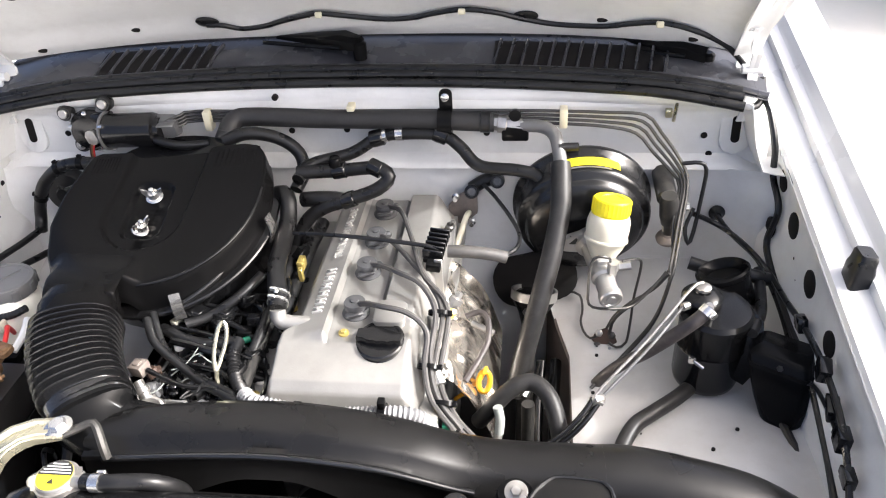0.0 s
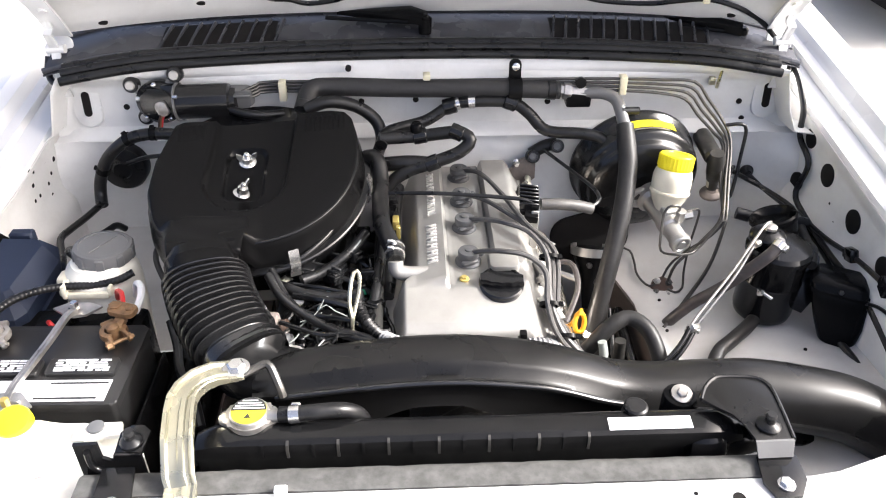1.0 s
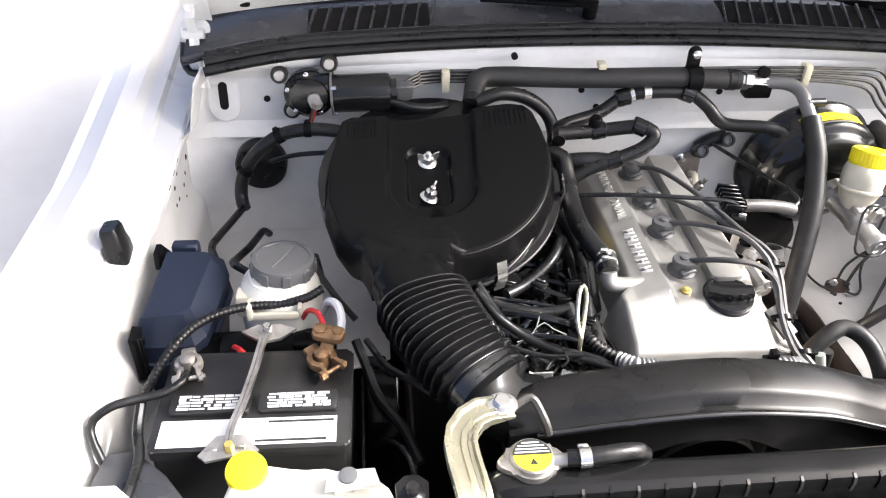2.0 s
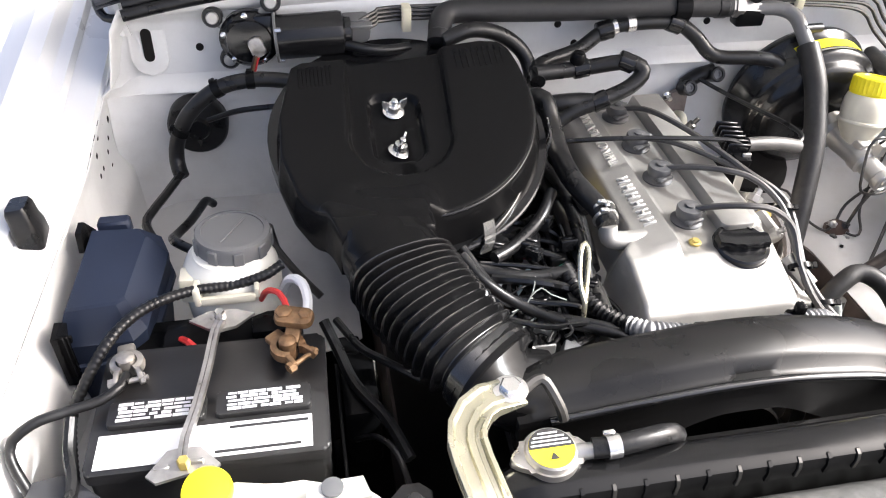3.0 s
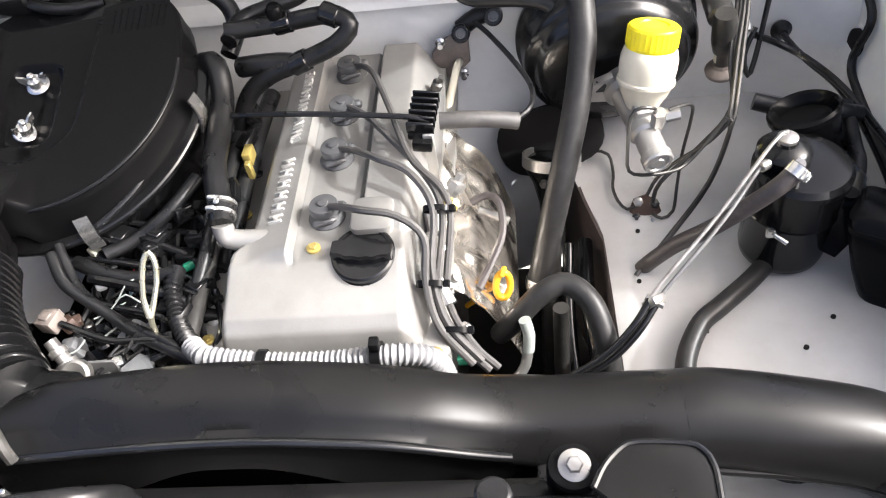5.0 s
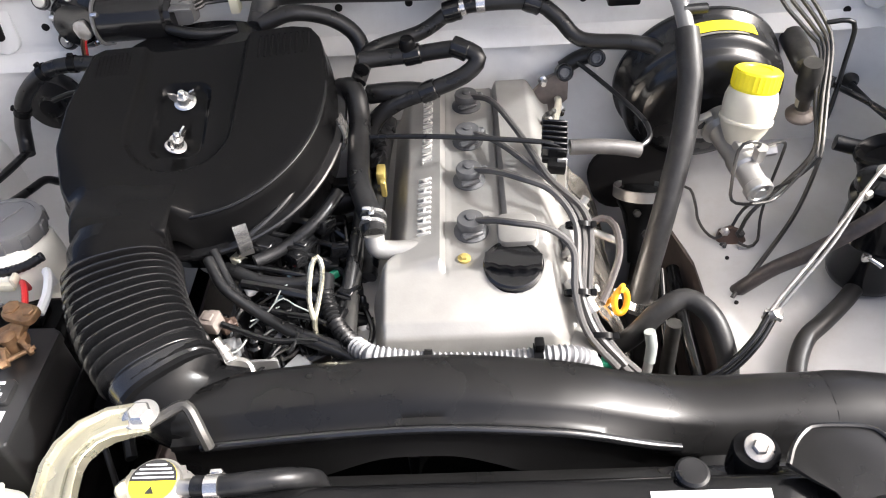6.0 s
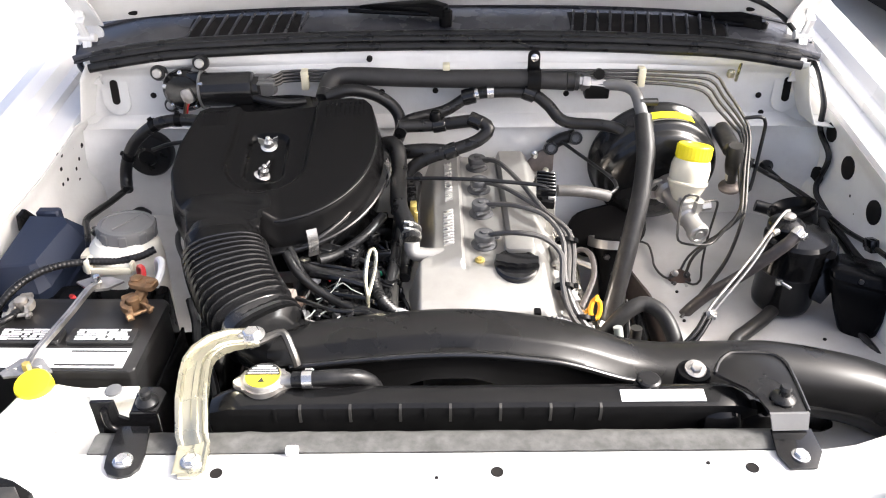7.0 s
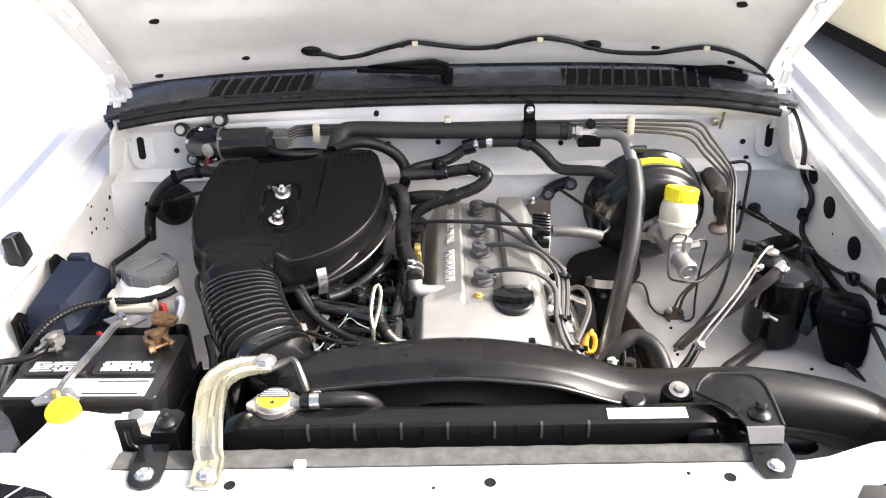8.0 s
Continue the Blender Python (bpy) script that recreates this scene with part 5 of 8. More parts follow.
loft(bm, [[(-0.547 + x, 0.510 + y, BZ + z + dz) for x, y, z in ((-0.032, -0.012, 0.004), (-0.014, 0.010, 0.008), (0.0, 0.014, 0.006), (0.016, 0.010, 0.009), (0.034, -0.008, 0.004), (0.026, -0.020, 0.006), (0.006, -0.014, 0.003), (-0.022, -0.022, 0.006))] for dz in (0.0, 0.0035)])
for k, (x, y, h) in enumerate(((-0.018, -0.006, 0.008), (0.012, -0.004, 0.010), (0.022, -0.012, 0.007))):
    box(bm, (-0.547 + x, 0.510 + y, BZ + h), (0.014, 0.005, 0.006), None, 0.001, 1)
part("foot_plate", bm, TIE, bar, "bright crumpled foot of the hold-down bar")
bolt("nut", (-0.519, 0.684, BZ + 0.015), bar, 0.006, 0.012)
bolt("nut", (-0.545, 0.504, BZ + 0.008), bar, 0.006, 0.010, mat=BRASS)
# tray
bm = bmesh.new()
box(bm, (-0.52, 0.588, 0.69), (0.25, 0.19, 0.014), None, 0.003)
box(bm, (-0.636, 0.575, 0.755), (0.004, 0.19, 0.13), None, 0.001)
box(bm, (-0.400, 0.575, 0.78), (0.004, 0.17, 0.17), None, 0.001)
alone("battery_tray", bm, PLASTIC, "dark steel battery tray", "tray")

# fuse box
fuse = thing("fuse_box", (-0.65, 0.715, 0.80), "blue-black plastic fuse box against the inner wing", "fuse box")
foot = [(-0.697, 0.692), (-0.616, 0.690), (-0.602, 0.704), (-0.582, 0.800), (-0.592, 0.826), (-0.667, 0.816)]
brow = [(-0.683, 0.712, 0.940), (-0.627, 0.707, 0.948), (-0.617, 0.712, 0.950), (-0.602, 0.806, 0.960), (-0.612, 0.818, 0.964), (-0.662, 0.810, 0.972)]
rim = (0.906, 0.908, 0.912, 0.938, 0.944, 0.958)
rings = [[(x * 0.85 - 0.105, y * 0.9 + 0.078, 0.80) for x, y in foot], [(x, y, z - 0.003) for (x, y), z in zip(foot, rim)], [(x * 0.97 - 0.0191, y * 0.97 + 0.0226, z) for (x, y), z in zip(foot, rim)]]
rings += [[(x, y, z - 0.0025) for x, y, z in brow], [((x + 0.640) * 0.94 - 0.640, (y - 0.765) * 0.95 + 0.765, z) for x, y, z in brow]]
bm = loft(bmesh.new(), rings)
lid = part("lid", bm, BLUEBOX, fuse, "", 20)
bm = bmesh.new()
loft(bm, [[(x * 1.02 + 0.0128, y * 1.02 - 0.0151, z - dz) for (x, y), z in zip(foot, rim)] for dz in (0.040, 0.034)])
part("lid_seam", bm, BLUEBOX, lid)
bm = bmesh.new()
box(bm, (-0.640, 0.826, 0.962), (0.036, 0.018, 0.022), pose(0, 0, 0), 0.003, 1)
part("latch", bm, BLUEBOX, lid)
bm = bmesh.new()
loft(bm, [[(x + dx, y, z) for x, y, z in ((-0.676, 0.790, 0.955), (-0.676, 0.796, 0.978), (-0.675, 0.815, 0.980), (-0.670, 0.832, 0.955), (-0.670, 0.822, 0.928))] for dx in (0.0, 0.006)])
part("bracket", bm, PLASTIC, fuse, "black steel bracket tab of the fuse box")
bm = bmesh.new()
loft(bm, [[(x + dx, y, z) for x, y, z in ((-0.688, 0.668, 0.940), (-0.687, 0.690, 0.944), (-0.686, 0.728, 0.905), (-0.686, 0.725, 0.86), (-0.687, 0.692, 0.843), (-0.688, 0.668, 0.870))] for dx in (0.0, 0.005)])
for k in range(5):
    box(bm, (-0.681, 0.676 + 0.010 * k, 0.905 - 0.006 * k), (0.006, 0.004, 0.060 - 0.006 * k), None, 0.001, 1)
part("bracket", bm, PLASTIC, fuse, "black ribbed bracket of the fuse box")

# power steering reservoir
ps = thing("steering_fluid_reservoir", (-0.500, 0.772, 0.76), "milky plastic fluid reservoir with a grey screw cap", "reservoir")
m = Matrix.Translation((-0.511, 0.777, 0.788))
bm = bmesh.new()
lathe(bm, [(0.046, -0.043), (0.052, 0.0), (0.055, 0.06), (0.057, 0.12), (0.055, 0.142), (0.049, 0.155), (0.042, 0.160), (0.040, 0.165)], m, 40)
part("bottle", bm, TANK, ps, "milky white bottle")
m = pose(-0.513, 0.779, 0.793, -3, 3, 0)
bm = bmesh.new()
lathe(bm, [(0.041, 0.155), (0.0435, 0.158), (0.0435, 0.174), (0.042, 0.178), (0.036, 0.179), (0.0355, 0.1775), (0.010, 0.1775)], m, 40)
cap = part("cap", bm, GREYCAP, ps, "grey screw cap")
for k in range(9):
    a = 360 * k / 9
    bm = bmesh.new()
    box(bm, (0.0435, 0, 0.166), (0.004, 0.012, 0.018), m @ pose(0, 0, 0, 0, 0, a), 0.0012, 1)
    part("grip", bm, GREYCAP, cap)
bm = bmesh.new()
box(bm, (0.0, 0.0, 0.1785), (0.056, 0.003, 0.002), m @ pose(0, 0, 0, 0, 0, 62), 0.0008, 1)
part("moulded_line", bm, GREYCAP, cap)
bm = bmesh.new()
box(bm, (-0.05, -0.03, 0.125), (0.025, 0.03, 0.035), m, 0.006, 2)
part("spout", bm, CREAM, ps)

# washer bottle
wash = thing("washer_bottle", (-0.47, 0.43, 0.70), "milky washer bottle with a bright yellow cap", "washer bottle")
bm = bmesh.new()
wo = [(-0.545, 0.352), (-0.50, 0.345), (-0.40, 0.350), (-0.352, 0.358), (-0.350, 0.40), (-0.37, 0.455), (-0.385, 0.470), (-0.44, 0.478), (-0.50, 0.488), (-0.538, 0.482), (-0.548, 0.44), (-0.550, 0.40)]
prism(bm, wo, 0.70, lambda x, y: 0.918 + 0.006 * math.sin(20 * x), 0.014, None, 3)
part("bottle", bm, TANK, wash, "milky white tank", 50)
m = pose(-0.523, 0.476, 0.908, 12, 0, 0)
bm = bmesh.new()
lathe(bm, [(0.019, -0.01), (0.019, 0.012)], m, 28)
part("neck", bm, TANK, wash)
bm = bmesh.new()
lathe(bm, [(0.021, 0.008), (0.0225, 0.010), (0.0225, 0.020), (0.021, 0.024), (0.010, 0.026)], m, 36)
part("cap", bm, YELLOW, wash, "bright yellow snap cap")
bm = bmesh.new()
prism(bm, [(-0.030, -0.012), (0.028, -0.010), (0.022, 0.012), (-0.028, 0.010)], 0.928, 0.934, 0.002, Matrix.Translation((-0.408, 0.450, 0)))
box(bm, (-0.42, 0.450, 0.915), (0.020, 0.016, 0.03), None, 0.003)
part("lug", bm, TANK, wash)
bm = bmesh.new()
lathe(bm, [(0.010, 0), (0.010, 0.003), (0.006, 0.004)], Matrix.Translation((-0.414, 0.452, 0.934)), 20)
part("plug", bm, GREYCAP, wash)

# ---- brake servo ----
servo = thing("brake_servo", (0.385, 1.05, 0.83), "black brake servo with an alloy master cylinder", "brake servo")
m = mat_to((0.388, 1.112, 0.935), (0.400, 0.90, 0.900))
bm = bmesh.new()
lathe(bm, [(0.095, 0), (0.108, 0.008), (0.113, 0.020), (0.119, 0.022), (0.119, 0.031), (0.114, 0.033), (0.113, 0.070), (0.111, 0.076), (0.107, 0.080), (0.101, 0.082), (0.098, 0.086), (0.0965, 0.092), (0.092, 0.097), (0.080, 0.102), (0.060, 0.107), (0.040, 0.110)], m, 64)
part("drum", bm, DRUM, servo, "satin black pressed drum", 80)
bm = bmesh.new()
f = lambda u, v: m @ Vector((0.1142 * math.cos(radians(62 + 56 * u)), 0.1142 * math.sin(radians(62 + 56 * u)), 0.046 + 0.020 * v))
sheet(bm, f, 16, 2, 0.0006)
part("drum_label", bm, LABELY, servo, "yellow warning label")
bm = bmesh.new()
f = lambda u, v: m @ Vector((0.1142 * math.cos(radians(70 + 34 * u)), 0.1142 * math.sin(radians(70 + 34 * u)), 0.0685 + 0.0035 * v))
sheet(bm, f, 12, 2, 0.0006)
part("maker_plate", bm, TIE, servo, "narrow silver label strip")
bm = bmesh.new()
e = Vector((0.430, 0.862, 0.892))
a = Vector((0.402, 0.995, 0.918))
lathe(bm, [(0.028, 0), (0.028, 0.018), (0.021, 0.024), (0.018, 0.07), (0.020, 0.074), (0.020, 0.090), (0.016, 0.094), (0.016, 0.122), (0.0185, 0.124), (0.0185, 0.134), (0.0165, 0.1365), (0.0135, 0.1365), (0.0125, 0.134), (0.008, 0.134), (0.007, 0.137)], mat_to(a, e), 28)
prism(bm, [(-0.052, -0.010), (-0.044, -0.016), (-0.02, -0.022), (0.03, -0.022), (0.046, -0.012), (0.046, 0.012), (0.03, 0.022), (-0.02, 0.022), (-0.044, 0.014), (-0.052, 0.008)], 0.002, 0.012, 0.002, mat_to(a, e))
rod(bm, (0.432, 0.905, 0.918), (0.432, 0.902, 0.938), 0.009, 6)
rod(bm, (0.440, 0.925, 0.912), (0.462, 0.925, 0.916), 0.008, 6)
box(bm, (0.0, 0.012, 0.060), (0.022, 0.030, 0.040), mat_to(a, e), 0.004)
master = part("master_cylinder", bm, ALLOYD, servo, "bare alloy master cylinder")
bm = bmesh.new()
lathe(bm, [(0.009, 0), (0.009, 0.010)], Matrix.Translation((0.372, 0.985, 0.925)) @ pose(0, 0, 0, 90), 6)
part("nut", bm, DARKSTEEL, master)
m = mat_to((0.420, 0.945, 0.928), (0.431, 0.968, 1.02)) @ Matrix.Scale(1.07, 4)
bm = bmesh.new()
lathe(bm, [(0.017, -0.012), (0.022, -0.002), (0.027, 0.008), (0.0305, 0.018), (0.0325, 0.0195), (0.0325, 0.0225), (0.0305, 0.024), (0.0318, 0.036), (0.0315, 0.048), (0.029, 0.057), (0.025, 0.062)], m, 36)
part("fluid_bottle", bm, CREAM, servo, "milky brake fluid bottle")
bm = bmesh.new()
lathe(bm, [(0.0262, 0.057), (0.0275, 0.059), (0.0275, 0.081), (0.026, 0.083), (0.016, 0.084), (0.015, 0.0825)], m, 40)
loft(bm, [[m @ Vector(((0.0276 + 0.0010 * (k % 2)) * math.cos(math.pi * k / 30), (0.0276 + 0.0010 * (k % 2)) * math.sin(math.pi * k / 30), h)) for k in range(60)] for h in (0.062, 0.081)])
part("fluid_cap", bm, YELLOW, servo, "ribbed yellow screw cap")

# clutch cylinder beside the servo
cl = thing("clutch_cylinder", (0.522, 1.06, 0.83), "dark grey clutch cylinder on the firewall", "cylinder")
up = (0.524, 1.020, 1.000)
bm = bmesh.new()
rod(bm, (0.524, 1.11, 0.978), (0.526, 1.035, 0.968), 0.017, 20, 0.004)
lathe(bm, [(0.010, 0.0), (0.010, 0.020), (0.013, 0.024), (0.0155, 0.040), (0.0155, 0.070), (0.013, 0.082)], mat_to((0.534, 1.032, 0.903), up), 24)
part("barrel", bm, DARKSTEEL, cl, "dark grey cast body")
bm = bmesh.new()
lathe(bm, [(0.0105, -0.002), (0.0105, 0.012), (0.0085, 0.014)], mat_to((0.533, 1.032, 0.912), up), 20)
part("neck", bm, CREAM, cl, "pale plastic neck")
bm = bmesh.new()
lathe(bm, [(0.017, -0.006), (0.020, -0.004), (0.021, 0.001), (0.0185, 0.005), (0.012, 0.008), (0.009, 0.014)], mat_to((0.535, 1.033, 0.893), up), 26)
part("flange", bm, FLANGE, cl, "brown-grey round foot")
bm = bmesh.new()
rod(bm, (0.532, 1.040, 0.944), (0.561, 1.044, 0.948), 0.0042, 10)
rod(bm, (0.558, 1.044, 0.948), (0.564, 1.044, 0.948), 0.007, 6)
part("fitting", bm, ALLOYD, cl)

hose("reservoir_tube", [(0.547, 1.066, 1.018), (0.575, 1.062, 1.022), (0.586, 1.060, 1.010), (0.583, 1.050, 0.965), (0.574, 1.030, 0.905), (0.566, 1.020, 0.890), (0.560, 1.030, 0.915), (0.572, 1.044, 0.946)], 0.0034, RUBBER, "thin black tube looped beside the clutch cylinder")
# charcoal canister
can = thing("charcoal_canister", (0.573, 0.817, 0.775), "glossy black vapour canister with three hose stubs", "canister")
m = Matrix.Translation((0.573, 0.816, 0.0))
bm = bmesh.new()
lathe(bm, [(0.042, 0.785), (0.047, 0.790), (0.049, 0.80), (0.049, 0.858), (0.0505, 0.861), (0.049, 0.864), (0.049, 0.908), (0.053, 0.911), (0.053, 0.918), (0.048, 0.924), (0.028, 0.927)], m, 44)
drum = part("drum", bm, BLACKPAINT, can)
m = Matrix.Translation((0.552, 0.824, 0.925))
bm = bmesh.new()
lathe(bm, [(0.026, 0), (0.029, 0.004), (0.029, 0.014), (0.024, 0.020), (0.012, 0.023), (0.010, 0.030), (0.006, 0.032)], m, 28)
part("purge_valve", bm, BLACKPAINT, can, "black purge valve cap")
bm = bmesh.new()
lathe(bm, [(0.011, 0.022), (0.011, 0.031), (0.007, 0.033)], m, 20)
part("valve_nut", bm, TIE, can)
for a, b in (((0.549, 0.818, 0.934), (0.522, 0.801, 0.936)), ((0.560, 0.800, 0.930), (0.553, 0.782, 0.955))):
    bm = bmesh.new()
    rod(bm, a, b, 0.006, 12)
    part("hose_stub", bm, TIE, can)
bm = bmesh.new()
rod(bm, (0.544, 0.772, 0.858), (0.556, 0.763, 0.853), 0.0032, 10)
box(bm, (0.541, 0.777, 0.857), (0.010, 0.008, 0.012), None, 0.002)
part("clamp_screw", bm, STEEL, can)

# black bracket beside the canister
brk = thing("horn_trumpet", (0.655, 0.73, 0.78), "glossy black tapered plastic shell on the inner wing", "horn shell")
bm = bmesh.new()
rings = []
for cx, cy, cz, w, d, r in ((0.652, 0.768, 0.914, 0.072, 0.050, 0.010), (0.652, 0.766, 0.908, 0.086, 0.062, 0.012), (0.654, 0.756, 0.880, 0.086, 0.062, 0.014), (0.657, 0.744, 0.845, 0.078, 0.058, 0.018), (0.659, 0.736, 0.812, 0.060, 0.048, 0.018), (0.664, 0.733, 0.790, 0.036, 0.034, 0.014), (0.668, 0.733, 0.780, 0.018, 0.020, 0.008)):
    mr = pose(cx + 0.010, cy, cz - 0.020, 0, 0, -28)
    rings.append([mr @ Vector((x, y, 0)) for x, y in rounded(w, d, r, 4)])
loft(bm, rings)
shell = part("shell", bm, PLASTIC, brk, "", 50)
bm = bmesh.new()
prism(bm, rounded(0.090, 0.066, 0.013, 4), -0.003, 0.003, 0.001, pose(0.663, 0.763, 0.877, 0, 0, -28))
part("rim", bm, PLASTIC, shell)
bm = bmesh.new()
lathe(bm, [(0.006, 0), (0.006, 0.010), (0.0045, 0.012)], mat_to((0.678, 0.733, 0.764), (0.683, 0.732, 0.73)), 8)
part("stud", bm, DARKSTEEL, shell, "dull steel stud")
for at in ((0.650, 0.738, 0.884), (0.686, 0.722, 0.875)):
    bolt("screw", at, brk, 0.0045, 0.005, (-0.3, -1, 0.4), DARKSTEEL)
bm = bmesh.new()
loft(bm, [[(x, y + dy, z) for x, y, z in ((0.600, 0.800, 0.875), (0.618, 0.826, 0.925), (0.640, 0.806, 0.905), (0.640, 0.776, 0.850), (0.618, 0.770, 0.815), (0.600, 0.780, 0.820))] for dy in (0.0, 0.006)])
part("stay", bm, GLOSS, brk, "black steel stay behind the canister")
hn = mat_to((0.598, 0.905, 0.920), (0.568, 0.926, 1.012))
bm = bmesh.new()
lathe(bm, [(0.0, -0.088), (0.034, -0.086), (0.038, -0.080), (0.038, -0.006), (0.041, -0.003), (0.041, 0.003), (0.038, 0.006), (0.034, 0.003), (0.030, -0.010), (0.012, -0.016), (0.0, -0.016)], hn, 36)
alone("horn", bm, PLASTIC, "round black horn cup behind the canister", "horn")

# valve block on the wheel arch
vb = thing("pressure_valve", (0.445, 0.925, 0.745), "rusty brake pressure valve on the wheel arch", "valve")
VB = mat_to((0.430, 0.914, 0.762), (0.405, 0.70, 0.95))
bm = bmesh.new()
lathe(bm, [(0.018, -0.012), (0.021, -0.008), (0.021, 0.004), (0.017, 0.008), (0.006, 0.009)], VB, 8)
part("block", bm, RUST, vb)
for a in (40, 130, 220, 310):
    bm = bmesh.new()
    m = VB @ Matrix.Translation((0.015 * math.cos(radians(a)), 0.015 * math.sin(radians(a)), 0.004))
    lathe(bm, [(0.0068, -0.004), (0.0068, 0.006), (0.0045, 0.0075), (0.0028, 0.0080), (0.0028, 0.014)], m, 6)
    part("union_nut", bm, ALLOYD if a in (130, 310) else DARKSTEEL, vb, "dull union nut")

# wiper motor on the cowl face
wm = thing("wiper_motor", (-0.42, 1.10, 1.03), "black wiper motor with a ribbed round body", "wiper motor")
mm = mat_to((-0.440, 1.078, 1.073), (-0.30, 1.078, 1.077))
bm = bmesh.new()
lathe(bm, [(0.026, 0), (0.030, 0.004), (0.030, 0.088), (0.0285, 0.093), (0.022, 0.096), (0.021, 0.104), (0.012, 0.106)], mm, 36)
motor = part("motor", bm, DRUM, wm, "satin black motor can")
bm = bmesh.new()
lathe(bm, [(0.0302, 0.0), (0.034, 0.0005), (0.034, 0.0035), (0.0302, 0.004)], mm, 32)
part("joint_flange", bm, DULL, motor, "pale joint between motor and gearbox")
for a in (20, 140, 260):
    bm = bmesh.new()
    rod(bm, mm @ Vector((0.031 * math.cos(radians(a)), 0.031 * math.sin(radians(a)), 0.002)), mm @ Vector((0.031 * math.cos(radians(a)), 0.031 * math.sin(radians(a)), 0.010)), 0.004, 6)
    part("flange_screw", bm, STEEL, motor)
gm = mat_to((-0.474, 1.106, 1.066), (-0.478, 0.9, 1.095))
bm = bmesh.new()
lathe(bm, [(0.038, 0), (0.041, 0.004), (0.041, 0.018), (0.036, 0.024), (0.033, 0.026), (0.030, 0.034), (0.012, 0.036)], gm, 30, 0.94)
box(bm, (0.024, 0.010, 0.016), (0.034, 0.048, 0.028), gm, 0.006)
gear = part("gearbox", bm, GLOSS, wm, "glossy black gearbox")
for a in (30, 95, 165, 230, 300):
    bm = bmesh.new()
    lathe(bm, [(0.0045, 0), (0.0045, 0.004), (0.003, 0.005)], gm @ Matrix.Translation((0.035 * math.cos(radians(a)), 0.033 * math.sin(radians(a)), 0.023)), 6)
    part("cover_screw", bm, STEEL, gear)
bm = bmesh.new()
prism(bm, rounded(0.020, 0.026, 0.006), 0.030, 0.042, 0.003, gm @ pose(0.010, -0.006, 0, 0, 0, 20))
part("terminal", bm, LEAD, gear, "grey terminal block")
for k, mt in enumerate((RUST, COPPER, RED)):
    bm = bmesh.new()
    tube(bm, [gm @ Vector((0.008 + 0.003 * k, -0.012, 0.040)), gm @ Vector((0.002 + 0.003 * k, -0.026, 0.040)), gm @ Vector((-0.004 + 0.003 * k, -0.044, 0.034)), gm @ Vector((-0.012 + 0.002 * k, -0.062, 0.026))], 0.0017, 6)
    part("motor_wire", bm, mt, wm, "brown motor wire")
for at in ((-0.520, 1.098, 1.098), (-0.441, 1.098, 1.116), (-0.505, 1.095, 1.038)):
    m = mat_to(at, Vector(at) + Vector((0, -1, 0.2)))
    bm = bmesh.new()
    lathe(bm, [(0.0125, -0.012), (0.0140, -0.009), (0.0140, 0.004), (0.0120, 0.007), (0.0085, 0.007)], m, 22)
    foot = part("mount_foot", bm, RUBBER, wm, "black rubber mounting bush")
    bm = bmesh.new()
    lathe(bm, [(0.0085, 0.004), (0.0085, 0.010), (0.0072, 0.0115), (0.003, 0.0115)], m, 18)
    part("mount_bolt", bm, ALLOYD, foot, "pale round bolt head")
    bm = bmesh.new()
    a = Vector(at) + Vector((0, -0.002, 0))
    b = gm @ Vector((0, 0, 0.010))
    ribbon(bm, [a, a.lerp(b, 0.4), a.lerp(b, 0.7)], 0.016, 0.004, up=(0, -1, 0.2))
    part("mount_arm", bm, DULL, wm, "grey cast mounting arm")
bm = bmesh.new()
loft(bm, [[(-0.330 + x, 1.092, 1.078 + z) for x, z in rounded(0.046, 0.040, 0.010, 3)], [(-0.330 + x, 1.072, 1.078 + z) for x, z in rounded(0.040, 0.032, 0.009, 3)]])
box(bm, (-0.322, 1.066, 1.090), (0.030, 0.014, 0.004), None, 0.001, 1)
part("end_bracket", bm, DULL, wm, "grey bracket at the motor's end")
bm = bmesh.new()
tube(bm, [(-0.345, 1.060, 1.066), (-0.320, 1.052, 1.062), (-0.290, 1.056, 1.056), (-0.255, 1.070, 1.052)], 0.0075, 10)
part("motor_lead", bm, RUBBER, wm, "black sleeved motor lead")

# gasket plate and ports on the firewall
gp = thing("pipe_flange", (0.180, 1.05, 0.90), "brown gasket plate with two studs on the firewall", "flange")
m = mat_to((0.181, 1.094, 0.910), (0.181, 0.6, 0.960))
bm = bmesh.new()
prism(bm, [(-0.028, 0.030), (-0.016, 0.038), (0.004, 0.030), (0.026, 0.010), (0.026, -0.024), (0.014, -0.034), (-0.004, -0.026), (-0.026, -0.004)], -0.005, 0.004, 0.001, m @ pose(0, 0, 0, 0, 0, 180) @ Matrix.Diagonal((-1, 1, 1, 1)))
part("plate", bm, FLANGE, gp)
for x, y in ((0.012, -0.024), (-0.016, 0.026)):
    bm = bmesh.new()
    lathe(bm, [(0.007, 0.004), (0.007, 0.008), (0.004, 0.010), (0.004, 0.020)], m @ Matrix.Translation((-x, -y, 0)), 10)
    part("stud", bm, STEEL, gp)
vp = thing("heater_port", (0.222, 1.09, 0.94), "black rubber heater port with two sockets", "port")
bm = bmesh.new()
tube(bm, [(0.198, 1.098, 0.948), (0.220, 1.100, 0.962), (0.246, 1.100, 0.970)], 0.012, 14)
part("cover", bm, RUBBER, vp)
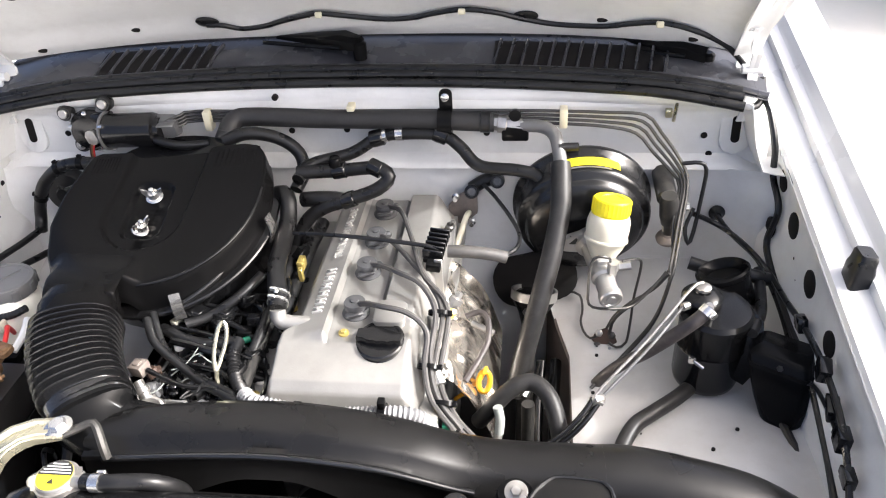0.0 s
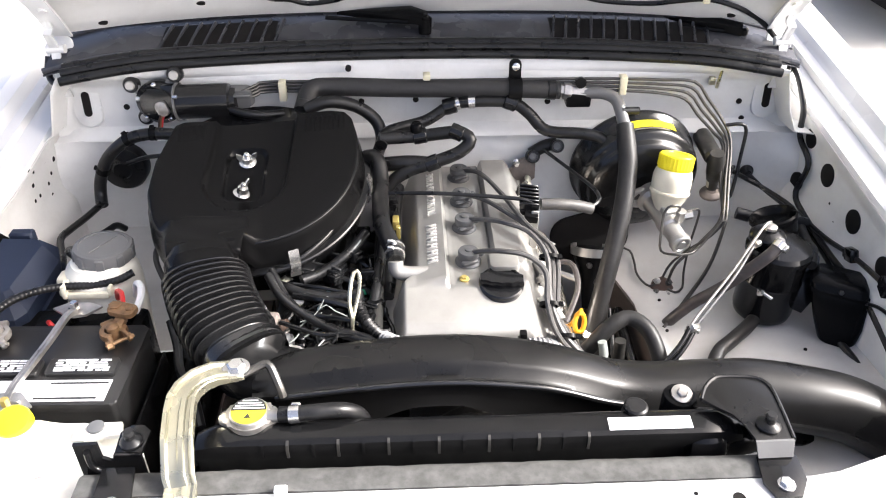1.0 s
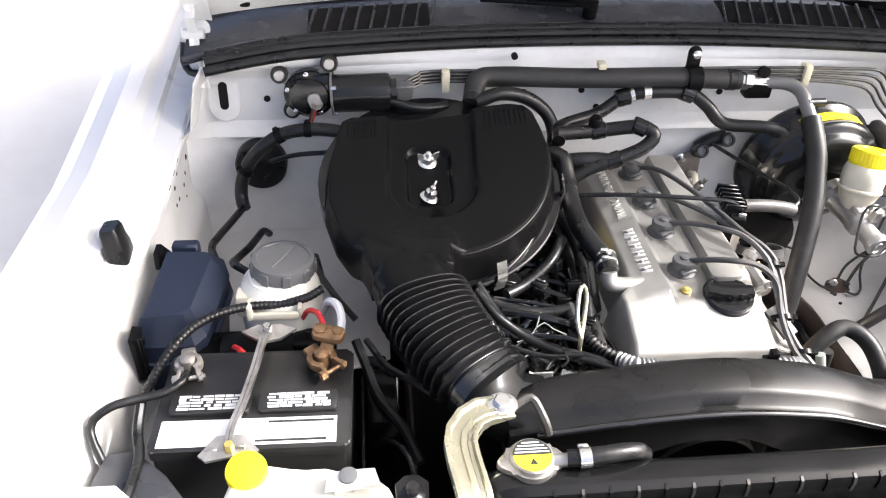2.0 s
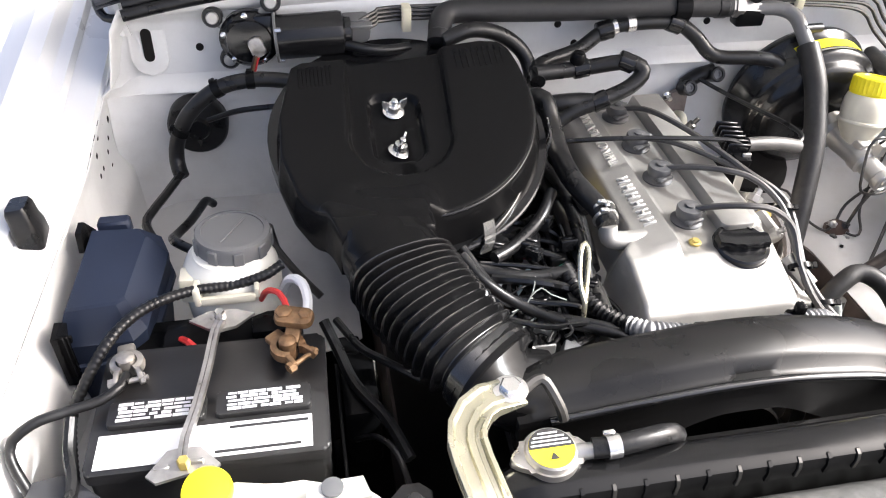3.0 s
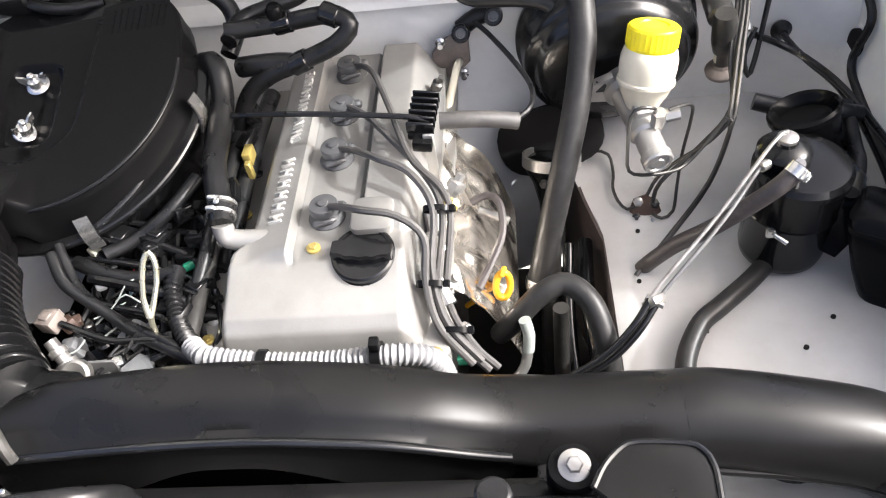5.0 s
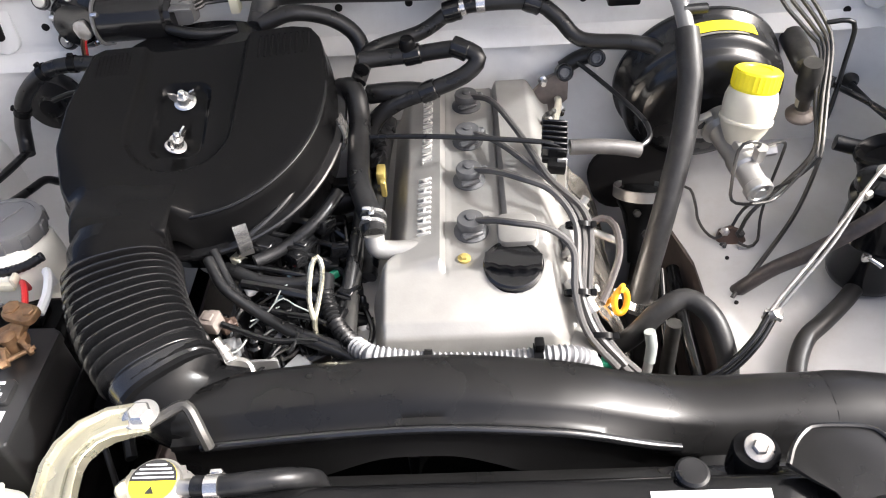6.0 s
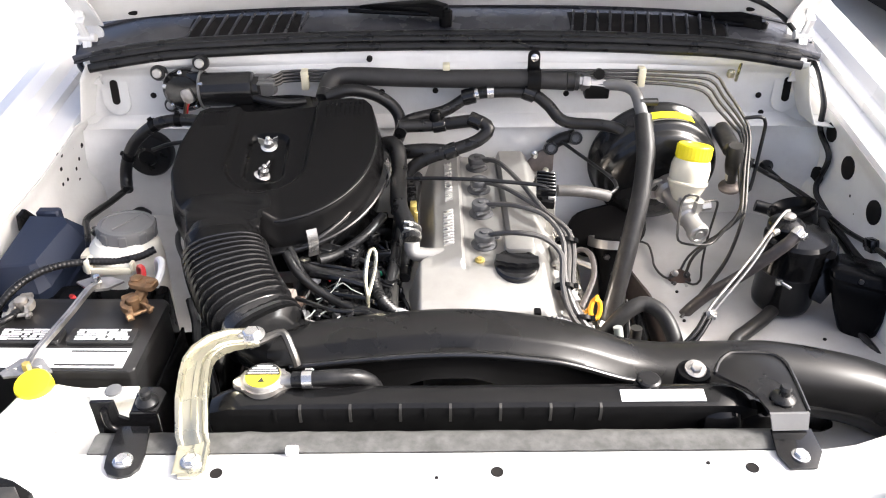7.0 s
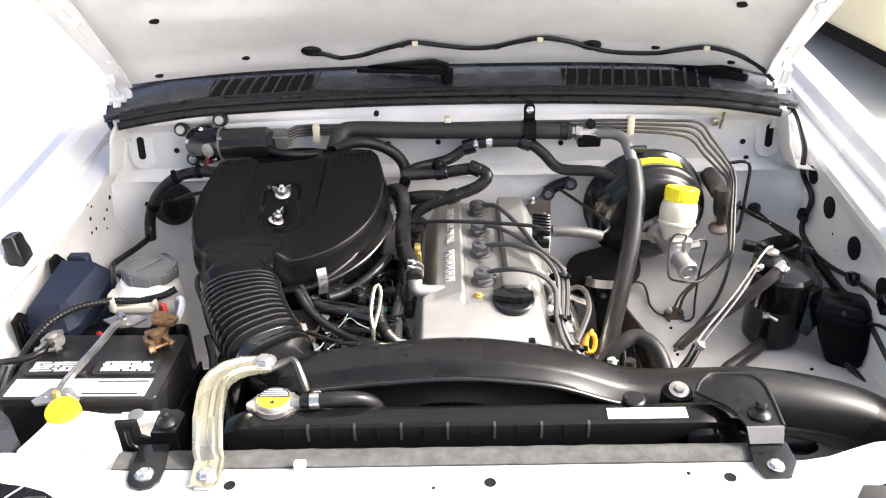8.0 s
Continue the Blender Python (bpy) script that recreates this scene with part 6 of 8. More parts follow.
for at in ((0.199, 1.080, 0.952), (0.244, 1.084, 0.971)):
    m = mat_to(at, Vector(at) + Vector((0, -1, 0.5)))
    bm = bmesh.new()
    lathe(bm, [(0.0125, -0.020), (0.0125, 0.004), (0.0105, 0.006), (0.0080, 0.006), (0.0078, 0.001), (0.005, 0.001)], m, 22)
    sock = part("socket", bm, RUBBER, vp, "black rubber socket with an open mouth")
    bm = bmesh.new()
    lathe(bm, [(0.0074, -0.004), (0.0070, 0.0030), (0.0045, 0.0032), (0.0042, 0.0012), (0.002, 0.0012)], m, 18)
    part("plug", bm, GREYCAP, sock, "grey tube end")

# cable holder over the head
ch = thing("cable_holder", (0.166, 0.86, 0.93), "black comb-shaped plastic cable holder", "cable holder")
for k in range(6):
    bm = bmesh.new()
    box(bm, (0, -0.026 + 0.0104 * k, 0.0), (0.031, 0.0036, 0.016), pose(0.162, 0.877, 0.986, 4, 4, -6), 0.001, 1)
    part("fin", bm, GLOSS, ch)
bm = bmesh.new()
box(bm, (0, 0, -0.010), (0.028, 0.064, 0.008), pose(0.162, 0.877, 0.986, 4, 4, -6), 0.002)
box(bm, (0.004, -0.035, -0.012), (0.022, 0.02, 0.014), pose(0.162, 0.877, 0.986, 4, 4, -6), 0.002)
part("base", bm, PLASTIC, ch)
bm = bmesh.new()
box(bm, (0.168, 0.842, 0.942), (0.012, 0.004, 0.080), None, 0.001, 1)
box(bm, (0.168, 0.834, 0.905), (0.016, 0.020, 0.004), None, 0.001, 1)
part("stay", bm, ALLOYD, ch, "plated steel stay of the cable holder")

# ---- hoses, pipes and leads ----
ach = hose("air_conditioning_hose", [(-0.216, 1.050, 1.068), (-0.205, 1.082, 1.090), (-0.167, 1.092, 1.092), (-0.035, 1.095, 1.086), (0.119, 1.095, 1.084), (0.240, 1.095, 1.079)], 0.0165, FOAM, "thick black foam-sleeved hose along the firewall", seg=14)
for at, to in (((0.225, 1.095, 1.0795), (0.30, 1.095, 1.076)), ((-0.214, 1.054, 1.071), (-0.222, 1.03, 1.05)), ((0.158, 1.095, 1.082), (0.25, 1.095, 1.079))):
    bm = bmesh.new()
    lathe(bm, [(0.0165, -0.008), (0.0178, -0.007), (0.0178, 0.007), (0.0165, 0.008)], mat_to(at, to), 22)
    part("collar", bm, RUBBER, ach)
bm = bmesh.new()
lathe(bm, [(0.013, 0), (0.013, 0.008), (0.016, 0.009), (0.016, 0.022), (0.012, 0.024), (0.012, 0.05)], mat_to((0.238, 1.095, 1.079), (0.30, 1.093, 1.073)), 6)
alone("pipe_union", bm, TIE, "dull alloy hexagon pipe union", "union")
bm = bmesh.new()
tube(bm, [(0.285, 1.093, 1.074), (0.320, 1.086, 1.075), (0.340, 1.07, 1.068), (0.348, 1.045, 1.046), (0.350, 1.03, 1.034)], 0.011, 12)
ap = alone("alloy_pipe", bm, DULL, "bent bare alloy pipe below the cowl", "pipe")
bm = bmesh.new()
rod(bm, (0.345, 1.05, 1.057), (0.378, 1.055, 1.055), 0.007, 12)
part("service_port", bm, RUBBER, ap, "black service port cap")
hose("suction_hose", [(0.350, 1.033, 1.037), (0.351, 1.0, 1.008), (0.350, 0.975, 0.980), (0.338, 0.930, 0.929), (0.320, 0.890, 0.868), (0.299, 0.850, 0.796), (0.281, 0.820, 0.722)], 0.0165, MATTHOSE, "thick black rubber hose running down beside the servo", seg=16, clamps=(0.97,))
clipped = hose("heater_hose", [(-0.082, 1.000, 1.022), (-0.069, 1.040, 1.028), (-0.003, 1.070, 1.034), (0.041, 1.085, 1.055), (0.080, 1.085, 1.063), (0.151, 1.085, 1.061), (0.184, 1.075, 1.043), (0.216, 1.060, 1.016), (0.281, 1.050, 1.013), (0.318, 1.040, 1.005), (0.326, 1.020, 0.975)], 0.0108, RUBBER, "black heater hose clipped along the firewall", seg=12, clamps=(0.37, 0.42))
looped = hose("heater_hose", [(-0.085, 1.01, 1.030), (-0.014, 1.020, 1.029), (0.050, 1.010, 1.040), (0.073, 1.000, 1.030), (0.054, 0.990, 1.012), (0.006, 0.980, 0.997), (-0.035, 0.975, 0.985), (-0.066, 0.968, 0.965), (-0.085, 0.955, 0.93), (-0.09, 0.945, 0.89)], 0.0115, RUBBER, "black looped heater hose behind the cam cover", seg=12)
hose("vent_hose", [(-0.212, 1.042, 1.072), (-0.174, 1.050, 1.082), (-0.135, 1.060, 1.072), (-0.106, 1.062, 1.055), (-0.088, 1.055, 1.036), (-0.082, 1.035, 1.015), (-0.090, 1.005, 1.000)], 0.0112, RUBBER, "black vent hose curving behind the air cleaner", seg=12)
bh = hose("breather_hose", [(-0.122, 0.962, 1.008), (-0.104, 0.964, 1.018), (-0.088, 0.952, 1.020), (-0.082, 0.925, 0.996), (-0.082, 0.880, 0.978), (-0.079, 0.832, 0.972), (-0.069, 0.795, 0.968), (-0.060, 0.768, 0.964), (-0.057, 0.748, 0.958)], 0.0140, RUBBER, "black breather hose down to the cam cover stub", seg=14)
for sgn in (-1, 1):
    bm = bmesh.new()
    lathe(bm, [(0.0142, -0.0022), (0.0160, -0.0022), (0.0160, 0.0022), (0.0142, 0.0022)], mat_to((-0.058, 0.764 + sgn * 0.006, 0.963 + sgn * 0.0018), (-0.060, 0.80, 0.971)), 24)
    box(bm, (0.006, 0.0165, 0), (0.010, 0.006, 0.005), mat_to((-0.058, 0.764 + sgn * 0.006, 0.963 + sgn * 0.0018), (-0.060, 0.80, 0.971)), 0.001, 1)
    part("clamp", bm, STEEL, bh, "bright steel spring clamp")
bm = bmesh.new()
box(bm, (-0.058, 0.764, 0.9805), (0.006, 0.012, 0.003), pose(0, 0, 0), 0.001, 1)
part("clamp_bridge", bm, STEEL, bh)
hose("vacuum_hose", [(-0.405, 1.010, 1.035), (-0.437, 1.028, 1.034), (-0.477, 1.030, 1.036), (-0.522, 1.030, 1.026), (-0.565, 1.030, 0.991), (-0.588, 1.030, 0.949), (-0.593, 1.022, 0.920), (-0.588, 1.005, 0.908)], 0.0108, RUBBER, "black vacuum hose curling down the inner wing", seg=12)
bm = bmesh.new()
lathe(bm, [(0.043, -0.02), (0.043, 0.002), (0.040, 0.006), (0.018, 0.010), (0.015, 0.016)], mat_to((-0.565, 1.085, 0.940), (-0.56, 0.5, 0.975)), 36)
alone("grommet", bm, RUBBER, "large round black rubber grommet in the firewall", "grommet")
hose("bonnet_cable", [(-0.588, 1.008, 0.910), (-0.606, 0.968, 0.905), (-0.620, 0.93, 0.905), (-0.625, 0.90, 0.905), (-0.600, 0.840, 0.905), (-0.59, 0.80, 0.90)], 0.006, RUBBER, "thin black cable along the inner wing", "cable", "cables", 8)
hose("bonnet_cable", [(-0.545, 1.055, 0.965), (-0.50, 1.04, 0.985), (-0.44, 1.02, 1.0)], 0.004, RUBBER, "thin black cable along the firewall", "cable", "cables", 8)
for k, (dz, dy) in enumerate(((0.012, 0.0), (0.006, -0.003), (-0.002, 0.0), (-0.012, -0.002))):
    o = Vector((0.006 * k, 0, -0.0065 * k))
    pts = [(-0.325, 1.075, 1.092 - 0.006 * k), (-0.30, 1.09, 1.098 - 0.006 * k), (-0.275, 1.098, 1.100 - 0.006 * k), (-0.10, 1.103, 1.097 - 0.006 * k), (0.20, 1.103, 1.097 - 0.006 * k), (0.344, 1.095, 1.099 - 0.0075 * k), (0.423, 1.095, 1.096 - 0.0085 * k), (0.485 - 0.004 * k, 1.093, 1.092 - 0.011 * k), (0.513 - 0.004 * k, 1.088, 1.062 - 0.011 * k), (0.543 - 0.003 * k, 1.07, 1.025 - 0.009 * k), (0.557 - 0.004 * k, 1.05, 0.995 - 0.004 * k)]
    if k < 2:
        pts += [(0.547 - 0.006 * k, 1.000, 0.945), (0.535 - 0.006 * k, 0.950, 0.906), (0.532 - 0.006 * k, 0.940, 0.896), (0.526, 0.928, 0.880 - 0.003 * k), (0.503, 0.900, 0.821 - 0.005 * k), (0.444, 0.840, 0.785 - 0.005 * k), (0.402, 0.800, 0.765)]
    else:
        pts += [(0.545 - 0.004 * k, 1.000, 0.937), (0.544 - 0.004 * k, 0.96, 0.887), (0.491, 0.930, 0.853), (0.444, 0.905, 0.822), (0.436, 0.905, 0.785)]
    hose("brake_pipe", pts, 0.0028, DARKSTEEL, "thin dark steel brake pipe along the firewall", "pipe", "brake pipes", 8, step=0.012)
for k in (0, 1):
    o = Vector((0.006 * k, 0.0, -0.010 * k))
    top = [(0.549, 0.821, 0.966), (0.530, 0.805, 0.966)] if k == 0 else [(0.526, 0.806, 0.938)]
    hose("fuel_pipe", [Vector(q) for q in top] + [Vector(q) + o for q in ((0.470, 0.752, 0.916), (0.407, 0.700, 0.872), (0.394, 0.686, 0.861))], 0.0023, (TIE, DULL)[k], "bright plated fuel vapour pipe beside the canister", "pipe", "fuel pipes", 10)
    hose("fuel_hose", [Vector(q) + o for q in ((0.396, 0.688, 0.862), (0.375, 0.665, 0.845), (0.345, 0.645, 0.825), (0.305, 0.632, 0.805), (0.265, 0.625, 0.785), (0.23, 0.62, 0.77))], 0.0042, GLOSS, "thin glossy black fuel hose curving under the duct", "hose", "hoses", 10)
bm = bmesh.new()
box(bm, (0, 0, 0), (0.020, 0.010, 0.020), pose(0.400, 0.689, 0.858, 30, 20, 40), 0.003)
rod(bm, (0.392, 0.694, 0.860), (0.410, 0.684, 0.856), 0.004, 8)
alone("pipe_clip", bm, TIE, "bright clip holding the two fuel pipes", "clip")
hose("vapour_hose", [(0.555, 0.783, 0.952), (0.540, 0.775, 0.938), (0.515, 0.775, 0.910), (0.478, 0.785, 0.862), (0.446, 0.800, 0.820), (0.424, 0.805, 0.790), (0.412, 0.815, 0.760)], 0.0098, VAPOUR, "grey-brown rubber vapour hose", seg=12, clamps=(0.04,))
hose("drain_hose", [(0.565, 0.800, 0.795), (0.525, 0.758, 0.797), (0.485, 0.722, 0.800), (0.458, 0.700, 0.797), (0.438, 0.665, 0.790), (0.43, 0.63, 0.782), (0.425, 0.60, 0.775)], 0.0115, MATTHOSE, "black drain hose from the canister's foot", seg=12)
hose("coolant_loop", [(0.232, 0.715, 0.775), (0.250, 0.705, 0.812), (0.280, 0.715, 0.845), (0.310, 0.722, 0.855), (0.336, 0.700, 0.846), (0.350, 0.665, 0.815), (0.354, 0.635, 0.765), (0.355, 0.62, 0.72)], 0.0128, MATTHOSE, "arched black coolant hose with worn print", seg=14)
bm = bmesh.new()
tube(bm, [(0.262, 0.690, 0.835), (0.266, 0.684, 0.815), (0.264, 0.676, 0.795)], 0.0070, 12)
sl = alone("sleeved_pipe", bm, WIREWHITE, "white sleeved pipe end beside the ignition leads", "pipe", "fluid lines")
bm = bmesh.new()
tube(bm, [(0.264, 0.678, 0.798), (0.260, 0.668, 0.778), (0.248, 0.658, 0.765), (0.230, 0.65, 0.76)], 0.0062, 10)
part("bare_pipe", bm, ALLOYD, sl, "bare metal pipe")
hose("brake_line", [(0.428, 0.905, 0.935), (0.424, 0.892, 0.952), (0.408, 0.888, 0.958), (0.397, 0.888, 0.945), (0.394, 0.875, 0.900), (0.396, 0.868, 0.880), (0.412, 0.868, 0.872), (0.445, 0.880, 0.862), (0.471, 0.897, 0.858), (0.505, 0.915, 0.890), (0.517, 0.922, 0.906)], 0.0022, DARKSTEEL, "thin steel brake line looping under the cylinder", "pipe", "brake pipes", 8)
hose("brake_line", [(0.352, 1.020, 0.770), (0.372, 1.022, 0.778), (0.392, 1.012, 0.778), (0.396, 0.985, 0.768), (0.392, 0.955, 0.768), (0.396, 0.928, 0.768), (0.406, 0.912, 0.768), (0.418, 0.914, 0.772)], 0.0022, DARKSTEEL, "thin steel brake line to the rusty valve", "pipe", "brake pipes", 8)
hose("brake_line", [(0.436, 0.900, 0.770), (0.448, 0.892, 0.768), (0.464, 0.902, 0.770), (0.472, 0.930, 0.790), (0.474, 0.935, 0.840), (0.480, 0.940, 0.890), (0.479, 0.938, 0.914), (0.468, 0.932, 0.922), (0.448, 0.925, 0.922)], 0.0022, DARKSTEEL, "thin steel brake line from the rusty valve", "pipe", "brake pipes", 8)
hose("servo_hose", [(0.268, 0.876, 0.963), (0.240, 0.872, 0.972), (0.210, 0.868, 0.978), (0.180, 0.866, 0.980)], 0.0098, GREYHOSE, "grey rubber hose from the cable holder", seg=12)
hose("vacuum_line", [(0.218, 1.090, 0.962), (0.240, 1.060, 0.956), (0.268, 1.00, 0.956), (0.286, 0.94, 0.962), (0.284, 0.895, 0.968), (0.266, 0.877, 0.964)], 0.0034, RUBBER, "thin black vacuum line", "cable", "cables", 8)
LEADS = (
    [(0.058, 0.763, 0.958), (0.078, 0.748, 0.972), (0.105, 0.728, 0.985), (0.140, 0.722, 0.980), (0.166, 0.708, 0.960), (0.166, 0.673, 0.930), (0.177, 0.639, 0.900), (0.209, 0.614, 0.868)],
    [(0.058, 0.857, 0.958), (0.085, 0.836, 0.972), (0.115, 0.805, 0.985), (0.150, 0.785, 0.980), (0.174, 0.748, 0.960), (0.172, 0.689, 0.930), (0.185, 0.645, 0.900), (0.218, 0.618, 0.868)],
    [(0.058, 0.938, 0.958), (0.090, 0.900, 0.970), (0.125, 0.848, 0.975), (0.160, 0.800, 0.970), (0.183, 0.751, 0.950), (0.176, 0.665, 0.908), (0.200, 0.630, 0.878), (0.225, 0.612, 0.858)],
    [(0.058, 1.022, 0.958), (0.090, 0.985, 0.972), (0.120, 0.900, 0.980), (0.150, 0.810, 0.978), (0.190, 0.760, 0.955), (0.185, 0.675, 0.905), (0.208, 0.635, 0.876), (0.234, 0.616, 0.856)])
for pts in LEADS:
    hose("ignition_lead", pts, 0.0042, GREYHOSE, "grey spark plug lead bundled beside the head", "lead", "ignition leads", 8)
for at in ((0.178, 0.752, 0.955), (0.170, 0.676, 0.924), (0.192, 0.640, 0.892)):
    bm = bmesh.new()
    cm = mat_to(at, Vector(at) + Vector((-0.004, -0.08, -0.045))) @ Matrix.Diagonal((1.0, 0.62, 1, 1))
    lathe(bm, [(0.0135, -0.003), (0.0155, -0.003), (0.0155, 0.003), (0.0135, 0.003), (0.0135, -0.003)], cm, 18)
    box(bm, (0.0165, 0.004, 0), (0.007, 0.008, 0.008), cm, 0.001, 1)
    alone("lead_clip", bm, PLASTIC, "black plastic tie round the leads", "clip", "lead clips")
hose("throttle_cable", [(-0.075, 0.900, 0.985), (-0.02, 0.888, 0.992), (0.035, 0.878, 0.995), (0.10, 0.868, 0.995), (0.150, 0.862, 0.992), (0.170, 0.862, 0.985)], 0.0035, RUBBER, "thin black throttle cable across the cover", "cable", "cables", 8)
hose("split_loom", [(-0.072, 0.618, 0.917), (-0.060, 0.606, 0.921), (-0.046, 0.600, 0.922), (0.010, 0.596, 0.914), (0.070, 0.596, 0.911), (0.135, 0.597, 0.917), (0.164, 0.600, 0.908), (0.178, 0.602, 0.888), (0.182, 0.604, 0.850)], 0.0105, LOOM, "light grey corrugated loom tube along the head", "loom tube", seg=12, ripple=0.0013, pitch=0.0060)
for k, (pts, r) in enumerate((([(-0.245, 0.722, 0.955), (-0.224, 0.690, 0.940), (-0.184, 0.670, 0.916), (-0.137, 0.640, 0.910), (-0.083, 0.612, 0.910), (-0.06, 0.60, 0.895)], 0.0065), ([(-0.242, 0.735, 0.955), (-0.212, 0.690, 0.930), (-0.165, 0.660, 0.912), (-0.092, 0.622, 0.913), (-0.06, 0.605, 0.90)], 0.0055), ([(-0.20, 0.74, 0.93), (-0.17, 0.76, 0.93), (-0.13, 0.79, 0.945), (-0.105, 0.83, 0.955)], 0.008))):
    hose("wiring_loom", pts, r, RUBBER, "black taped wiring loom on the intake side", "wiring loom", "wiring looms", 10)
for pts, mt, lb in (([(-0.20, 0.665, 0.90), (-0.175, 0.675, 0.915), (-0.16, 0.69, 0.905), (-0.15, 0.70, 0.88)], WIREWHITE, "white"), ([(-0.195, 0.70, 0.90), (-0.170, 0.705, 0.912), (-0.15, 0.72, 0.90)], GREYHOSE, "grey"), ([(-0.19, 0.65, 0.895), (-0.165, 0.66, 0.905), (-0.14, 0.68, 0.89)], WIREWHITE, "white"), ([(-0.185, 0.725, 0.90), (-0.175, 0.735, 0.906), (-0.16, 0.74, 0.90)], RED, "red")):
    hose("wire", pts, 0.0012, mt, "loose thin %s wire on the intake side" % lb, "wire", "loose wires", 6)
rnd = random.Random(5)
for mt, lb, at, s in ((VIOLET, "violet", (-0.205, 0.812, 0.915), (0.020, 0.017, 0.018)), (LABELW, "white", (-0.205, 0.712, 0.912), (0.012, 0.014, 0.012)), (GREEN, "green", (-0.110, 0.738, 0.905), (0.016, 0.009, 0.010)), (GREYCAP, "grey", (-0.155, 0.655, 0.89), (0.025, 0.03, 0.02)), (GREYCAP, "grey", (-0.215, 0.635, 0.90), (0.018, 0.016, 0.022)), (PLASTIC, "black", (-0.10, 0.665, 0.905), (0.03, 0.026, 0.022)), (PLASTIC, "black", (-0.135, 0.70, 0.90), (0.04, 0.024, 0.02)), (GREYCAP, "grey", (-0.14, 0.61, 0.89), (0.022, 0.03, 0.018)), (RUST, "brown", (-0.225, 0.66, 0.91), (0.02, 0.016, 0.014))):
    bm = bmesh.new()
    box(bm, (0, 0, 0), s, pose(*at, rnd.uniform(-25, 25), rnd.uniform(-25, 25), rnd.uniform(-40, 40)), 0.003, 2)
    box(bm, (s[0] * 0.45, 0, 0), (s[0] * 0.5, s[1] * 0.7, s[2] * 0.7), pose(*at, 10, 5, 30), 0.001, 1)
    alone("plug_connector", bm, mt, "small %s plastic wiring connector" % lb, "connector", "wiring connectors")

# harness of the right wing and the bonnet
hose("wing_harness", [(0.654, 1.146, 1.140), (0.668, 1.125, 1.115), (0.679, 1.105, 1.095), (0.690, 1.075, 1.045), (0.696, 1.07, 0.992), (0.698, 1.018, 0.961), (0.692, 1.02, 0.90), (0.690, 0.975, 0.883), (0.690, 0.848, 0.873), (0.692, 0.760, 0.875), (0.690, 0.70, 0.865), (0.69, 0.62, 0.84), (0.685, 0.55, 0.82), (0.68, 0.50, 0.80)], 0.0055, RUBBER, "black taped harness along the inner wing", "wiring loom", "wiring looms", 8)
hose("wing_harness", [(0.575, 1.05, 0.93), (0.609, 1.060, 0.908), (0.640, 1.040, 0.897), (0.668, 0.986, 0.892), (0.688, 0.930, 0.878), (0.688, 0.806, 0.870), (0.69, 0.72, 0.86)], 0.0045, RUBBER, "thin black harness branch on the inner wing", "wiring loom", "wiring looms", 8)
hose("wing_harness", [(0.66, 0.74, 0.80), (0.675, 0.66, 0.79), (0.672, 0.58, 0.785), (0.660, 0.52, 0.79)], 0.006, RUBBER, "black cable on the wheel arch", "wiring loom", "wiring looms", 8)
hw = []
for x, s in ((-0.272, 0.055), (-0.246, 0.052), (-0.218, 0.036), (-0.174, 0.042), (-0.13, 0.063), (-0.086, 0.080), (-0.062, 0.086), (0.0, 0.070), (0.045, 0.060), (0.092, 0.062), (0.14, 0.080), (0.188, 0.092), (0.24, 0.080), (0.284, 0.058), (0.34, 0.040), (0.416, 0.040), (0.46, 0.056), (0.504, 0.068), (0.556, 0.052), (0.604, 0.018)):
    hw.append(bonnet_pt(x, s, 0.010))
hose("bonnet_wire", hw + [Vector((0.632, 1.150, 1.160)), Vector((0.646, 1.142, 1.145)), Vector((0.660, 1.138, 1.128)), Vector((0.676, 1.110, 1.10))], 0.0045, RUBBER, "thin black wire clipped along the bonnet's rear edge", "wire", "cables", 8)
for x, q in ((-0.272, 0.055), (0.289, 0.056)):
    at, up = bonnet_pt(x, q, 0.002), bonnet_pt(x, q, 0.10)
    bm = bmesh.new()
    lathe(bm, [(0.021, 0), (0.021, 0.003), (0.017, 0.006), (0.006, 0.008)], mat_to(at, up) @ Matrix.Diagonal((1.0, 0.75, 1, 1)), 24)
    alone("grommet", bm, RUBBER, "oval black rubber grommet in the bonnet panel", "grommet", "bonnet grommets")
for x, s in ((-0.062, 0.086), (0.184, 0.091), (0.502, 0.068)):
    at = bonnet_pt(x, s, 0.012)
    bm = bmesh.new()
    box(bm, (0, 0, 0), (0.012, 0.012, 0.010), Matrix.Translation(at), 0.002)
    alone("wire_clip", bm, BEIGE, "beige plastic wire clip on the bonnet", "clip", "wire clips")

# clips on the firewall
for x, z, h in ((-0.256, 1.085, 0.036), (0.354, 1.088, 0.034), (0.0, 1.108, 0.010)):
    bm = bmesh.new()
    box(bm, (x, 1.096, z), (0.013, 0.020, h), None, 0.002)
    alone("pipe_clip", bm, BEIGE, "beige plastic pipe clip on the firewall", "clip", "pipe clips")
hb = thing("hose_bracket", (0.159, 1.11, 1.06), "black steel hose bracket with a round eye", "bracket")
bm = bmesh.new()
prism(bm, rounded(0.022, 0.050, 0.010), -0.002, 0.002, 0.0005, mat_to((0.159, 1.108, 1.108), (0.159, 0.5, 1.15)))
lathe(bm, [(0.020, -0.012), (0.022, -0.012), (0.022, 0.012), (0.020, 0.012)], mat_to((0.158, 1.095, 1.081), (0.30, 1.095, 1.078)), 24)
part("strap", bm, PLASTIC, hb)
bm = bmesh.new()
